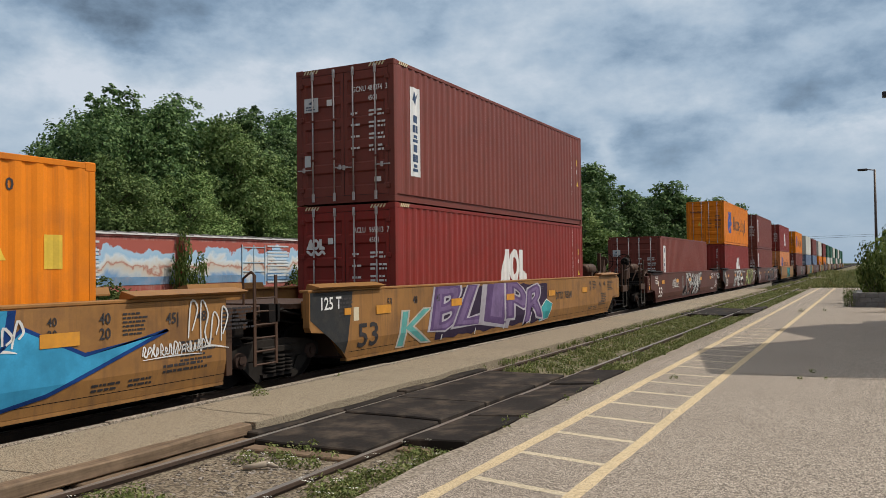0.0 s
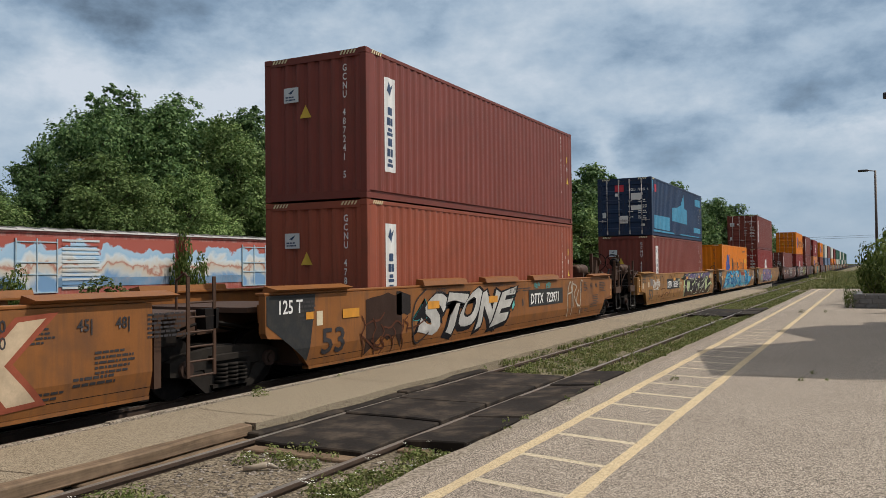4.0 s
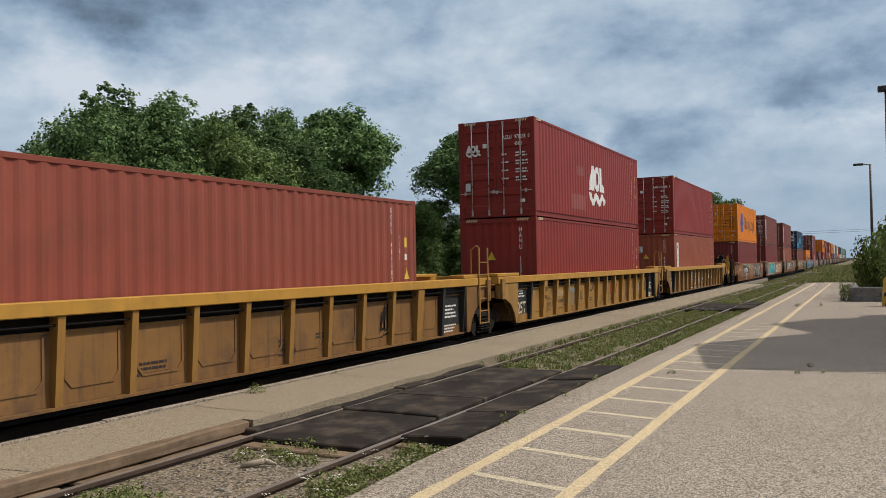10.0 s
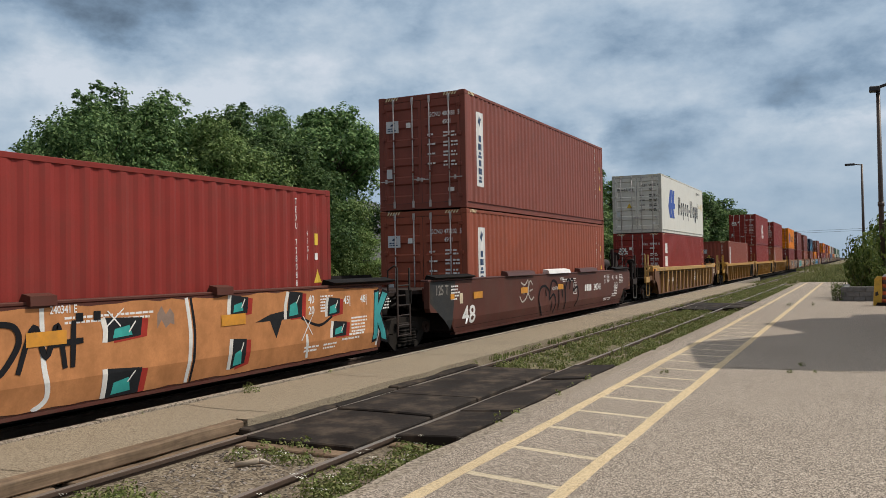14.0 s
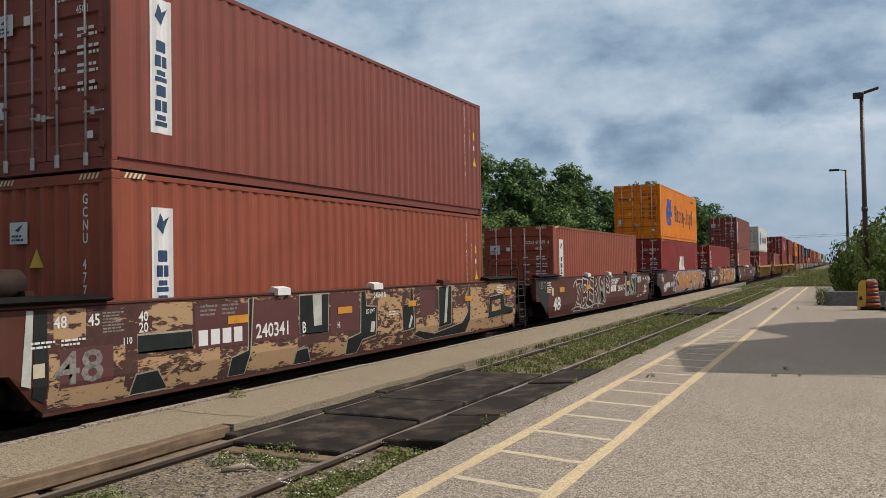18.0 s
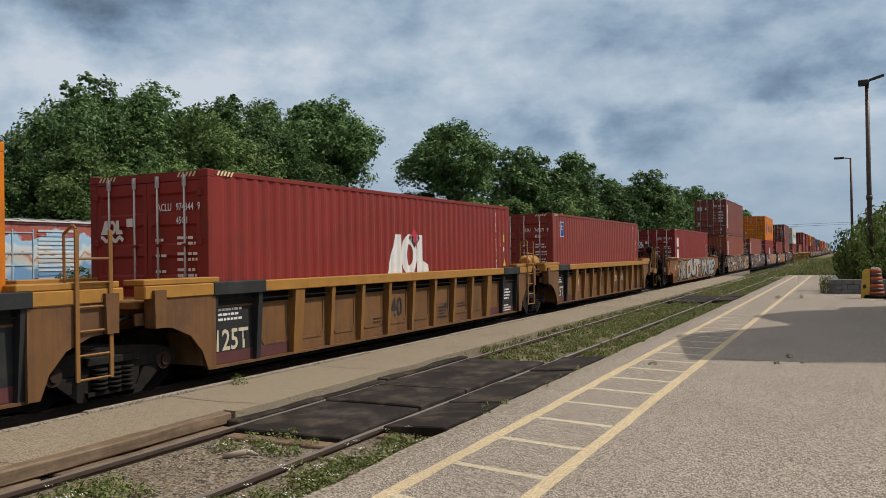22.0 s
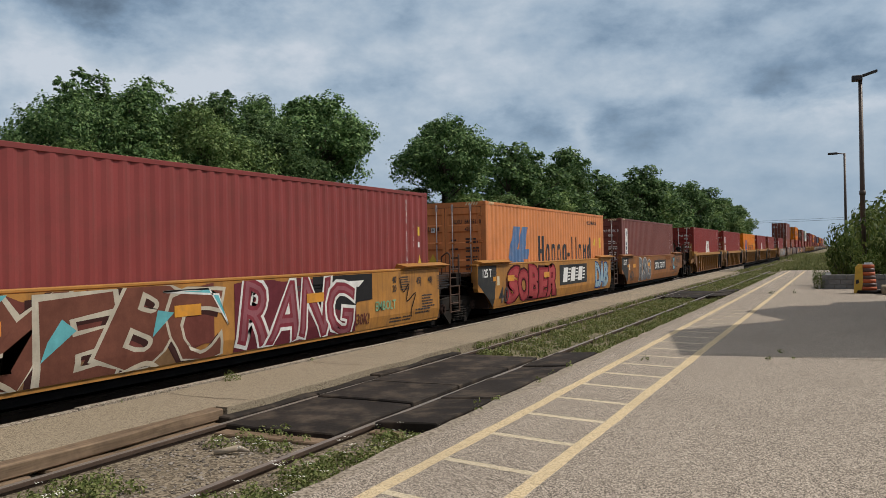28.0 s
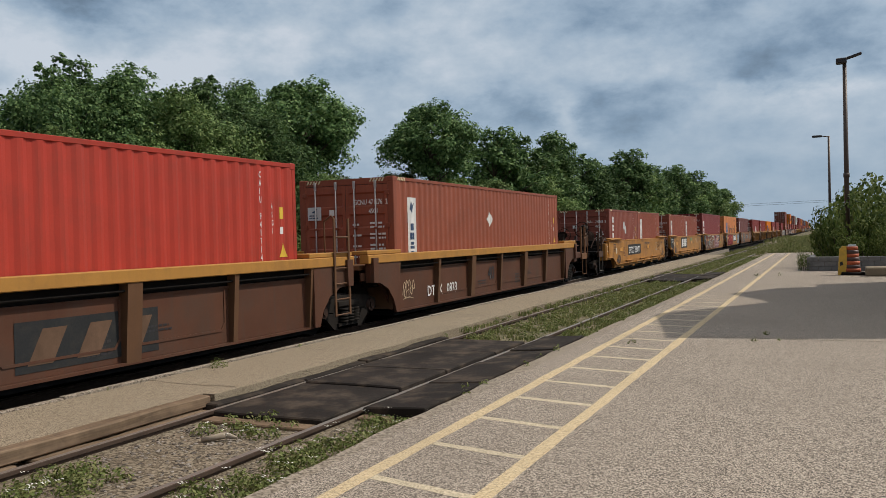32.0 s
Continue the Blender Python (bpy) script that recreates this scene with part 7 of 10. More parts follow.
PEELED = [
    ("panel", -7.28, 0.25, 15.0, 1.17, PEEL_B, "peeling brown and tan paint"),
    ("field", -7.26, -6.15, 0.26, 0.96, PEEL_T, 1, 0.06, 0.0030),
    ("field", -7.2, -6.75, 1.04, 1.4, PEEL_T, 2, 0.06, 0.0031),
    ("field", -5.95, -4.4, 0.26, 0.74, PEEL_T, 3, 0.06, 0.0032),
    ("field", -3.75, -2.5, 0.26, 0.72, PEEL_T, 4, 0.06, 0.0033),
    ("field", -5.7, -4.95, 1.06, 1.4, PEEL_T, 5, 0.06, 0.0034),
    ("field", -2.05, -0.95, 0.26, 0.56, PEEL_T, 6, 0.06, 0.0035),
    ("field", -0.4, 1.2, 0.26, 0.5, PEEL_T, 7, 0.06, 0.0036),
    ("field", 0.15, 1.15, 0.5, 1.34, PEEL_T, 8, 0.06, 0.0037),
    ("field", 1.75, 2.85, 0.42, 0.8, PEEL_T, 9, 0.06, 0.0038),
    ("field", 3.6, 4.4, 0.5, 0.9, PEEL_T, 10, 0.06, 0.0039),
    ("field", 4.4, 7.65, 0.27, 0.68, PEEL_T, 11, 0.06, 0.0040),
    ("field", 4.65, 5.75, 0.66, 1.34, PEEL_T, 12, 0.06, 0.0041),
    ("field", 5.7, 7.0, 1.12, 1.41, PEEL_T, 13, 0.06, 0.0042),
    ("shape", [(-7.62, 0.6), (-7.5, 0.56), (-7.46, 1.42), (-7.55, 1.42)], (0.50, 0.51, 0.47), 0.0044),
    ("shape", [(-7.47, 0.45), (-7.3, 0.36), (-7.28, 1.42), (-7.45, 1.42)], (0.026, 0.030, 0.030), 0.0046),
    ("panel", -7.47, 0.66, 0.15, 0.16, CREAM, "small cream notice", 0.006),
    ("panel", -7.12, 0.5, 0.78, 0.45, MRN, "maroon paint round the number", 0.0046),
    ("text", "48", -7.19, 0.54, 0.54, M_worn, 1.3, 0.0085),
    ("text", "48", -7.2, 1.2, 0.2, W_, 0.9, 0.0085),
    ("text", "45", -6.72, 1.2, 0.2, W_, 0.9, 0.0085),
    ("text", "40", -5.93, 1.2, 0.18, W_, 0.9, 0.0085),
    ("text", "20", -5.93, 1.06, 0.18, W_, 0.9, 0.0085),
    ("text", "110", -6.2, 0.93, 0.12, W_, 0.9, 0.0085),
    ("bars", -6.5, 1.1, 0.4, 0.27, 7, M_worn),
    ("bars", -7.5, 0.99, 0.8, 0.1, 2, W_, 2, 0.0085),
    ("shape", [(-5.95, 0.8), (-4.95, 0.78), (-4.97, 1.02), (-5.95, 1.03)], (0.026, 0.030, 0.030), 0.005, (0.42, 0.36, 0.29), 0.028),
    ("shape", [(-6.05, 0.26), (-5.97, 0.53), (-5.6, 0.55), (-5.39, 0.27)], (0.026, 0.030, 0.030), 0.005, (0.42, 0.36, 0.29), 0.028),
    ("panel", -4.9, 0.73, 1.15, 0.62, MRN, "maroon painted panel", 0.0046),
    ("panel", -3.68, 0.73, 1.2, 0.62, MRN, "maroon painted panel", 0.0046),
    ("bars", -4.8, 1.2, 0.9, 0.18, 3, M_worn, 2, 0.0085),
    ("shape", [(-4.84, 0.78), (-4.6499999999999995, 0.78), (-4.6499999999999995, 1.0), (-4.84, 1.0)], M_white, 0.0085),
    ("shape", [(-4.59, 0.78), (-4.3999999999999995, 0.78), (-4.3999999999999995, 1.0), (-4.59, 1.0)], M_white, 0.0085),
    ("shape", [(-4.34, 0.78), (-4.1499999999999995, 0.78), (-4.1499999999999995, 1.0), (-4.34, 1.0)], M_white, 0.0085),
    ("shape", [(-4.09, 0.78), (-3.9, 0.78), (-3.9, 1.0), (-4.09, 1.0)], M_white, 0.0085),
    ("text", "240341", -3.58, 0.79, 0.31, W_, 0.95, 0.0085),
    ("shape", [(-4.17, 0.26), (-3.79, 0.26), (-3.7, 0.62), (-3.63, 1.41), (-3.74, 1.41), (-3.76, 0.63), (-4.14, 0.55)], (0.026, 0.030, 0.030), 0.005, (0.42, 0.36, 0.29), 0.028),
    ("shape", [(-2.43, 0.76), (-1.59, 0.74), (-1.55, 1.41), (-2.43, 1.41)], (0.026, 0.030, 0.030), 0.005, (0.42, 0.36, 0.29), 0.028),
    ("shape", [(-2.02, 0.87), (-1.78, 0.87), (-1.78, 1.4), (-2.05, 1.4)], (0.50, 0.51, 0.47), 0.0058),
    ("text", "B", -2.37, 0.78, 0.26, W_, 0.8, 0.0085),
    ("shape", [(-2.55, 0.26), (-2.5, 0.5), (-2.2, 0.52), (-2.05, 0.26)], (0.026, 0.030, 0.030), 0.005, (0.42, 0.36, 0.29), 0.028),
    ("panel", -1.5, 0.7, 0.95, 0.7, MRN, "maroon painted panel", 0.0040),
    ("text", "H", -1.3, 0.78, 0.16, W_, 0.8, 0.0085),
    ("shape", [(-0.47, 1.41), (-0.3, 1.41), (-0.28, 1.13), (0.12, 1.1), (0.06, 0.55), (-0.42, 0.5), (-0.57, 0.26), (-0.95, 0.26), (-0.95, 0.56), (-0.5, 0.64)], (0.026, 0.030, 0.030), 0.005, (0.42, 0.36, 0.29), 0.028),
    ("shape", [(-0.15, 0.62), (0, 0.62), (0.04, 0.82), (-0.1, 0.82)], (0.50, 0.51, 0.47), 0.0058),
    ("text", "LD LMT", -0.3, 0.98, 0.12, W_, 0.8, 0.0085),
    ("text", "240341 B", 0.0, 1.27, 0.15, W_, 0.8, 0.0085),
    ("bars", 0.58, 0.9, 0.42, 0.1, 2, W_, 1, 0.0085),
    ("shape", [(1.23, 1.07), (1.17, 0.53), (1.68, 0.57), (1.62, 1.41), (1.5, 1.41), (1.48, 1.1)], (0.026, 0.030, 0.030), 0.005, (0.42, 0.36, 0.29), 0.028),
    ("shape", [(1.4, 0.59), (1.48, 0.59), (1.6, 0.8), (1.53, 0.86)], (0.50, 0.51, 0.47), 0.0058),
    ("panel", 1.95, 0.8, 0.7, 0.55, MRN, "maroon painted panel", 0.0044),
    ("shape", [(2.85, 0.49), (3.5, 0.53), (3.55, 1.41), (2.87, 1.41)], (0.026, 0.030, 0.030), 0.005, (0.42, 0.36, 0.29), 0.028),
    ("shape", [(3.12, 0.57), (3.25, 0.6), (3.38, 1.4), (3.25, 1.4)], (0.50, 0.51, 0.47), 0.0058),
    ("shape", [(1.67, 0.42), (2.28, 0.26), (4.4, 0.26), (4.6, 0.6), (4.6, 1.41), (4.5, 1.41), (4.45, 0.75), (4.1, 0.52), (2.7, 0.38), (1.9, 0.5)], (0.026, 0.030, 0.030), 0.005, (0.42, 0.36, 0.29), 0.028),
    ("shape", [(5.71, 0.5), (7.5, 0.59), (7.5, 0.72), (6.9, 0.8), (6.8, 1.12), (5.86, 1.07)], (0.026, 0.030, 0.030), 0.005, (0.42, 0.36, 0.29), 0.028),
    ("shape", [(5.97, 0.68), (6.58, 0.7), (6.58, 0.99), (5.97, 0.95)], PEEL_T, 0.0058),
    ("bars", 6.35, 1.14, 0.6, 0.22, 5, W_, 1, 0.0085),
    ("bars", 7.05, 0.75, 0.4, 0.3, 6, M_worn, 1, 0.0085),
    ("panel", -4.22, 1.05, 0.46, 0.12, REFL, "yellow reflective patch"),
    ("panel", -1.28, 1.03, 0.48, 0.12, REFL, "yellow reflective patch"),
    ("panel", 1.4, 1.03, 0.34, 0.12, REFL, "yellow reflective patch"),
    ("panel", 4.3, 1.02, 0.4, 0.12, REFL, "yellow reflective patch"),
    ("panel", 6.92, 1.07, 0.4, 0.12, REFL, "yellow reflective patch"),
]
TRAIN = [
    (-16, 347.0, None, PL(GREEN, "green steel container on a well car"), PL(GREEN, "green steel container on a well car")),
    (-15, 326.0, None, PL(WHITE, "off-white steel container on a well car"), PL(GREEN, "green steel container on a well car")),
    (-14, 306.0, None, PL(GREEN, "green steel container on a well car"), PL(WHITE, "off-white steel container on a well car")),
    (-13, 286.0, None, PL(WHITE, "off-white steel container on a well car"), PL(GREEN, "green steel container on a well car")),
    (-12, 264.0, None, PL(GREEN, "green steel container on a well car"), PL(WHITE, "off-white steel container on a well car")),
    (-11, 245.0, None, PL(WHITE, "off-white steel container on a well car"), PL(GREEN, "green steel container on a well car")),
    (-10, 226.0, None, PL(WHITE, "off-white steel container on a well car"), PL(GREEN, "green steel container on a well car")),
    (-9, 206.0, None, HL("846003", "1"), PL(DKMAROON, "dark maroon steel container on a well car")),
    (-8, 187.0, None, HL("846001", "1"), PL(WHITE, "off-white steel container on a well car")),
    (-7, 168.0, None, PL(LTBLUE, "grey-blue steel container on a well car"), PL(MAROON, "rust-red steel container on a well car")),
    (-6, 150.5, None, PL(LTBLUE, "grey-blue steel container on a well car"), PL(WHITE, "off-white steel container on a well car")),
    (-5, 130.0, None, PL(MAROON, "rust-red steel container on a well car"), HL("253190", "6")),
    (-4, 108.0, None, HL("846120", "3", False, "door", PEACH), AC("968001", "2", [("waves", 5.28, 0.66, 1.36)])),
    (-3, 87.5, car_smooth(9.1, BRN, [graf(-3, 5, 5, 41, GRY, BLK)], rear=False), GC("482011", "3"), GC("481620", "5")),
    (-2, 69.3, car_smooth(9.3, BRN, [graf(-4.0, 0.5, 4, 42, WHT, BLK), graf(2, 6, 4, 43, LIM, BLK)]), AC("970021", "0", [("waves", 5.28, 0.66, 1.36)], "wall"), HL("253081", "3")),
    (-1, 50.2, car_smooth(9.6, BRN, [graf(-2.5, 2.6, 6, 44, SIL, BLK), ("tag", -5, 0.8, 1.5, 0.4, 3, WHT)], rear=True), GC("480333", "7"), None),
    (0, 26.43, car_smooth(9.7, TAN, [("field", -4.9, 1.9, 0.3, 1.38, (0.045, 0.03, 0.06), 1), ("throw", "BLIPR", -5.0, 1.6, 0.36, 1.34, PUR, (0.45, 0.42, 0.48), 11, 0.04, 0.035, (0.19, 0.13, 0.26), None, None, 0.2, 0.2, 1.08), ("throw", "K", -6.3, -5.2, 0.3, 0.95, (0.12, 0.36, 0.34), (0.45, 0.42, 0.36), 2, 0.0, 0.03), ("shape", [(1.3, 0.3), (2.0, 0.35), (2.3, 0.75), (1.8, 0.9), (1.4, 0.7)], CYA, 0.0052, WHT, 0.03), ("stroke", [[(-4.6, 0.4), (-4.62, 0.28)], [(-2.9, 0.42), (-2.92, 0.27)], [(-1.2, 0.42), (-1.18, 0.26)], [(0.6, 0.42), (0.61, 0.3)]], 0.05, WHT), ("text", "DTTX  765241", 2.6, 0.86, 0.30, D_, 0.8, 0.0078), ("text", "53", -6.9, 1.12, 0.2, D_), ("text", "48", -5.9, 1.12, 0.2, D_), ("text", "45", -4.9, 1.12, 0.2, D_)], front=True), AC("969313", "7", [("waves", 5.28, 0.66, 1.36)]), GC("481074", "3")),
    (1, 7.03, car_smooth(9.7, TAN, [("field", -6.9, 4.6, 0.25, 1.22, (0.10, 0.36, 0.48), 4, 0.22), ("shape", [(4.2, 0.28), (5.2, 0.45), (6.98, 1.06), (5.7, 0.86), (4.9, 1.22), (4.3, 0.72)], SKYB, 0.0060, DBL, 0.05), ("throw", "ESGA", -6.7, 0.3, 0.30, 1.36, SKYB, DBL, 5, 0.02, 0.035, (0.13, 0.44, 0.60), None, None, 0.42, 0.3, 1.12), ("throw", "SA", 2.4, 4.9, 0.32, 1.38, SKYB, DBL, 7, 0.02, 0.035, (0.13, 0.44, 0.60), None, None, 0.45, 0.28, 1.12), *SHARDS, ("field", -6.4, 4.0, 0.24, 0.36, (0.55, 0.50, 0.42), 8, 0.12, 0.0030), ("field", -1.85, -1.42, 0.78, 1.3, (0.55, 0.54, 0.52), 9, 0.1, 0.0085), ("shape", [(0.55, 1.08), (2.4, 1.06), (2.4, 1.26), (0.55, 1.30)], (0.30, 0.07, 0.045), 0.0090), ("shape", [(0.78, 0.52), (1.06, 0.52), (1.06, 1.1), (0.78, 1.1)], (0.30, 0.07, 0.045), 0.0092), ("shape", [(1.36, 0.52), (1.62, 0.52), (1.62, 1.1), (1.36, 1.1)], (0.30, 0.07, 0.045), 0.0092), ("shape", [(1.9, 0.50), (2.12, 0.50), (2.5, 1.16), (2.26, 1.16)], (0.30, 0.07, 0.045), 0.0094), ("text", "118,400  PER UNIT", -2.95, 0.98, 0.15, D_, 0.85, 0.0088), ("text", "CONTAINER LIMIT 57,500 EACH", -3.5, 0.78, 0.115, D_, 0.8, 0.0088), ("text", "DTTX  765241  C", -0.5, 1.32, 0.13, D_, 0.8, 0.0088), ("tag", 4.4, 1.0, 0.5, 0.32, 5, WHT), ("tag", -2.35, 1.22, 0.45, 0.2, 6, WHT, 0.03), ("tag", 6.55, 0.72, 1.1, 0.18, 61, WHT, 0.022), ("tag", 7.35, 0.8, 0.8, 0.62, 62, WHT, 0.03), ("text", "40", 5.2, 1.22, 0.14, D_), ("text", "20", 5.2, 1.08, 0.14, D_)]), HL("837430", "0", False, "wall"), None),
    (2, -12.4, car_smooth(9.7, TAN, WILD, rear=True, plain=True), GC("482008", "4", "wall"), dict(col=BLUE, end="door", h=2.591, label="dark blue container with light blue painted-over bands", marks=[("blocks",), ("ident", "TCLU", "759191", "6", "42G1")])),
    (3, -35.6, car_smooth(9.75, OCHRE, [("field", -6.6, -5.3, 0.35, 1.3, (0.045, 0.026, 0.02), 5, 0.25), ("field", -5.5, -4.95, 0.9, 1.38, (0.030, 0.026, 0.026), 6, 0.08), ("stroke", [[(-4.3, 1.4), (-4.75, 1.15), (-4.9, 0.7), (-4.7, 0.32), (-4.2, 0.5)]], 0.045, (0.05, 0.04, 0.038)), ("drips", -6.8, -4.9, 0.24, 1.2, 6, 85, (0.10, 0.038, 0.022)), ("throw", "STONE", -4.4, 0.25, 0.36, 1.24, (0.52, 0.51, 0.49), BLK, 31, 0.05, 0.045, None, BLK, None, 0.5, 0.2, 1.08), ("shape", [(-4.9, 0.78), (-4.35, 1.2), (-4.2, 1.0), (-4.3, 0.78)], BLK, 0.0040, CYA, 0.04), ("shape", [(0.2, 0.95), (0.42, 1.2), (0.5, 0.85), (0.34, 0.72)], (0.16, 0.50, 0.46), 0.0045, BLK, 0.045), ("number", "723971", 1.6, 0.83, 0.395, W_, DKP, 4, 0.12), ("text", "STONE", 0.15, 1.18, 0.22, spray(BLK), 0.8, 0.008), ("text", "GWG33", -3.86, 1.30, 0.15, D_), ("text", "B", 0.98, 0.82, 0.24, D_), ("tag", 1.9, 1.26, 0.42, 0.16, 12, CYA, 0.02), ("tag", 2.8, 1.24, 0.4, 0.16, 13, CYA, 0.02), ("stroke", [[(4.68, 0.3), (4.7, 1.0), (4.95, 1.36), (5.1, 1.0), (5.05, 0.35)], [(4.75, 1.0), (5.1, 1.05)], [(5.15, 1.38), (5.2, 0.6)], [(5.2, 1.3), (5.55, 1.2), (5.3, 0.95), (5.7, 0.55)], [(5.75, 1.1), (5.5, 0.75), (5.85, 0.6), (5.95, 0.95), (6.0, 1.36), (6.18, 1.36)], [(5.9, 0.55), (5.92, 0.3)]], 0.05, (0.50, 0.45, 0.37)), ("text", "DTTX 723971 B", -0.9, 1.36, 0.11, D_, 0.8)], front=True, bare=((4.6, 5.6),), label="orange-brown smooth-sided well car with spray-painted sides"), GC("478586", "2", "wall", RUSTRED), GC("487241", "5", "wall", MAROON)),
    (4, -55.4, car_smooth(9.8, OCHRE, [("field", -6.2, 0.0, 0.27, 1.36, (0.06, 0.075, 0.08), 7, 0.1), ("throw", "BBCO", -6.0, -0.2, 0.36, 1.32, (0.05, 0.34, 0.36), BLK, 41, 0.06, 0.05, (0.10, 0.46, 0.46), None, (0.5, 0.55, 0.5)), ("throw", "NEX", 2.6, 6.6, 0.34, 1.3, CRM, RUSTRED, 42, 0.04, 0.05), ("tag", -7.0, 0.35, 0.8, 0.7, 18, WHT), ("throw", "S", 1.2, 2.4, 0.4, 1.2, WHT, BLK, 43), ("plate", 0.5, 0.5, D_)], label="orange-brown smooth-sided well car with spray-painted sides"), PL(DKMAROON, "dark maroon steel container on a well car", "HAMU", "118067", "3", "wall"), GC("478127", "8")),
    (5, -75.0, car_smooth(9.8, OCHRE, [("field", -5.6, -3.72, 1.12, 1.42, (0.05, 0.055, 0.065), 3, 0.04), ("stroke", [[(-5.5, 1.12), (-5.1, 1.4), (-4.75, 1.12)], [(-4.62, 1.12), (-4.62, 1.42)], [(-4.2, 1.14), (-4.18, 1.42)], [(-3.76, 1.12), (-3.78, 1.42)], [(-5.6, 1.40), (-3.75, 1.41)]], 0.05, (0.42, 0.47, 0.25)), ("number", "723971", -5.35, 0.80, 0.44, W_, DKP, 4, 0.16), ("throw", "YEMAL", -3.05, -1.62, 1.08, 1.40, (0.55, 0.53, 0.50), BLK, 51, 0.07, 0.06, None, None, None, 0.0, 0.1, 1.08), ("throw", "NE3", -4.25, -3.38, 0.27, 0.72, (0.52, 0.50, 0.48), BLK, 52, 0.05, 0.05, None, BLK), ("bubble", -1.6, 0.9, 0.3, 1.38, 3, 36, (0.55, 0.45, 0.36), 0.03), ("stroke", [[(-1.55, 1.3), (-1.1, 1.38), (-0.8, 1.0), (-0.5, 1.4), (-0.3, 0.9), (0.1, 1.38), (0.7, 1.2), (0.85, 0.6)], [(-1.7, 0.3), (-1.5, 0.5), (-1.7, 0.7), (-1.45, 0.9), (-1.6, 1.1)]], 0.035, (0.55, 0.45, 0.36)), ("field", 1.0, 6.4, 0.28, 1.36, (0.22, 0.065, 0.035), 8, 0.1), ("throw", "VANEL", 1.1, 6.3, 0.3, 1.34, (0.25, 0.24, 0.225), (0.05, 0.03, 0.026), 53, 0.075, 0.045, None, (0.05, 0.03, 0.026), None, 0.1, 0.18, 1.08), ("shape", [(3.7, 0.5), (3.95, 0.5), (3.8, 0.8)], (0.32, 0.05, 0.04), 0.0042), ("shape", [(5.1, 0.95), (5.35, 1.05), (5.2, 1.25)], (0.32, 0.05, 0.04), 0.0042), ("tag", 6.4, 1.12, 1.0, 0.28, 24, WHT, 0.03), ("tag", 6.5, 0.82, 0.5, 0.2, 25, (0.28, 0.05, 0.04), 0.025), ("field", 5.3, 5.9, 1.0, 1.42, (0.05, 0.03, 0.026), 12, 0.08, 0.0032), ("text", "DTTX 723971 A", -0.4, 1.34, 0.12, D_, 0.8, 0.008)], rear=True, label="orange-brown smooth-sided well car with spray-painted sides"), PL(DKMAROON, "dark maroon steel container on a well car", "HAMU", "133611", "0", "wall"), HL("223519", "6")),
    (6, -98.6, car_ribbed(9.7, (0.26, 0.14, 0.052), [("number", "21732", 2.7, 0.72, 0.36, W_, DKP), ("tag", -2.5, 0.35, 1.0, 0.85, 26, WHT), ("tag", -1.3, 0.35, 1.0, 0.85, 27, WHT), ("tag", 0.1, 0.35, 0.9, 0.85, 28, WHT), ("tag", 1.2, 0.35, 0.9, 0.85, 29, WHT), ("text", "53", 6.2, 0.62, 0.52, D_), ("text", "20", 5.82, 0.99, 0.19, D_, 0.8, 0.150), ("text", "40", 5.82, 0.74, 0.19, D_, 0.8, 0.134), ("panel", 7.3, 0.62, 0.5, 0.36, M_faded, "faded stencil patch")], front=True, dark=(-1,), big="53"), GC("489380", "3", "wall", RUSTRED), PL(ACLRED, "dark red steel container with white markings", "GAOU", "661286", "9", "door", [("patch", 0.35, 0.35, 0.06, 0.9, spray(CRM))])),
    (7, -118.08, car_ribbed(9.7, (0.38, 0.21, 0.06), [("text", "20", -5.975, 1.0, 0.19, D_, 0.8, 0.150), ("text", "40", -5.975, 0.76, 0.19, D_, 0.8, 0.134), ("text", "IL 53'3-3/4", -5.62, 0.72, 0.13, D_, 0.8), ("text", "IW 8'9-7/8", -5.62, 0.55, 0.13, D_, 0.8), ("text", "LD LMT 118000", -4.72, 0.6, 0.13, D_, 0.75), ("text", "45", -6.86, 0.98, 0.18, D_), ("tag", -4.6, 0.8, 0.6, 0.18, 30, CRM, 0.02), ("tag", -3.4, 0.85, 0.6, 0.18, 33, (0.3, 0.34, 0.36), 0.03), ("bars", -3.4, 0.5, 0.7, 0.3, 5, M_worn), ("bars", -2.4, 0.6, 0.5, 0.3, 5), ("stroke", [[(-1.5, 1.1), (-1.3, 0.88), (-1.05, 0.86), (-0.8, 1.08)]], 0.05, BLK, 0.03), ("shape", [(1.3, 0.62), (1.5, 0.62), (1.5, 0.98), (1.3, 0.98)], (0.32, 0.07, 0.03), 0.004), ("shape", [(1.62, 0.62), (1.82, 0.62), (1.82, 0.98), (1.62, 0.98)], (0.32, 0.07, 0.03), 0.004), ("shape", [(1.92, 0.62), (2.05, 0.62), (2.3, 0.98), (2.15, 0.98)], (0.32, 0.07, 0.03), 0.004), ("text", "53", 6.6, 0.6, 0.55, D_), ("tag", 5.6, 0.5, 0.5, 0.6, 31, WHT)], big="53"), PL(ACLRED, "dark red steel container on a well car", "HAMU", "123348", "6", "wall"), AC("978658", "0", [("waves", 5.28, 0.66, 1.36), ("patch", 4.0, 1.55, 0.75, 0.3, paint((0.30, 0.09, 0.08), 0.6, 0.1, 0.1)), ("patch", 3.4, 0.4, 1.5, 0.5, paint((0.30, 0.09, 0.08), 0.6, 0.1, 0.1))])),
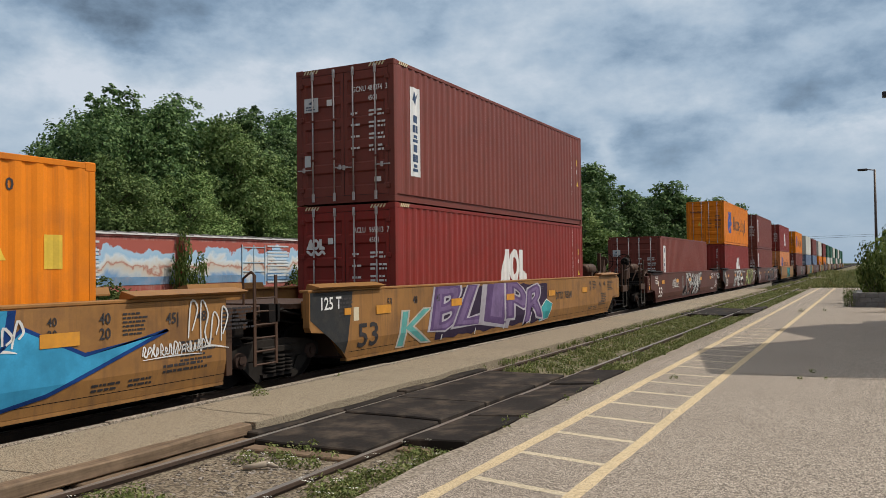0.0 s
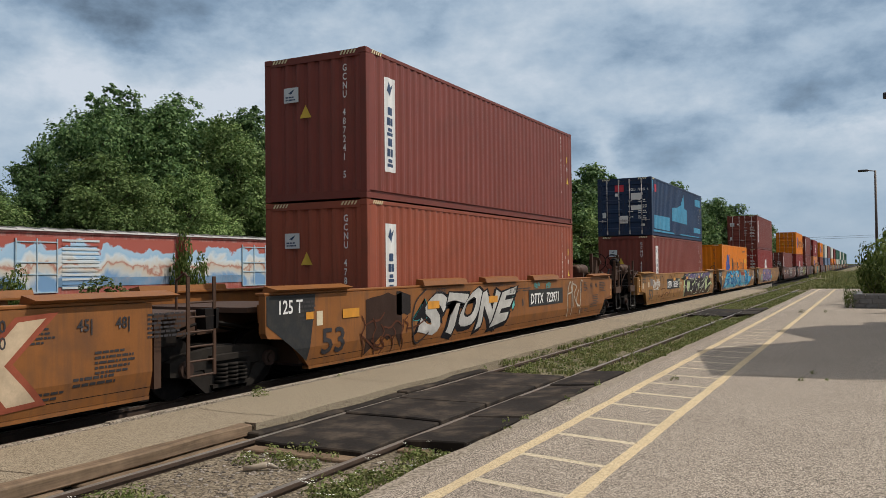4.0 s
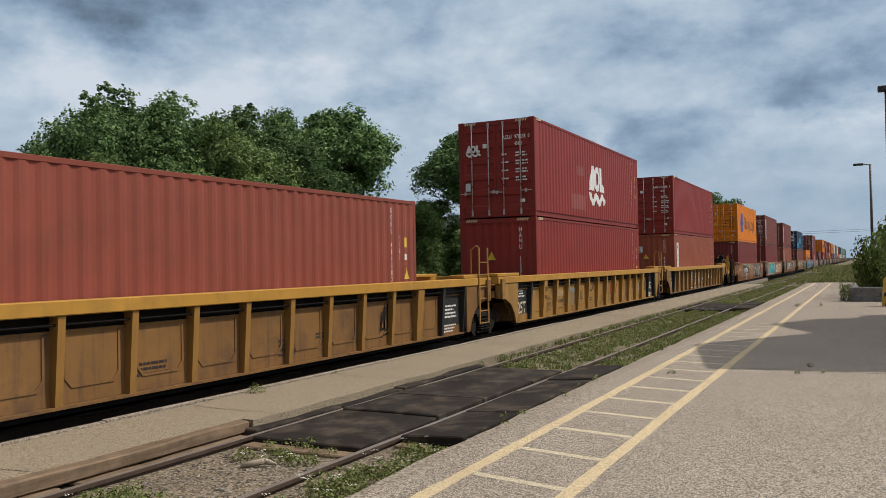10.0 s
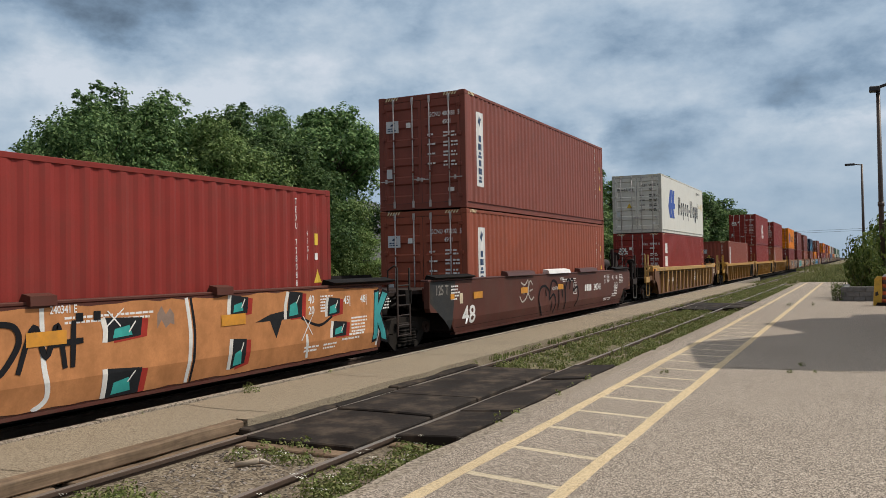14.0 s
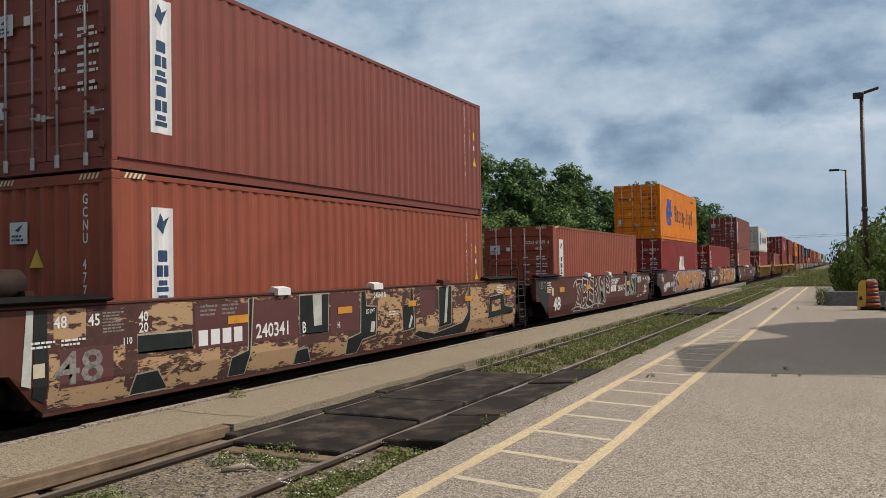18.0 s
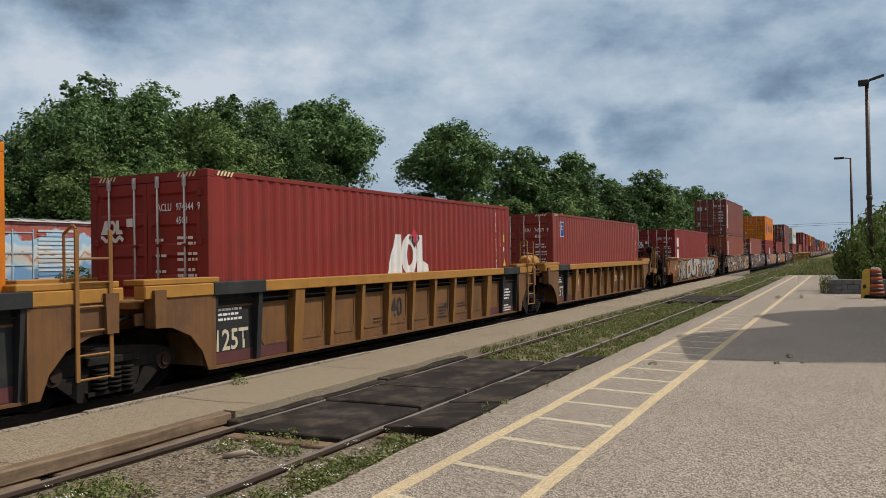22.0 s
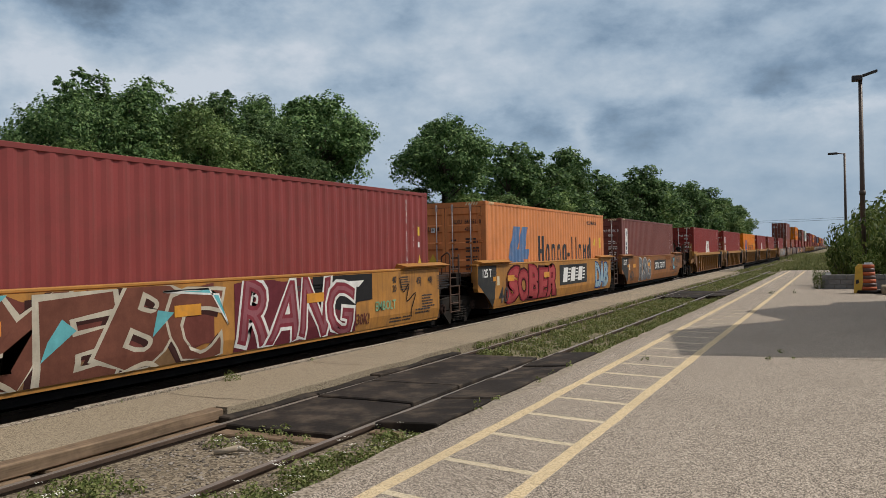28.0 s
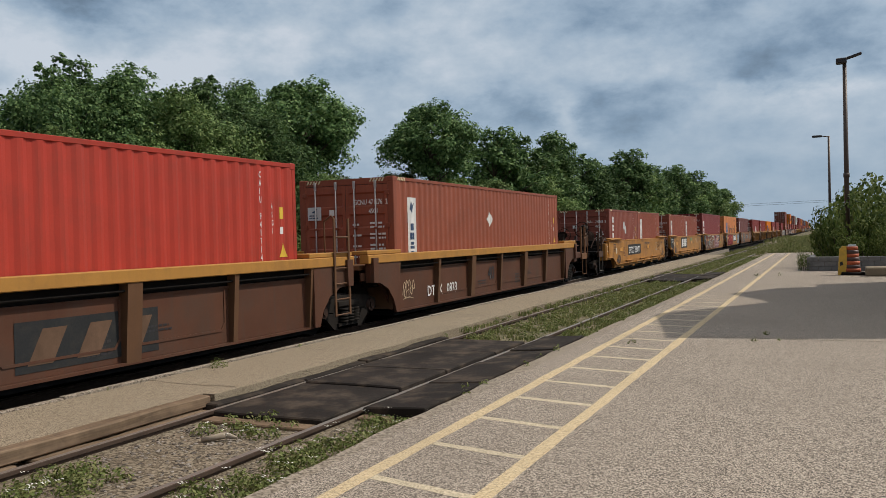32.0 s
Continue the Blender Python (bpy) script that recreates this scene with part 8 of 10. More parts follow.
    (8, -137.45, car_ribbed(9.7, YEL, [("number", "21732", -5.7, 0.72, 0.34, W_, DKP), ("tag", 4.5, 0.5, 0.5, 0.6, 32, BLK), ("tag", 5.9, 0.4, 0.4, 0.7, 33, BLK)], rear=True, dark=(1,), big="53"), GC("481387", "0", "wall", (0.28, 0.073, 0.05)), None),
    (9, -161.0, car_ribbed(9.6, (0.178, 0.088, 0.050), [("number", "656200", -5.75, 0.74, 0.32, W_, None), ("panel", -9.45, 1.33, 0.9, 0.12, REFL, "yellow reflective patch", 0.180), ("bars", -8.2, 1.34, 1.6, 0.09, 2, D_, 3, 0.180), ("panel", -9.4, 0.86, 0.66, 0.06, CREAM, "cream notice strip"), ("bars", -9.36, 0.87, 0.56, 0.04, 1), ("text", "20", -6.13, 0.99, 0.15, D_, 0.8, 0.150), ("text", "40", -6.13, 0.83, 0.15, D_, 0.8, 0.136), ("text", "48", -7.4, 1.02, 0.14, D_), ("text", "45", -6.85, 1.03, 0.14, D_), ("text", "8", -7.98, 1.03, 0.14, D_), ("panel", -7.92, 0.52, 0.2, 0.36, M_faded, "faded stencil patch"), ("bars", -7.9, 0.54, 0.16, 0.32, 6), ("panel", -7.62, 0.66, 0.16, 0.2, M_faded, "faded stencil patch"), ("panel", -8.0, 0.27, 0.66, 0.13, CREAM, "cream notice strip"), ("bars", -7.97, 0.28, 0.6, 0.1, 2), ("panel", -6.88, 0.56, 0.22, 0.13, DKP, "small dark grid plate"), ("bars", -4.85, 0.62, 0.75, 0.09, 1, M_faded, 3), ("panel", -2.7, 0.66, 0.26, 0.28, M_faded, "faded round stencil"), ("text", "53", 5.02, 0.66, 0.56, D_), ("text", "20", 5.745, 0.99, 0.19, D_, 0.8, 0.150), ("text", "40", 5.745, 0.74, 0.19, D_, 0.8, 0.134), ("panel", 6.58, 0.98, 0.26, 0.2, M_faded, "faded stencil patch"), ("text", "45", 6.6, 1.0, 0.2, D_), ("text", "8", 7.02, 1.0, 0.2, D_), ("panel", 7.58, 0.98, 0.26, 0.2, M_faded, "faded stencil patch"), ("text", "53", 7.6, 1.0, 0.2, D_), ("bars", 6.12, 0.58, 0.66, 0.28, 5, M_faded, 3), ("panel", 7.16, 0.55, 0.26, 0.3, M_faded, "faded stencil patch"), ("bars", 7.2, 0.59, 0.18, 0.22, 6), ("panel", 7.55, 0.55, 0.26, 0.26, M_faded, "faded stencil patch"), ("panel", 7.2, 0.93, 0.22, 0.13, M_faded, "faded stencil patch"), ("panel", 7.56, 0.86, 0.18, 0.12, M_faded, "faded stencil patch"), ("bars", 7.05, 0.29, 0.8, 0.16, 2, M_faded, 3), ("bars", 6.5, 0.29, 0.25, 0.12, 2, M_faded), ("bars", 8.35, 1.03, 0.62, 0.2, 2, CREAM, 2, 0.155), ("panel", 8.4, 0.95, 0.75, 0.06, CREAM, "cream notice strip", 0.154), ("panel", 8.5, 1.34, 0.8, 0.11, REFL, "yellow reflective patch", 0.180), ("panel", 3.9, 1.33, 1.15, 0.12, REFL, "yellow reflective patch", 0.180), ("bars", 5.2, 1.33, 1.0, 0.12, 3, D_, 2, 0.180), ("bars", 6.9, 1.14, 0.8, 0.16, 2, CREAM), ("graffiti", 1.6, 3.2, 0.62, 1.02, 3, 61, WHT, BLK, None, 0.2, None, None), ("tag", -3.2, 0.4, 1.0, 0.6, 34, BLK), ("tag", -1.7, 0.5, 0.8, 0.6, 35, BLK), ("panel", 3.85, 0.6, 0.7, 0.4, DKP, "dark painted-out patch")], front=True, rear=True, dark=False, big="53", rib=(0.46, 0.275, 0.105), sill=(0.50, 0.305, 0.11), label="weathered brown ribbed well car with a tan top sill"), AC("979992", "0", [("column", 0.65, 0.5, 0.62, 1.97, 3, 8)]), REEFER),
    (10, -183.7, car_smooth(9.0, BRN, [("number", "240341", 2.6, 0.82, 0.32, W_, None), ("text", "240341 A", 0.0, 1.25, 0.14, W_, 0.75), ("text", "+LD LMT 118600  PER UNIT", -0.75, 0.98, 0.13, W_, 0.7), ("stroke", [[(-1.55, 0.26), (-1.9, 0.7), (-1.75, 1.05), (-1.35, 1.12), (-1.0, 0.95), (-1.0, 0.7)], [(-1.0, 0.72), (-0.75, 1.22), (-0.35, 1.2), (-0.12, 0.9), (-0.15, 0.4)], [(-1.0, 0.7), (-0.6, 0.85), (-0.42, 0.6), (-0.6, 0.3)], [(-0.15, 0.95), (0.1, 1.12), (0.4, 1.08), (0.52, 0.8), (0.45, 0.35)], [(0.5, 0.95), (0.75, 1.24), (1.0, 1.2), (0.95, 0.95)], [(0.95, 1.1), (1.2, 1.28), (1.42, 1.1), (1.3, 0.85)], [(1.42, 0.9), (1.75, 1.0), (1.85, 0.7), (1.5, 0.4)], [(-1.3, 1.0), (-1.25, 0.82)], [(-0.78, 0.65), (-0.8, 0.4)], [(0.2, 0.95), (0.25, 0.72)]], 0.075, BLK), ("stroke", [[(-3.3, 1.28), (-3.0, 1.2), (-2.75, 1.32), (-2.85, 0.9), (-3.2, 0.75), (-3.4, 0.9)], [(-2.4, 1.2), (-2.6, 1.3), (-2.75, 1.0), (-2.55, 0.78), (-2.3, 0.85)], [(-2.65, 1.02), (-2.4, 1.06)], [(-3.1, 1.16), (-3.08, 0.95)]], 0.05, (0.50, 0.47, 0.43)), ("plate", 1.35, 0.78, W_), ("tag", 6.35, 0.8, 0.5, 0.24, 37, WHT, 0.02)], front=True, gear=GEAR_BLK, big="48", sill=(0.11, 0.05, 0.045), label="dark brown smooth-sided well car with spray-painted sides", yb=7.3), GC("472202", "5", "door", RUSTRED), GC("480488", "5", "door", (0.25, 0.075, 0.055))),
    (11, -201.7, car_smooth(9.0, BRN, [("field", -2.9, 7.25, 0.25, 1.42, SALM, 5, 0.03), ("field", -2.1, -1.7, 0.85, 1.15, (0.24, 0.2, 0.19), 6, 0.1, 0.0028), ("field", -1.5, -1.2, 0.5, 0.75, (0.24, 0.2, 0.19), 7, 0.1, 0.0028), ("field", 1.7, 2.0, 1.05, 1.3, (0.28, 0.2, 0.16), 8, 0.1, 0.0028), ("openings", [(-1.26, -0.62, 0.5, 1.16), (0.9, 1.45, 0.94, 1.24), (0.9, 1.44, 0.25, 0.62), (3.1, 3.5, 1.12, 1.42), (3.12, 3.45, 0.34, 0.78), (4.42, 4.85, 0.98, 1.42), (5.55, 5.95, 0.95, 1.28), (5.7, 6.15, 0.58, 0.86)], (0.02, 0.022, 0.025), (0.05, 0.36, 0.33), (0.36, 0.04, 0.03)), ("shape", [(3.65, 0.98), (4.0, 0.98), (4.15, 0.7), (4.3, 0.98), (4.85, 1.0), (4.4, 1.12), (4.0, 1.08)], (0.02, 0.022, 0.025), 0.0048), ("stroke", [[(-2.6, 1.0), (-2.1, 0.95), (-1.75, 0.7), (-1.72, 0.26)]], 0.11, WHT, 0.0045), ("stroke", [[(-2.6, 1.06), (-2.0, 1.02), (-1.66, 0.7), (-1.62, 0.26)]], 0.08, BLK, 0.0048), ("stroke", [[(0.0, 1.4), (0.02, 0.8), (0.08, 0.4), (-0.1, 0.26)], [(2.22, 1.42), (2.3, 0.9), (2.24, 0.27)], [(7.1, 1.3), (7.25, 0.9), (7.2, 0.3)], [(5.0, 0.3), (4.95, 0.7)]], 0.07, WHT, 0.0045), ("stroke", [[(2.3, 1.42), (2.38, 0.9), (2.32, 0.27)], [(4.8, 0.98), (5.3, 0.82), (5.7, 0.95)]], 0.05, BLK, 0.0048), ("stroke", [[(-0.66, 1.26), (-0.58, 0.7), (-0.3, 1.0), (-0.35, 1.22), (-0.66, 1.26)], [(-0.3, 0.7), (-0.1, 1.2), (0.05, 0.85), (0.2, 1.2), (0.3, 0.7)], [(0.1, 0.98), (0.55, 1.0)], [(0.42, 1.24), (0.4, 0.7)]], 0.075, BLK), ("shape", [(0.45, 1.22), (0.55, 1.22), (0.55, 1.32), (0.45, 1.32)], BLK, 0.01), ("shape", [(0.7, 1.22), (0.8, 1.22), (0.8, 1.33), (0.7, 1.33)], BLK, 0.01), ("stroke", [[(0.85, 1.1), (1.15, 1.34)], [(0.9, 1.32), (1.1, 1.12)], [(4.8, 0.6), (5.15, 1.05)], [(4.85, 1.0), (5.1, 0.68)], [(-0.85, 0.85), (-0.72, 1.05)], [(-0.88, 0.98), (-0.68, 0.92)]], 0.02, WHT, 0.0108), ("text", "240341 E", 0.1, 1.33, 0.13, W_, 0.75, 0.0085), ("number", "240341", -6.4, 0.62, 0.40, W_, None), ("tag", -6.6, 1.05, 1.5, 0.28, 39, WHT), ("throw", "K", 7.1, 7.6, 0.4, 1.3, CYA, BLK, 45)], gear=GEAR_BLK, big="48", yb=7.3, label="dark brown well car with salmon spray-painted side"), PL(ACLRED, "dark red container with a white upright name", "TEXU", "728088", "4", "door", [("column", 0.7, 0.6, 0.34, 1.9, 6, 12)]), None),
    (12, -219.42, car_smooth(9.0, BRN, [("field", -3.4, 6.6, 0.26, 1.4, (0.16, 0.08, 0.09), 5, 0.1), ("throw", "SNEVOR", -3.2, 6.2, 0.34, 1.34, SALM, (0.2, 0.2, 0.21), 46, 0.06, 0.05, None, None, (0.4, 0.38, 0.4)), ("throw", "X", -4.3, -3.3, 0.4, 1.2, PUR, WHT, 47), ("number", "240341", -6.3, 0.62, 0.36, W_, None)], gear=GEAR_BLK, big="48", yb=7.3, label="dark brown smooth-sided well car with spray-painted sides"), AC("968812", "4", [("waves", 5.28, 0.66, 1.36)]), HL("251582", "5")),
    (13, -237.5, car_smooth(9.0, BRN, [("throw", "ZBERMP", -4.6, 0.0, 0.3, 1.36, (0.085, 0.032, 0.026), (0.50, 0.49, 0.47), 49, 0.0, 0.035, None, None, None, 0.25, 0.14, 1.0), ("stroke", [[(-5.0, 0.34), (-4.3, 0.42), (-3.2, 0.3), (-2.0, 0.42), (-0.8, 0.34)], [(-4.9, 1.1), (-4.6, 1.3), (-4.4, 0.9)], [(-0.5, 1.1), (-0.1, 1.0), (-0.1, 0.75), (-0.5, 0.8)]], 0.05, (0.50, 0.49, 0.47)), ("field", 2.55, 4.9, 0.6, 1.36, (0.05, 0.03, 0.03), 4, 0.1), ("throw", "LAST", 2.65, 4.75, 0.52, 1.34, (0.24, 0.26, 0.255), (0.50, 0.50, 0.48), 63, 0.0, 0.022, None, None, None, 0.2, 0.06, 0.98), ("number", "240341", 0.2, 0.78, 0.34, W_, None), ("text", "C", 2.3, 0.82, 0.32, W_), ("text", "240341 C", 0.2, 1.33, 0.13, W_, 0.75), ("tag", 0.2, 1.04, 1.1, 0.26, 50, WHT, 0.03), ("tag", 4.9, 1.1, 0.5, 0.25, 51, WHT, 0.025)], gear=GEAR_BLK, big="48", yb=7.3, label="dark brown smooth-sided well car with spray-painted sides"), GC("471679", "4", "door", RUSTRED), None),
    (14, -255.6, car_smooth(9.0, BRN, PEELED, rear=True, gear=GEAR_BLK, big="48", yb=7.3, plain=True, label="dark brown well car with a peeling spray-painted side"), GC("477585", "6", "wall", RUSTRED), GC("482468", "6", "door", (0.25, 0.075, 0.055))),
    (15, -278.15, car_smooth(9.4, OCHRE, [("throw", "OUT", -3.9, 0.5, 0.28, 1.36, (0.43, 0.425, 0.41), BLK, 53, 0.07, 0.035, None, BLK, None, 0.0, 0.1, 1.08), ("throw", "'", 0.45, 0.95, 0.9, 1.36, (0.43, 0.425, 0.41), BLK, 54, 0.1, 0.05), ("throw", "MAYBE", 1.5, 6.85, 0.28, 1.36, (0.41, 0.41, 0.40), BLK, 55, 0.045, 0.04, None, BLK, None, 0.0, 0.1, 1.08), ("throw", "'", 6.9, 7.35, 0.9, 1.3, (0.43, 0.425, 0.41), BLK, 56, 0.1, 0.05), ("throw", "RK", -6.6, -4.2, 0.3, 1.3, (0.33, 0.31, 0.27), BLK, 57, 0.06, 0.05), ("text", "168600", 0.78, 0.86, 0.17, D_, 0.85, 0.0085), ("text", "18", 6.3, 0.72, 0.26, D_, 0.8, 0.0105)], front=True, rear=True, label="orange-brown well car with white spray-painted lettering shapes"), AC("979119", "8", [("column", 0.65, 0.5, 0.6, 1.97, 3, 8)]), None),
    (16, -299.45, dict(car_ribbed(7.8, (0.205, 0.102, 0.043), [("number", "81241", 1.2, 0.72, 0.30, CREAM, None), ("tag", -4.0, 0.6, 0.5, 0.4, 56, WHT)], front=True, dark=(-1,), sill=(0.43, 0.215, 0.048), label="ochre ribbed well car with a yellow top sill"), tank=True), PL((0.27, 0.05, 0.038), "red steel container with a small blue label", "FCIU", "749571", "9", "door", [("badge",)]), None),
    (17, -315.45, car_ribbed(7.8, (0.205, 0.102, 0.043), [("number", "124500", 0.9, 0.62, 0.17, D_, None)], sill=(0.43, 0.215, 0.048), label="ochre ribbed well car with a yellow top sill"), AC("974344", "9", [("waves", 5.28, 0.66, 1.36), ("diamond", 6.5, 1.95, 0.24, REDMK)]), None),
    (18, -330.9, dict(car_ribbed(7.8, (0.205, 0.102, 0.043), [("tag", -3.9, 0.5, 0.5, 0.6, 57, CRM), ("bars", -2.9, 0.6, 0.9, 0.3, 1, MUR)], sill=(0.43, 0.215, 0.048), label="ochre ribbed well car with a yellow top sill"), tank=True), HL("255597", "5", False), None),
    (19, -346.58, car_ribbed(7.8, (0.205, 0.102, 0.043), [("bars", -3.0, 0.62, 0.9, 0.3, 1, MUR)], sill=(0.43, 0.215, 0.048), label="ochre ribbed well car with a yellow top sill"), AC("982890", "5", [("column", 0.65, 0.5, 0.6, 1.97, 3, 8)]), None),
    (20, -362.1, car_ribbed(7.8, (0.210, 0.104, 0.043), [("tag", -4.5, 0.8, 0.6, 0.3, 58, WHT), ("tag", 2.3, 0.7, 0.35, 0.35, 59, BLK), ("number", "81241", -4.0, 0.62, 0.30, CREAM, None), ("panel", -2.2, 0.75, 0.3, 0.22, M_ltpatch, "small pale blue patch")], rear=True, dark=(1,), sill=(0.43, 0.215, 0.048), label="ochre ribbed well car with a yellow top sill"), AC("974111", "1", [("waves", 5.28, 0.66, 1.36)]), None),
    (21, -381.9, car_smooth(7.7, OCHRE, [("number", "759177", -0.45, 0.82, 0.42, W_, DKP, 4, 0.12), ("throw", "C", 4.45, 4.95, 0.62, 1.28, (0.20, 0.42, 0.50), (0.03, 0.04, 0.06), 64, 0.05, 0.05), ("throw", "LAD", 4.9, 6.0, 0.78, 1.3, (0.34, 0.20, 0.12), (0.03, 0.04, 0.06), 65, 0.04, 0.05), ("text", "CLAD", 3.55, 0.62, 0.32, spray(BROWNP), 0.95, 0.006), ("text", "DANGKO", 2.3, 1.22, 0.28, spray((0.22, 0.08, 0.03)), 1.1, 0.006), ("plate", 4.02, 0.8, MRN), ("throw", "RSG", -4.0, -1.5, 0.3, 1.3, GRY, SIL, 67)], front=True, big="40", yb=6.2, label="orange-tan smooth-sided well car with spray-painted sides"), GC("481216", "0", "door", (0.20, 0.07, 0.06)), None),
    (22, -397.2, car_smooth(7.7, (0.44, 0.208, 0.052), [("throw", "SOBER", -5.3, -0.9, 0.32, 1.30, (0.30, 0.035, 0.05), (0.06, 0.01, 0.012), 68, 0.07, 0.05, (0.38, 0.07, 0.075)), ("billboard", -0.6, 0.66, 3.2, 0.66), ("throw", "DAB", 3.8, 5.6, 0.35, 1.3, (0.3, 0.42, 0.5), DBL, 70)], big="40", yb=6.2, label="yellow-tan smooth-sided well car with red spray-painted shapes"), HL("846591", "0", False, "door", PEACH, surface("faded_blue", (0.08, 0.18, 0.38), 0.6, 0, 2.0, 0.15, (0.4, 0.25, 0.15), 0.3)), None),
    (23, -412.85, car_smooth(7.7, (0.44, 0.208, 0.052), [("field", -6.3, -1.4, 0.5, 1.42, (0.16, 0.05, 0.04), 1, 0.1), ("field", -6.4, -2.0, 0.24, 0.62, (0.24, 0.14, 0.07), 2, 0.12, 0.0026), ("throw", "MEBC", -5.3, -1.2, 0.28, 1.40, (0.17, 0.065, 0.045), (0.52, 0.47, 0.38), 71, 0.03, 0.035, None, (0.05, 0.02, 0.018), None, 0.35, 0.2, 1.08), ("shape", [(-4.3, 0.62), (-3.8, 0.95), (-4.0, 1.1), (-4.2, 0.85)], (0.14, 0.45, 0.50), 0.0075), ("shape", [(-2.6, 0.75), (-2.2, 1.05), (-2.5, 1.1)], (0.14, 0.45, 0.50), 0.0075), ("shape", [(-2.4, 1.34), (-1.5, 1.34), (-1.1, 0.8), (-1.3, 1.25)], (0.14, 0.45, 0.50), 0.0077, WHT, 0.03), ("shape", [(-5.3, 0.9), (-5.0, 1.15), (-5.05, 0.8)], (0.14, 0.45, 0.50), 0.0077), ("shape", [(-5.2, 1.42), (-4.7, 1.42), (-4.9, 1.25)], (0.14, 0.45, 0.50), 0.0077), ("stroke", [[(-6.3, 0.5), (-5.6, 0.62), (-4.9, 0.5), (-4.5, 0.26)], [(-6.3, 1.2), (-5.9, 0.9), (-6.2, 0.4)], [(-3.2, 0.3), (-2.7, 0.42), (-2.4, 0.28)]], 0.07, (0.60, 0.52, 0.40)), ("field", -0.95, 2.5, 0.3, 1.42, (0.14, 0.03, 0.04), 3, 0.05), ("throw", "RANG", -0.8, 2.35, 0.32, 1.36, (0.22, 0.04, 0.055), WHT, 72, 0.03, 0.04, (0.28, 0.10, 0.12), None, None, 0.25, 0.1, 1.08), ("shape", [(1.1, 0.98), (2.3, 0.7), (2.55, 0.9), (3.1, 0.92), (3.1, 1.42), (1.1, 1.42)], (0.022, 0.022, 0.024), 0.0030), ("shape", [(1.5, 1.3), (2.8, 1.3), (2.6, 1.18), (2.2, 1.22), (2.0, 1.1), (1.8, 1.2)], WHT, 0.0034), ("text", "30K!", 2.5, 0.46, 0.3, spray(BROWNP), 0.85, 0.006), ("stroke", [[(4.2, 1.3), (4.35, 1.0), (4.6, 1.15), (4.5, 0.8), (4.9, 0.95), (4.7, 0.6), (4.75, 0.45)]], 0.03, BLK), ("text", "EMBOLT", 3.2, 0.68, 0.26, spray((0.22, 0.42, 0.26)), 0.85, 0.006)], big="40", yb=6.2, label="yellow-tan smooth-sided well car with a large spray-painted piece"), PL((0.26, 0.055, 0.052), "dark red steel container with white upright lettering", "UETU", "572782", "0", "door", [("column", 0.66, 0.62, 0.5, 1.76, 3, 9)]), None),
    (24, -428.15, car_smooth(7.7, (0.44, 0.208, 0.052), [("billboard", -3.38, 0.72, 2.61, 0.68), ("stroke", [[(-5.3, 1.1), (-5.1, 1.25), (-5.0, 1.05), (-4.85, 1.25), (-4.7, 1.1), (-4.55, 1.28)], [(-4.8, 1.15), (-4.5, 0.75)]], 0.035, BLK), ("text", "E", 2.1, 0.92, 0.26, D_), ("text", "LD LMT  123,900  PER UNIT", 0.55, 1.0, 0.13, D_, 0.7), ("text", "DTTX 759177 E", -0.68, 1.34, 0.12, D_, 0.8), ("tag", 0.55, 1.12, 1.0, 0.26, 77, (0.22, 0.42, 0.26)), ("tag", 3.1, 1.0, 1.0, 0.3, 78, CRM, 0.025), ("plate", -5.9, 0.72, MRN)], big="40", yb=6.2, label="clean yellow-tan smooth-sided well car"), GC("127579", "3", "door", (0.31, 0.088, 0.056), ln=6.058), None),
    (25, -443.7, car_smooth(7.7, (0.44, 0.205, 0.05), [("number", "759177", -3.5, 0.84, 0.42, W_, DKP, 4, 0.14), ("plate", -4.6, 0.76, MRN), ("text", "A", 0.22, 0.95, 0.27, D_), ("text", "LD LMT  123,900  PER UNIT", 0.65, 1.0, 0.13, D_, 0.7), ("text", "DTTX 759177 A", -0.62, 1.34, 0.12, D_, 0.8), ("bubble", 3.1, 3.75, 0.82, 1.25, 1, 36, (0.42, 0.42, 0.38), 0.03), ("tag", 3.8, 0.85, 0.35, 0.4, 80, BLK, 0.025), ("tag", 4.5, 0.75, 0.5, 0.4, 81, CRM, 0.02)], rear=True, big="40", yb=6.2, label="clean yellow-tan smooth-sided well car"), GC("127580", "1", "door", (0.31, 0.090, 0.058), ln=6.058), None),
    (26, -463.6, car_ribbed(7.9, DKBRN, [("number", "0833", -4.65, 0.44, 0.34, W_, None), ("tag", -5.9, 0.5, 0.6, 0.45, 82, CRM, 0.025)], front=True, dark=False, pitch=2.05, rib=(0.15, 0.078, 0.042), gear=(0.20, 0.10, 0.05), sill=(0.48, 0.24, 0.06), label="dark brown ribbed well car with a yellow top sill"), GC("471276", "2", "door", (0.33, 0.098, 0.058), extra=[("diamond", 5.7, 2.0, 0.22, M_white)]), None),
    (27, -479.44, car_ribbed(7.9, DKBRN, [("panel", 0.39, 0.34, 2.24, 0.6, DKP, "faded dark board"), *[("shape", [(0.55 + 0.7 * i, 0.42), (0.9 + 0.7 * i, 0.42), (1.12 + 0.7 * i, 0.84), (0.77 + 0.7 * i, 0.84)], (0.17, 0.105, 0.07), 0.006) for i in range(3)]], dark=False, pitch=2.05, rib=(0.15, 0.078, 0.042), gear=(0.20, 0.10, 0.05), sill=(0.48, 0.24, 0.06), label="dark brown ribbed well car with a yellow top sill"), PL(BRIGHT, "bright red steel container with white upright lettering", "CAIU", "941714", "2"), None),
]
FLOOR = 0.27
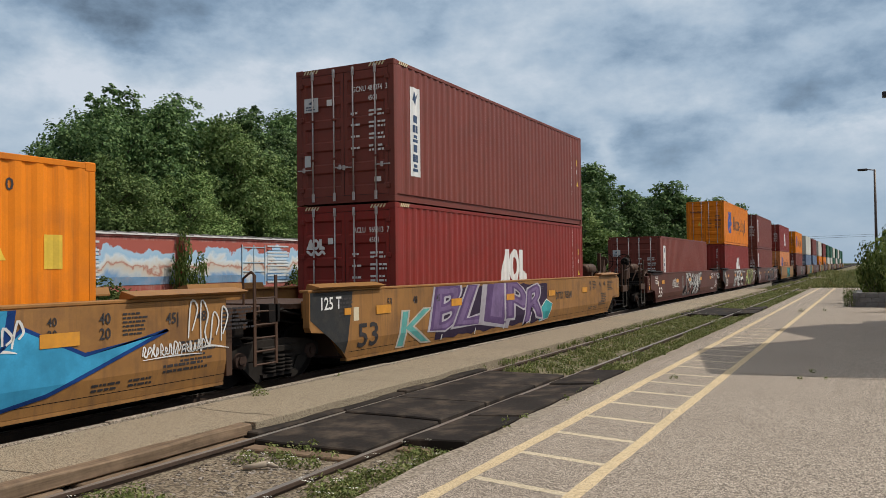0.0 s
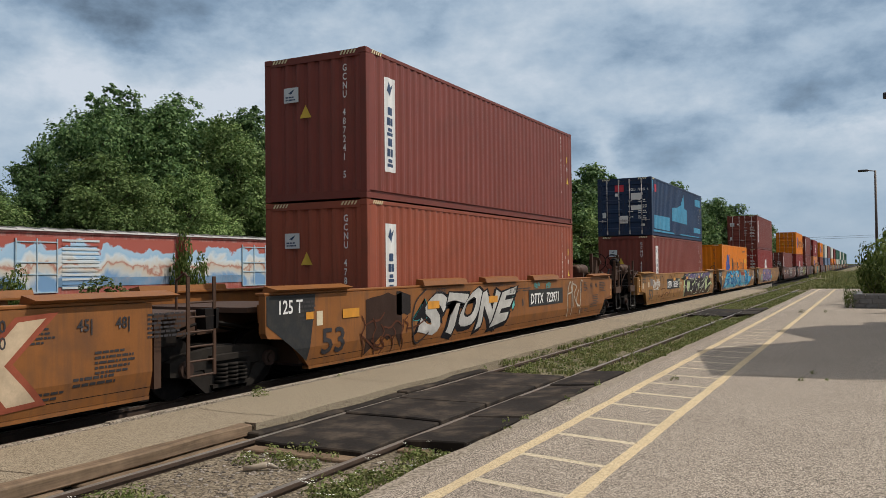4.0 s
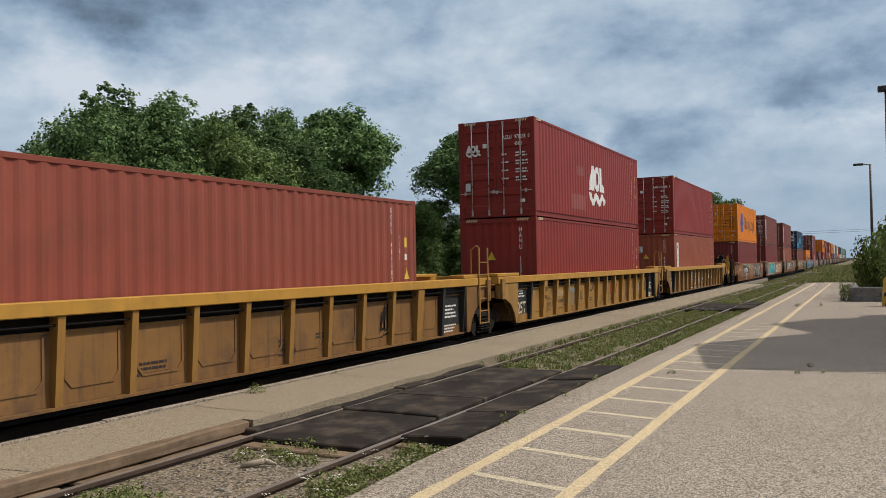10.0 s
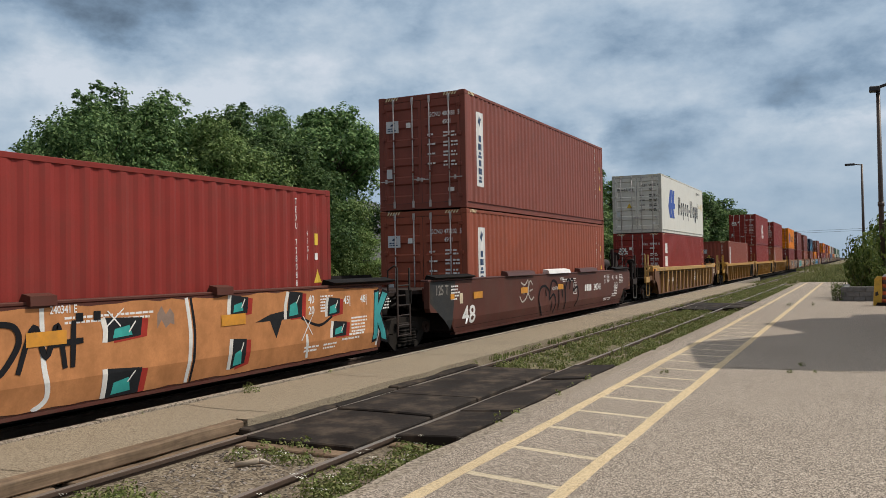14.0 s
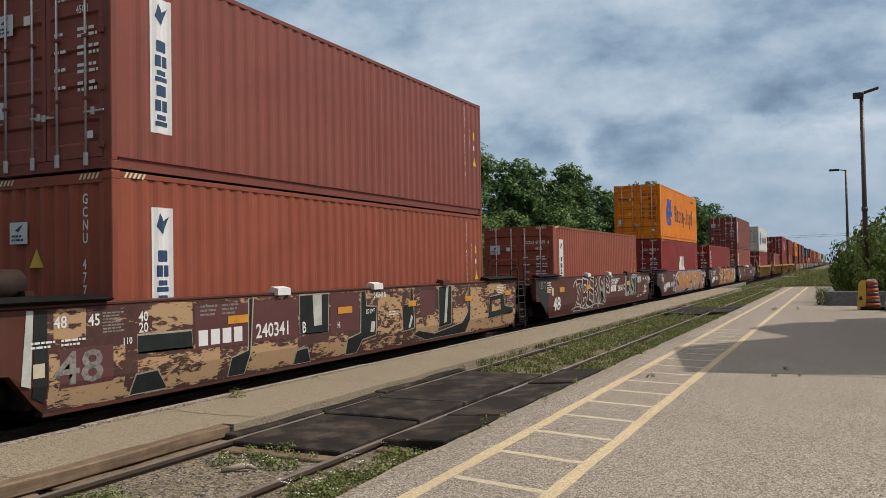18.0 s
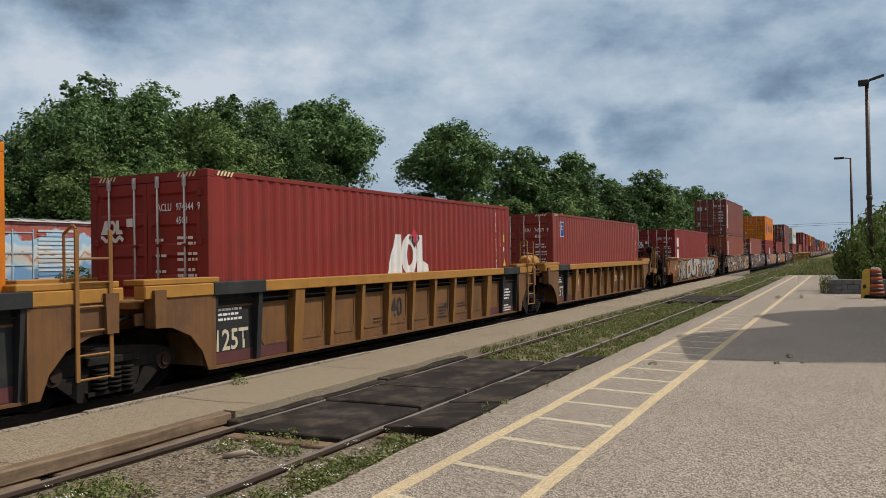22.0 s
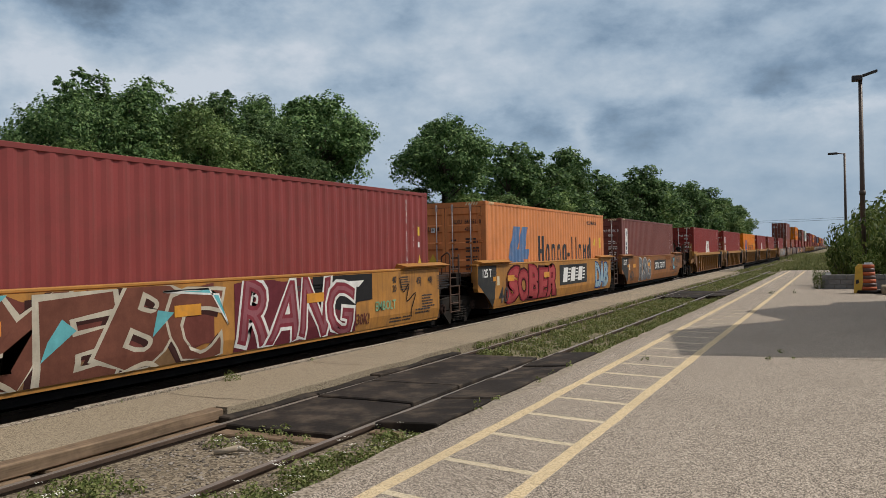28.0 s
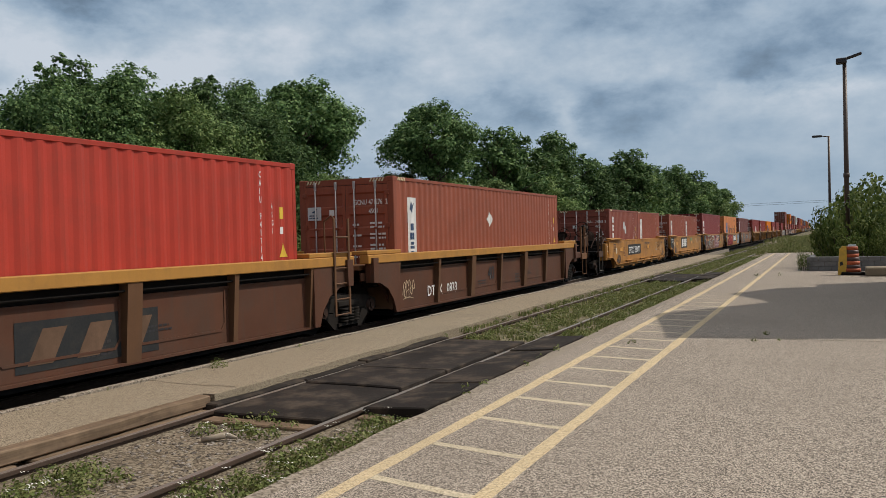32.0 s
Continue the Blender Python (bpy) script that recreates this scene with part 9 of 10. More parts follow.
TRIT = dict(PL((0.28, 0.085, 0.06), "red twenty-foot container with a white upright name", "TRIU", "191863", "8", "door", [("column", 0.6, 0.85, 0.36, 1.45, 4, 15), ("diamond", 3.0, 1.86, 0.2, M_plate), ("diamond", 3.32, 1.66, 0.2, M_plate)]), len=6.058, h=2.591)
PLATES = {3: [(-3.45, None), (-0.37, None), (2.78, None)], 10: [(-3.3, None), (-0.08, W_), (3.0, None)]}
TABS = {11: [(0.0, None), (2.95, None), (-3.0, W_)], 13: [(0.0, W_), (3.02, None), (-3.0, W_)], 14: [(0.12, W_), (3.18, None), (-2.9, W_)]}
for n, front, car, low, up in TRAIN:
    for c in (low, up):
        if c and n < 0:
            c["near"] = False
    if car is None:
        car = car_smooth(9.3, BRN if n % 2 else TAN, [graf(-3 + n % 3, 3 + n % 2, 5, 100 - n, SIL if n % 2 else CYA, BLK)], label="smooth-sided well car with spray-painted sides")
    if n < -3:
        car["marks"] = [m for m in car["marks"] if m[0] in ("graffiti", "poly")]
    car["plates"], car["tabs"] = PLATES.get(n, ()), TABS.get(n, ())
    well_car(car, front - 6.096)
    L0 = low.get("len", 12.192)
    container(low, front, FLOOR)
    if L0 < 7:
        container(TRIT if n == 25 else GC("127579", "3", "door", (0.31, 0.088, 0.056), ln=6.058), front - 6.11, FLOOR)
    if up:
        container(up, front, FLOOR + CH + 0.012)


def ride(t):
    """How far the train has come at t seconds."""
    return 15.2236 * t + 0.00439 * t * t


def motions():
    for ob, u, z in MOVING:
        walk(ob, [(t, pose(TRACK_X, u + ride(t), RAIL + z)) for t in range(0, 33, 4)])

# ---- trees, bushes and grass ----
def leaf_cloud(name, clumps, per, leaf, mat, seed, flat=0.75, sprays=0):
    """A crown of many small leaves gathered in clumps; sprays: how many twigs of leaves a clump is made of, with gaps between them."""
    r = np.random.RandomState(seed)
    vs, fs, k0 = [], [], 0
    for cx, cy, cz, cr in clumps:
        n = int(per * cr * cr)
        d = r.normal(size=(n, 3))
        d /= np.linalg.norm(d, axis=1)[:, None]
        if sprays:
            m = max(4, int(sprays * cr * cr))
            sd = r.normal(size=(m, 3)) + (0, 0, 0.35)
            sd /= np.linalg.norm(sd, axis=1)[:, None]
            sp = sd * (cr * (0.45 + 0.55 * r.rand(m)))[:, None]
            which = r.randint(0, m, n)
            size = (cr * (0.20 + 0.20 * r.rand(m)))[which][:, None]
            p = np.array((cx, cy, cz)) + (sp[which] + d * size * r.rand(n)[:, None] ** 0.45 * (1, 1, 0.8)) * (1, 1, flat)
            nn = 0.55 * sd[which] + 0.5 * d + 0.5 * r.normal(size=(n, 3)) + (0, 0, 0.55)
        else:
            rad = cr * (0.55 + 0.5 * r.rand(n) ** 0.6)
            p = np.array((cx, cy, cz)) + d * rad[:, None] * (1, 1, flat)
            nn = d + 0.42 * r.normal(size=(n, 3)) + (0, 0, 0.3)
        u = r.normal(size=(n, 3))
        w = np.cross(nn, u)
        w /= np.linalg.norm(w, axis=1)[:, None] + 1e-9
        u = np.cross(w, nn)
        u /= np.linalg.norm(u, axis=1)[:, None] + 1e-9
        s = leaf * (0.6 + 0.9 * r.rand(n))[:, None]
        vs.append(np.stack([p - u * s, p + w * s * 0.6, p + u * s, p - w * s * 0.6], 1).reshape(-1, 3))
        fs.append(np.arange(n)[:, None] * 4 + np.array([[0, 1, 2, 3]]) + k0)
        k0 += n * 4
    v, f = np.concatenate(vs), np.concatenate(fs)
    me = bpy.data.meshes.new(name)
    me.from_pydata(v.tolist(), [], f.tolist())
    me.materials.append(mat)
    return me


def tree_kind(seed, h, spread, mat, trunk_share=0.3, leaf=0.085, per=560, n_clumps=36, lean=0.0, sprays=52):
    """Trunk with limbs, and a crown of leaf clumps round the limbs' ends."""
    r = random.Random(seed)
    bm = B()
    top = Vector((lean, 0, h * 0.72))
    rod(bm, (0, 0, -0.3), (0, 0, h * trunk_share), h * 0.026, 9, h * 0.02)
    rod(bm, (0, 0, h * trunk_share), top, h * 0.02, 7, h * 0.006)
    clumps = []
    for i in range(n_clumps):
        a = i * 2.4 + r.uniform(-0.4, 0.4)
        k = (i + 0.5) / n_clumps
        z = h * (trunk_share + (0.95 - trunk_share) * k)
        prof = math.sin(math.pi * min(1, 0.22 + 0.74 * k)) ** 0.8
        d = spread * prof * r.uniform(0.2, 0.92)
        c = Vector((lean * k + d * math.cos(a), d * math.sin(a), z + r.uniform(-0.06, 0.06) * h))
        rod(bm, Vector((lean * k, 0, z * 0.78)), c, h * 0.008, 5, h * 0.002)
        clumps.append((*c, r.uniform(0.22, 0.36) * spread * (0.75 + 0.4 * prof)))
        for j in range(2):
            q = c + Vector((r.uniform(-1, 1), r.uniform(-1, 1), r.uniform(-0.6, 0.7))) * spread * 0.17
            clumps.append((*q, r.uniform(0.09, 0.18) * spread))
    return mesh_of("trunk", bm, M_bark), leaf_cloud("crown", clumps, per, leaf, mat, seed, 0.86, sprays)


TREES = [tree_kind(11, 10, 4.2, M_leaf_a, 0.16), tree_kind(12, 10, 3.6, M_leaf_a, 0.14), tree_kind(13, 10, 4.6, M_leaf_b, 0.12), tree_kind(14, 10, 3.5, M_leaf_a, 0.60, per=700), tree_kind(15, 10, 4.0, M_leaf_b, 0.10),
         tree_kind(16, 10, 4.2, M_leaf_a, 0.16, 0.14, 240, 32, sprays=36), tree_kind(17, 10, 3.8, M_leaf_a, 0.14, 0.14, 240, 32, sprays=36), tree_kind(18, 10, 4.4, M_leaf_b, 0.12, 0.14, 240, 32, sprays=36)]


def tree(k, x, y, h, turn, label, group, wide=1.0):
    th = thing("tree", label, "tree", pose(x, y, -0.3, 0, 0, turn), group)
    s = h / 10
    for nm, me in (("trunk", TREES[k][0]), ("crown", TREES[k][1])):
        ob = part(nm, me, None, th)
        ob.matrix_local = Matrix.Diagonal((s * wide, s * wide, s, 1))
    return th


G1 = "row of trees behind the old boxcars"
dk, lt = "tall broadleaf tree with dense dark green crown", "lighter green bushy broadleaf tree"
for k, x, y, h, a, w, lab in ((1, -35, 18, 6.6, 10, 1, dk), (0, -35.5, 22.5, 6.8, 80, 1, dk), (2, -33, 21, 5.6, 50, 1.1, lt), (1, -35, 26, 7.6, 30, 0.9, dk), (0, -35.5, 30.4, 10.7, 130, 0.9, dk), (2, -32.4, 27.5, 7.2, 200, 1.15, lt), (4, -32, 32.5, 7.0, 20, 1.1, lt),
                          (1, -35.5, 34.2, 10.9, 300, 1.0, dk), (2, -33.5, 37.5, 10.4, 160, 1.0, lt), (1, -35, 41.0, 11.4, 250, 1.0, dk), (0, -33.4, 43.2, 10.6, 100, 1.0, dk), (0, -36, 46.2, 12.2, 10, 1.0, dk), (4, -31.6, 38.5, 6.6, 60, 1.2, lt), (3, -34.8, 51.2, 13.4, 60, 1.0, dk), (2, -33, 46.5, 7.6, 110, 1.1, lt), (4, -32, 42.5, 5.6, 0, 1.2, lt),
                          (0, -36, 12, 8.0, 0, 1, dk), (1, -35, 5, 8.6, 40, 1, dk), (0, -40, 24.5, 7.8, 20, 1.1, dk), (1, -40, 30, 8.6, 70, 1.1, dk), (0, -40, 35.5, 12.4, 170, 1.1, dk), (1, -40.4, 40.5, 12.8, 200, 1.15, dk), (0, -40, 45.5, 13.0, 280, 1.1, dk), (1, -40, 50.5, 13.4, 330, 1.1, dk), (0, -39.6, 56, 13.8, 45, 1.0, dk), (2, -31.5, 16.5, 5.0, 77, 1.2, lt), (4, -31.5, 50, 4.4, 200, 1.3, lt)):
    tree(k, x, y, h, a, lab, G1, w)
G2 = "trees along the line in the distance"
for k, x, y, h, a, w, lab in ((3, -30.6, 64.5, 13.2, 30, 1.0, "lone tall tree with rounded dark crown"), (2, -33.0, 60, 6.8, 0, 1.0, lt), (4, -33, 62.5, 7.6, 40, 1.3, lt), (7, -28.5, 64, 6.8, 60, 1.3, lt), (2, -31.5, 69, 7.8, 120, 1.3, lt), (7, -27.5, 71, 7.0, 200, 1.3, lt), (5, -30, 78, 12.0, 90, 1.1, dk), (6, -30.5, 85, 12.8, 10, 1.15, dk), (5, -29, 93, 13.0, 150, 1.1, dk), (6, -30, 101.5, 13.6, 10, 1.1, dk), (7, -27, 84, 8.0, 10, 1.2, lt), (5, -28, 108, 10.8, 40, 1.0, dk)):
    tree(k, x, y, h, a, lab, G2, w)
for i in range(22):
    r1 = random.Random(70 + i)
    tree((5, 6, 5, 7)[i % 4], -27 - r1.uniform(0, 9), 114 + i * 7.6 + r1.uniform(-2, 2), 12.0 + 3.2 * min(1, i / 7) - 5.0 * max(0, (i - 17) / 5) + r1.uniform(-1, 1), i * 37, dk, G2, 1.15)


def bush_kind(seed, mat, leaf, per, n=14):
    r = random.Random(seed)
    bm = B()
    cl = []
    for i in range(n):
        a, d = i * 2.4, r.uniform(0.1, 0.8)
        c = Vector((d * math.cos(a), d * math.sin(a), r.uniform(0.25, 1.0) * (1.15 - 0.45 * d)))
        rod(bm, (0.1 * math.cos(a), 0.1 * math.sin(a), -0.1), c, 0.02, 5, 0.006)
        cl.append((*c, r.uniform(0.2, 0.4)))
    return mesh_of("stem", bm, M_bark), leaf_cloud("foliage", cl, per, leaf, mat, seed, 0.9)


BUSH = [bush_kind(31, M_bush, 0.045, 1500), bush_kind(32, M_bush, 0.05, 1300), bush_kind(33, M_bush, 0.035, 1700, 10)]


def bush(k, x, y, z, sx, sz, turn, label, group=""):
    th = thing("bush", label, "bush", pose(x, y, z, 0, 0, turn), group)
    for nm, me in (("stem", BUSH[k][0]), ("foliage", BUSH[k][1])):
        part(nm, me, None, th).matrix_local = Matrix.Diagonal((sx, sx, sz, 1))
    return th


G3 = "bushes behind the stone planter"
for k, x, y, sx, sz, a in ((0, 0.45, 36.5, 1.1, 2.1, 0), (0, 1.5, 35.8, 1.3, 2.4, 70), (2, 2.6, 36.2, 1.5, 2.6, 130), (0, 3.9, 36, 1.6, 2.8, 10), (2, 5.6, 37, 1.8, 2.9, 50), (1, 0.6, 40, 1.2, 2.2, 200), (1, 2.2, 42, 2.0, 3.2, 20), (0, 1.0, 34.3, 0.7, 1.0, 40), (2, 2.3, 33.8, 0.9, 1.3, 90), (1, 1.6, 52, 2.0, 3.2, 10), (1, 3.5, 60, 2.6, 4.2, 60), (1, 5, 48, 2.6, 4.4, 160)):
    bush(k, x, y, -0.1 if y > 35 else 0.38, sx, sz, a, "leafy green bush beside the platform", G3)
bush(2, -0.62, 33.2, -0.02, 0.32, 0.75, 30, "tall weed beside the stone planter")
G4 = "scrub beyond the main line"
for i in range(26):
    r1 = random.Random(200 + i)
    bush(i % 3, -22 - r1.uniform(0, 6) - (4 if i < 10 else 0), 8 + i * 4.6 + r1.uniform(-1, 1), -0.4, r1.uniform(1.2, 2.2), r1.uniform(1.3, 2.4), i * 50, "low green scrub beside the line", G4)

# ---- old boxcars with a faded mural ----
def mural():
    """A faded landscape: blue below, cream and rust patches, pale sky, red where it has peeled at the top."""
    m = surface("faded_mural", (0.5, 0.55, 0.6), 0.75, 0, 2.0, 0.1)
    t = m.node_tree
    b = t.nodes["Principled BSDF"]
    tc = t.nodes.new("ShaderNodeTexCoord")
    n = t.nodes.new("ShaderNodeTexNoise")
    n.inputs["Scale"].default_value, n.inputs["Detail"].default_value, n.inputs["Distortion"].default_value = 0.85, 7.0, 0.5
    t.links.new(tc.outputs["Object"], n.inputs["Vector"])
    sep = t.nodes.new("ShaderNodeSeparateXYZ")
    t.links.new(tc.outputs["Object"], sep.inputs[0])
    h = t.nodes.new("ShaderNodeMapRange")
    h.inputs[1].default_value, h.inputs[2].default_value, h.inputs[3].default_value, h.inputs[4].default_value = 1.05, 2.85, -0.5, 0.5
    t.links.new(sep.outputs[2], h.inputs[0])
    k = t.nodes.new("ShaderNodeMath")
    k.operation = "MULTIPLY_ADD"
    k.inputs[1].default_value = 1.1
    t.links.new(n.outputs[0], k.inputs[0])
    t.links.new(h.outputs[0], k.inputs[2])
    r = t.nodes.new("ShaderNodeValToRGB")
    for i, (p, c) in enumerate(((0.10, (0.16, 0.30, 0.50)), (0.24, (0.50, 0.52, 0.52)), (0.36, (0.56, 0.48, 0.40)), (0.42, (0.40, 0.17, 0.12)), (0.47, (0.60, 0.56, 0.50)), (0.60, (0.60, 0.66, 0.70)), (0.70, (0.33, 0.51, 0.68)), (0.86, (0.38, 0.54, 0.70)), (0.90, (0.38, 0.09, 0.065)))):
        e = r.color_ramp.elements[i] if i < 2 else r.color_ramp.elements.new(p)
        e.position, e.color = p, (*c, 1)
    t.links.new(k.outputs[0], r.inputs[0])
    t.links.new(r.outputs[0], b.inputs["Base Color"])
    return m


M_mural = mural()
M_oxide = surface("faded_red_oxide", (0.36, 0.085, 0.065), 0.7, 0, 1.2, 0.2, (0.5, 0.4, 0.35), 0.35, 0.003, streak=0.35)
M_roof = surface("pale_metal_roof", (0.42, 0.41, 0.40), 0.6, 0.2, 1.5, 0.2, (0.2, 0.12, 0.09), 0.4)
M_ltblue = surface("pale_blue_door", (0.38, 0.50, 0.58), 0.7, 0, 2.0, 0.2, (0.45, 0.3, 0.25), 0.4)


def boxcar(y0, y1, label):
    L = y1 - y0
    th = thing("boxcar", label, "railway wagon", pose(-28.6, (y0 + y1) / 2, 0.05), "old boxcars on a siding")
    zb, zt = 0.72, 3.10
    for s in (1, -1):
        m = Matrix.Diagonal((s, 1, 1, 1))
        part("side_wall", box(B(), 1.38, 1.45, -L / 2, L / 2, zb, zt), M_oxide, th).matrix_local = m
        ob = part("mural", box(B(), 1.451, 1.462, -L / 2 + 0.05, L / 2 - 0.08, zb + 0.35, zt - 0.22), M_mural, th, "faded painted landscape band")
        ob.matrix_local = m
        part("blue_band", box(B(), 1.452, 1.470, -L / 2 + 0.05, L / 2 - 0.08, zb + 0.28, zb + 0.62), surface("blue_band", (0.15, 0.27, 0.42), 0.7, 0, 1.0, 0.3, (0.4, 0.3, 0.28), 0.5), th).matrix_local = m
        d = part("door", box(B(), 1.464, 1.49, -2.0, -0.25, zb + 0.1, zt - 0.28), M_mural, th, "sliding door painted over by the mural")
        d.matrix_local = m
        for z in (0.08, 0.75, 1.2, 1.95):
            part("rib", box(B(), 1.49, 1.52, -2.0, -0.25, zb + z, zb + z + 0.045), M_ltblue, d)
        for yy in (-2.0, -1.15, -0.3):
            part("rib", box(B(), 1.49, 1.515, yy, yy + 0.05, zb + 0.1, zt - 0.28), M_ltblue, d)
        for i in range(12):
            part("rib", box(B(), 1.463, 1.49, -0.05, 1.65, zb + 0.2 + i * 0.165, zb + 0.2 + i * 0.165 + 0.08), M_mural if i % 3 == 1 else M_plate, th).matrix_local = m
        part("top_rail", box(B(), 1.40, 1.50, -L / 2, L / 2, zt - 0.08, zt), M_oxide, th).matrix_local = m
        part("side_sill", box(B(), 1.40, 1.49, -L / 2, L / 2, zb - 0.1, zb + 0.02), M_oxide, th).matrix_local = m
    for s in (1, -1):
        part("end_wall", box(B(), -1.38, 1.38, L / 2 - 0.07, L / 2, zb, zt), M_oxide, th).matrix_local = Matrix.Diagonal((1, s, 1, 1))
    part("roof", prism(B(), [(-1.55, zt), (1.55, zt), (1.5, zt + 0.05), (0, zt + 0.2), (-1.5, zt + 0.05)], "y", -L / 2 - 0.04, L / 2 + 0.04), M_roof, th, "pale grey metal roof")
    for i in range(int(L / 1.1)):
        part("roof_rib", prism(B(), [(-1.54, zt + 0.03), (1.54, zt + 0.03), (1.5, zt + 0.085), (0, zt + 0.235), (-1.5, zt + 0.085)], "y", -L / 2 + 0.5 + i * 1.1, -L / 2 + 0.56 + i * 1.1), M_roof, th)
    for s in (1, -1):
        truck(th, s * (L / 2 - 1.6))


boxcar(27.45, 38.9, "old red boxcar with a faded painted mural")
boxcar(15.4, 26.9, "old red boxcar with peeling blue paint")
bush(0, -26.5, 27.1, -0.45, 0.95, 3.3, 10, "tall leafy sapling growing between the boxcars")
bush(1, -26.4, 18.5, -0.45, 0.9, 1.9, 60, "green sapling beside the old boxcar")

# ---- platform furniture ----
def lamp_post(x, y, h, floodlight, label):
    th = thing("lamp_post", label, "street lamp", pose(x, y, 0), "platform lamp posts")
    part("pole", rod(B(), (0, 0, 0), (0, 0, h - 0.15), 0.105, 12, 0.07), M_post, th)
    part("base_plate", box(B(), -0.2, 0.2, -0.2, 0.2, -0.02, 0.05, 0.01), M_post, th)
    if floodlight:
        part("collar", rod(B(), (0, 0, h * 0.43), (0, 0, h * 0.45), 0.115, 10), M_post, th)
        part("lamp_head", box(B(), -0.30, 0.08, -0.2, 0.2, h - 0.25, h - 0.05, 0.03), M_dark, th, "dark floodlight housing")
        ob = part("visor", box(B(), 0.0, 0.62, -0.12, 0.12, -0.03, 0.05, 0.015), M_dark, th)
        ob.matrix_local = pose(0.0, 0, h - 0.10, 0, -16, 0)
    else:
        part("arm", rod(B(), (0, 0, h - 0.2), (-0.5, 0, h - 0.12), 0.035, 8), M_post, th)
        part("lamp_head", box(B(), -1.05, -0.42, -0.15, 0.15, h - 0.2, h - 0.06, 0.03), M_dark, th, "flat dark street light head")


lamp_post(0.93, 35.6, 8.15, True, "tall brown lamp post with a dark floodlight")
lamp_post(0.56, 63.5, 8.1, False, "tall brown lamp post with a single arm")

planter = thing("planter", "low grey block planter filled with bushes", "planter", pose(0, 0, 0))
r2 = random.Random(6)
for row in range(3):
    x = -0.5 - 0.2 * (row % 2)
    while x < 4.6:
        w = 0.4
        a, b = max(x, -0.5), x + w - 0.01
        if b - a > 0.08:
            part("block", box(B(), a, b, 33.0 + r2.uniform(-0.01, 0.01), 33.28, 0.175 * row - 0.01, 0.175 * row + 0.163, 0.012), M_stone, planter)
        x += w
    for k in range(7):
        part("block", box(B(), -0.5 + r2.uniform(-0.01, 0.01), -0.22, 33.3 + 0.4 * k, 33.69 + 0.4 * k, 0.175 * row - 0.01, 0.175 * row + 0.163, 0.012), M_stone, planter)
part("soil", box(B(), -0.22, 4.6, 33.28, 36.0, 0.0, 0.44), M_dirt, planter)

M_orange = surface("orange_plastic", (0.50, 0.10, 0.03), 0.6, 0, 5.0, 0.15, (0.12, 0.06, 0.04), 0.5)
M_sheet = surface("dark_reflective_band", (0.10, 0.055, 0.05), 0.5)
M_yplate = surface("yellow_plastic", (0.72, 0.46, 0.06), 0.5, 0, 4.0, 0.15, (0.3, 0.2, 0.1), 0.4)
barrel = thing("traffic_barrel", "orange traffic barrel with dark bands and rubber base", "traffic barrel", pose(0.92, 30.3, 0))
for i in range(7):
    part("band", rod(B(), (0, 0, 0.10 + i * 0.12), (0, 0, 0.10 + (i + 1) * 0.12 - 0.004), 0.25 - 0.012 * i, 20, 0.245 - 0.012 * i), M_orange if i % 2 == 0 else M_sheet, barrel)
part("rubber_base", rod(B(), (0, 0, 0), (0, 0, 0.10), 0.40, 20, 0.36), M_black, barrel)
part("handle", box(box(B(), -0.12, 0.12, -0.02, 0.02, 0.94, 1.0, 0.005), -0.16, 0.16, -0.1, 0.1, 0.935, 0.95), M_plate, barrel)
bollard = thing("barrier_panel", "leaning yellow plastic barrier panel with black mark", "barrier", pose(0.62, 30.25, 0))
part("panel", prism(B(), [(-0.14, 0.0), (0.14, 0.0), (0.13, 0.95), (0.0, 0.95), (-0.08, 0.85)], "y", -0.1, 0.1), M_yplate, bollard)
part("mark", prism(B(), [(-0.07, 0.3), (0.03, 0.34), (0.0, 0.46), (-0.07, 0.42)], "y", -0.105, -0.101), M_dark, bollard)
slab = thing("concrete_slab", "pale concrete block lying on the platform", "concrete block", pose(0, 0, 0))
part("block", box(B(), 1.28, 3.4, 29.3, 30.3, 0, 0.28, 0.03), M_concrete, slab)

# ---- cracks and joints in the paving ----
def crack(points, z, w, seed, label):
    """A thin dark line of dirt in a crack."""
    r = random.Random(seed)
    line = []
    for (xa, ya), (xb, yb) in zip(points, points[1:]):
        n = max(3, int(math.hypot(xb - xa, yb - ya) / 0.12))
        line += [(xa + (xb - xa) * i / n + r.uniform(-0.02, 0.02), ya + (yb - ya) * i / n + r.uniform(-0.02, 0.02)) for i in range(n)]
    bm = ribbon(B(), line + [points[-1]], w)
    for v in bm.verts:
        v.co.z = z
        v.co.x += r.uniform(-0.004, 0.004)
    return tagged(part("crack", bm, M_dirt, None), label, "crack", "paving cracks", kind="structure")


for i, (pts, w) in enumerate((([(-1.7, 12.75), (0.6, 12.7), (3.0, 12.9), (6.5, 12.6)], 0.03), ([(-0.2, 29.6), (2.0, 29.8), (6.0, 29.5)], 0.05), ([(-3.1, 29.7), (-0.2, 29.6)], 0.06), ([(-3.1, 9.3), (-2.9, 9.2)], 0.02))):
    crack(pts, 0.003, w, 90 + i, "dark dirt-filled crack across the asphalt")
for i in range(9):
    yy = 4.6 + 3.05 * i
    crack([(-7.55, yy + 0.1), (-6.9, yy), (-6.2 if yy > 7.2 else -6.3, yy + 0.06)], -0.097, 0.016, 120 + i, "dark joint across the low concrete platform")

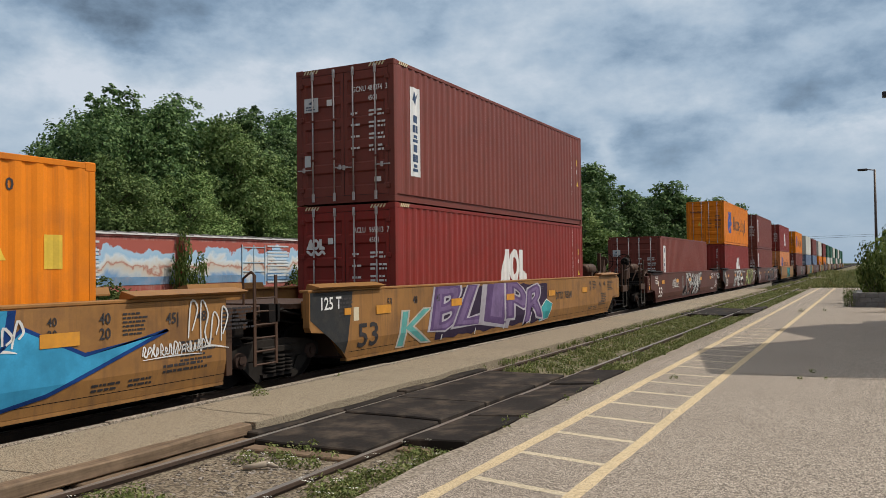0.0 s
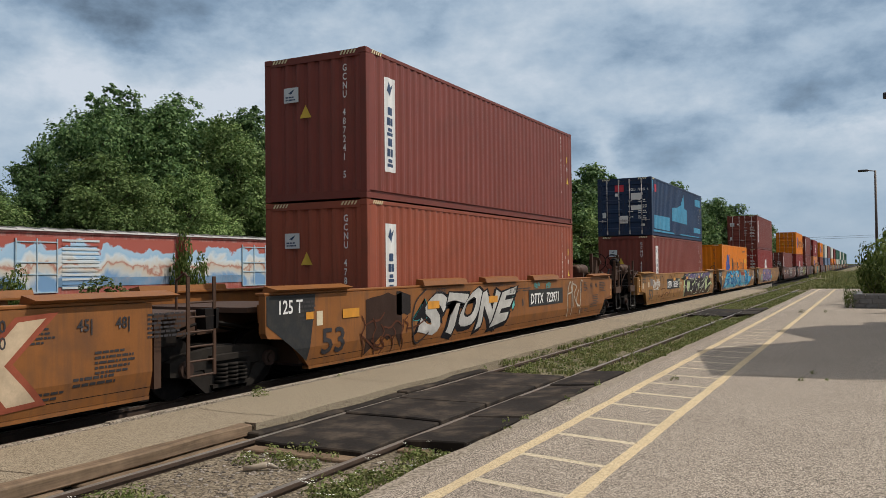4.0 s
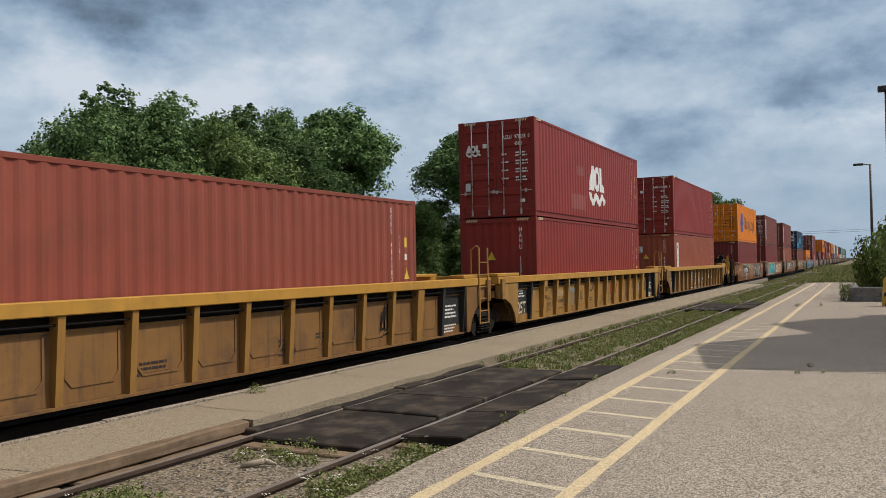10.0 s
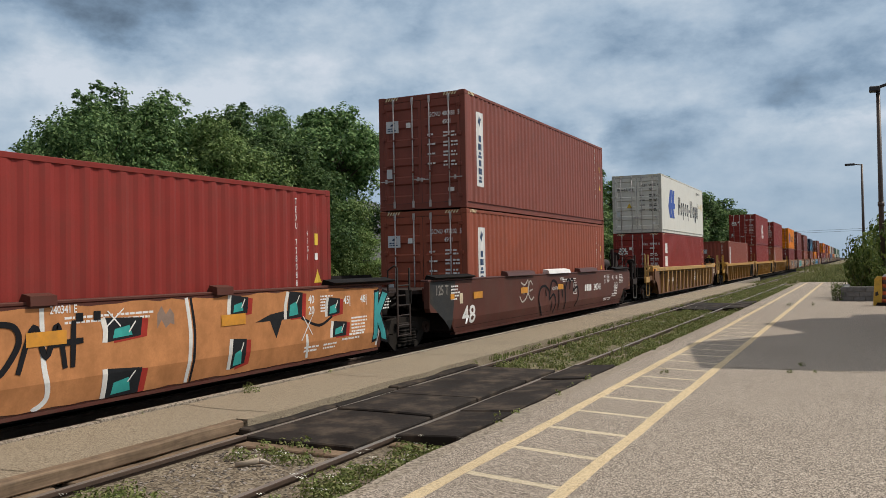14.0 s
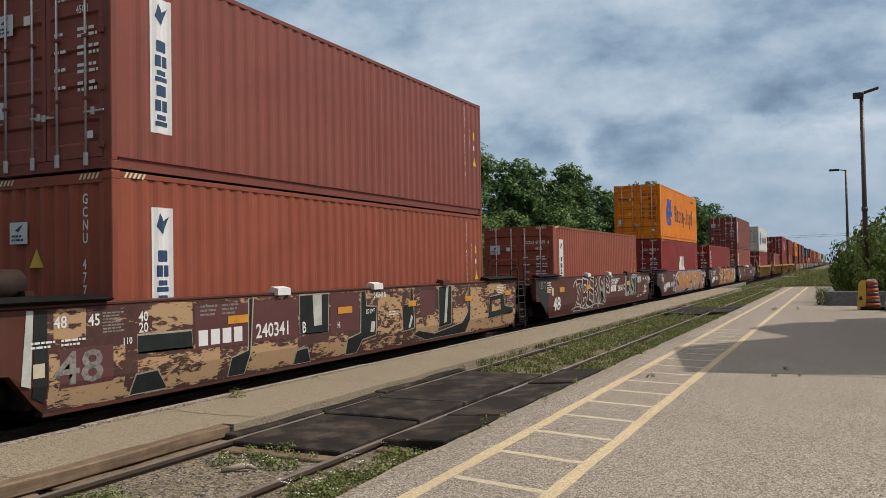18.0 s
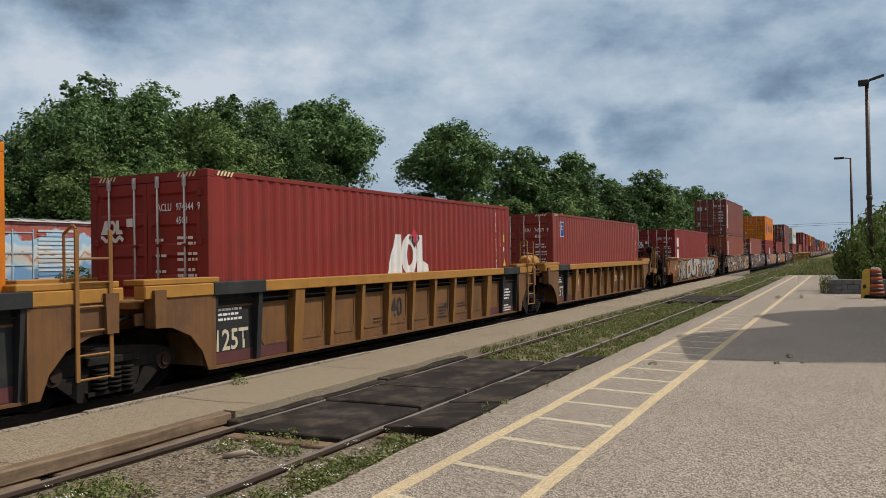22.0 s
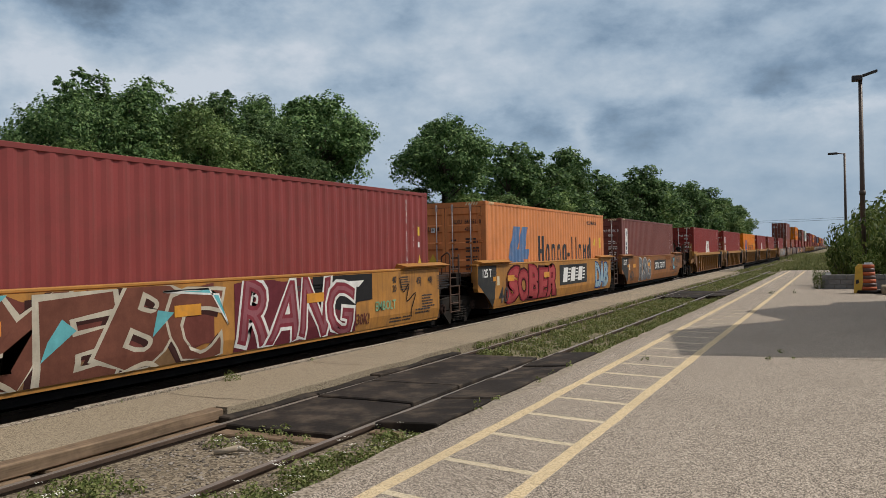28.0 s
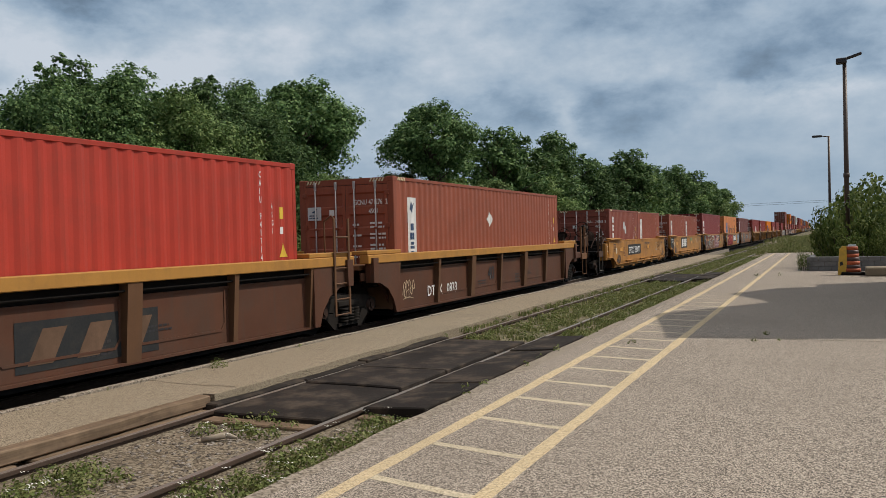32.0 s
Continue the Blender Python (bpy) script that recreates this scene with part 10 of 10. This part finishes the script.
# ---- what stands out of view to the right and casts the shade on the platform ----
SH = 7.0
_k = SH / math.tan(radians(SUN_EL))
_ox, _oy = _k * math.sin(radians(SUN_AZ)), _k * math.cos(radians(SUN_AZ))
roof_line = [(x + _ox, y + _oy) for x, y in ((5.0, 14.0), (0.8, 13.05), (-0.4, 12.75), (-2.1, 12.5), (-2.92, 16.1), (-1.0, 19.1), (-2.1, 21.5), (-1.1, 23.6), (1.6, 24.9), (5.0, 26.0))]
station = thing("station_house", "plain brick station house beside the platform", "building", kind="structure")
part("roof", prism(B(), roof_line, "z", SH - 0.25, SH), M_post, station, "brown roof with pointed eaves")
part("wall", box(B(), 4.6, 4.9, 18.5, 28.0, 0, SH - 0.25), M_stone, station)
part("wall", box(B(), 4.6, 9.9, 18.2, 18.5, 0, SH - 0.25), M_stone, station)
part("wall", box(B(), 4.6, 9.9, 28.0, 28.3, 0, SH - 0.25), M_stone, station)

# ---- far things ----
house = thing("house", "distant house with a grey hipped roof", "house", pose(-66.5, 104, -0.3))
part("wall", box(B(), -5, 5, -5, 5, 0, 7.0), M_stone, house)
part("roof", prism(B(), [(-5.4, 7.0), (5.4, 7.0), (0.4, 11.6), (-0.4, 11.6)], "y", -5.4, 5.4), surface("slate_roof", (0.10, 0.105, 0.12), 0.8, 0, 2.0, 0.2), house)
for x, y, h in ((-200, 250, 13), (200, 330, 14)):
    th = thing("utility_pole", "distant wooden utility pole with cross arm", "utility pole", pose(x, y, -0.3), "far utility poles")
    part("pole", rod(B(), (0, 0, 0), (0, 0, h), 0.2, 8), M_bark, th)
    part("cross_arm", box(B(), -1.3, 1.3, -0.1, 0.1, h - 1.0, h - 0.75), M_bark, th)
    for xx in (-1.1, 0, 1.1):
        part("insulator", rod(B(), (xx, 0, h - 0.75), (xx, 0, h - 0.5), 0.07, 6), M_plate, th)
bm = B()
for z in (9.0, 9.6):
    pipe(bm, [(-200, 250, z + 3), (-40, 285, z), (60, 300, z + 2), (200, 330, z + 4)], 0.035, 4)
tagged(part("overhead_wire", bm, M_dark, None), "thin overhead wires crossing the far line", "cable")

# ---- grass, weeds and flowers ----
def blades(name, spots, label, seed, mat=M_grass, wide=0.012):
    """Tufts of thin bent blades; spots: x0, x1, y0, y1, ground, height, how many."""
    r = np.random.RandomState(seed)
    vs, fs, k = [], [], 0
    for x0, x1, y0, y1, g, h, n in spots:
        m = max(1, n // 24)
        cx, cy = r.uniform(x0, x1, m), r.uniform(y0, y1, m)
        for i in range(n):
            j = i % m
            x, y = cx[j] + r.normal() * (0.02 if n < 60 else 0.075), cy[j] + r.normal() * (0.02 if n < 60 else 0.075)
            hh = h * r.uniform(0.35, 1.15)
            a, b = r.uniform(0, 6.28), r.uniform(0.1, 0.6) * hh
            w = wide * r.uniform(0.6, 1.8)
            dx, dy = math.cos(a), math.sin(a)
            vs += [(x - dy * w, y + dx * w, g), (x + dy * w, y - dx * w, g), (x + dx * b * 0.4 + dy * w * 0.8, y + dy * b * 0.4 - dx * w * 0.8, g + hh * 0.6), (x + dx * b * 0.4 - dy * w * 0.8, y + dy * b * 0.4 + dx * w * 0.8, g + hh * 0.6), (x + dx * b, y + dy * b, g + hh)]
            fs += [(k, k + 1, k + 2, k + 3), (k + 3, k + 2, k + 4)]
            k += 5
    me = bpy.data.meshes.new(name)
    me.from_pydata(vs, [], fs)
    me.materials.append(mat)
    return tagged(new(name, me), label, "grass", kind="stuff")


blades("grass", [(-5.75, -4.55, 13.4, 30.4, -0.265, 0.08, 4200), (-5.75, -4.55, 35.2, 58, -0.265, 0.09, 3500), (-6.22, -5.98, 13.6, 58, -0.2, 0.09, 1800), (-4.3, -3.45, 14.2, 30, -0.26, 0.09, 2600), (-4.3, -3.4, 35, 58, -0.26, 0.1, 2200), (-5.75, -4.55, 58, 110, -0.272, 0.13, 4000), (-4.2, -2.9, 58, 110, -0.1, 0.2, 5000), (-3.4, 6.0, 59, 75, -0.05, 0.25, 8000), (-6.9, -5.95, 60, 110, -0.26, 0.15, 2500), (-3.4, 7.0, 75, 130, -0.05, 0.55, 7000), (-6.9, -2.0, 110, 180, -0.15, 0.5, 4000)], "weedy green grass between the siding rails", 1)
def weed_mat(name, spots, label, seed, leaf=0.016, kind="stuff"):
    """Low leafy weeds in flat clumps; spots: x0, x1, y0, y1, ground, clump radius, how many."""
    r = random.Random(seed)
    clumps = [(r.uniform(x0, x1), r.uniform(y0, y1), g + 0.02, c * r.uniform(0.5, 1.3)) for x0, x1, y0, y1, g, c, n in spots for i in range(n)]
    ob = new(name, leaf_cloud(name, clumps, 7000, leaf, M_weed, seed, 0.8))
    return tagged(ob, label, "weeds", kind=kind)


weed_mat("weeds", [(-5.6, -5.0, 3.2, 4.9, -0.262, 0.12, 46), (-5.6, -4.7, 6.2, 6.9, -0.262, 0.11, 22), (-4.15, -3.45, 4.3, 7.3, -0.25, 0.11, 110), (-4.9, -4.5, 3.0, 4.4, -0.272, 0.08, 8), (-3.9, -3.4, 2.0, 4.3, -0.26, 0.10, 40), (-5.7, -4.6, 13.3, 30, -0.26, 0.12, 230), (-4.25, -3.45, 13.6, 30, -0.25, 0.12, 190), (-6.25, -5.98, 13.2, 30, -0.19, 0.09, 80), (-5.7, -4.6, 35, 58, -0.26, 0.15, 120), (-4.25, -3.45, 35, 58, -0.25, 0.15, 100), (-3.38, -3.26, 7.5, 40, -0.02, 0.045, 40)], "low leafy green weeds in the siding bed", 2)
for i, (x, y, g, s) in enumerate(((-7.46, 8.85, -0.1, 0.11), (-7.5, 10.9, -0.1, 0.03), (-7.45, 7.0, -0.1, 0.03), (-2.46, 11.75, 0, 0.05), (-3.28, 9.5, -0.01, 0.06), (-0.85, 12.35, 0, 0.04), (-0.55, 12.5, 0, 0.03), (-0.75, 13.2, 0, 0.035), (-3.3, 11.0, -0.01, 0.05), (-2.0, 29.8, 0, 0.09), (-1.3, 30.0, 0, 0.08), (-3.4, 8.0, -0.01, 0.04))):
    weed_mat("weed", [(x - s * 0.5, x + s * 0.5, y - s * 0.5, y + s * 0.5, g, s, 2), (x, x, y, y, g + s * 0.6, s * 0.6, 1)], "small green weed rooted in the paving", 20 + i, 0.013, "")


def umbels(spots, seed):
    r = random.Random(seed)
    bm = B()
    for x0, x1, y0, y1, g, h, n in spots:
        for i in range(n):
            x, y, hh = r.uniform(x0, x1), r.uniform(y0, y1), h * r.uniform(0.5, 1.2)
            for j in range(5):
                a = j * 2.4
                d = 0.016 * math.sqrt(j)
                p = (x + d * math.cos(a), y + d * math.sin(a), g + hh + r.uniform(-0.004, 0.004))
                s = r.uniform(0.6, 1.3)
                q = [bm.verts.new((p[0] + s * 0.011 * math.cos(t * 1.2566), p[1] + s * 0.011 * math.sin(t * 1.2566), p[2] + 0.002 * t)) for t in range(5)]
                bm.faces.new(q)
    return tagged(part("wild_flowers", bm, M_flower, None), "small white umbel flowers among the weeds", "flowers", kind="stuff")


umbels([(-5.7, -5.0, 3.2, 4.9, -0.275, 0.12, 18), (-5.65, -4.6, 6.0, 6.85, -0.275, 0.12, 9), (-4.25, -3.45, 4.3, 7.4, -0.26, 0.13, 38), (-5.75, -4.55, 13.4, 30, -0.272, 0.2, 130), (-4.3, -3.45, 14, 30, -0.265, 0.2, 60)], 9)
# stones and a bit of driftwood in the bed
r3 = random.Random(12)
bm = B()
for i in range(1500):
    x, y, s = r3.choice((r3.uniform(-5.75, -4.55), r3.uniform(-5.75, -4.55), r3.uniform(-4.35, -3.4))), r3.uniform(2.5, 7.0), r3.uniform(0.006, 0.026)
    q = bmesh.ops.create_icosphere(bm, subdivisions=1, radius=s)
    for v in q["verts"]:
        v.co = Vector((x, y, -0.27)) + Vector((v.co.x * r3.uniform(0.8, 1.5), v.co.y, v.co.z * 0.6))
tagged(part("gravel", bm, M_ballast, None), "loose grey stones between the rails", "gravel", kind="stuff")
log = thing("driftwood", "short grey broken branch lying between rails", "branch", pose(-5.1, 6.1, -0.245, 0, 0, -55))
part("stick", rod(rod(B(), (0, -0.16, 0.0), (0, 0.06, 0.03), 0.025, 7, 0.032), (0, 0.06, 0.03), (0.03, 0.17, 0.0), 0.032, 7, 0.012), M_driftwood, log)

motions()
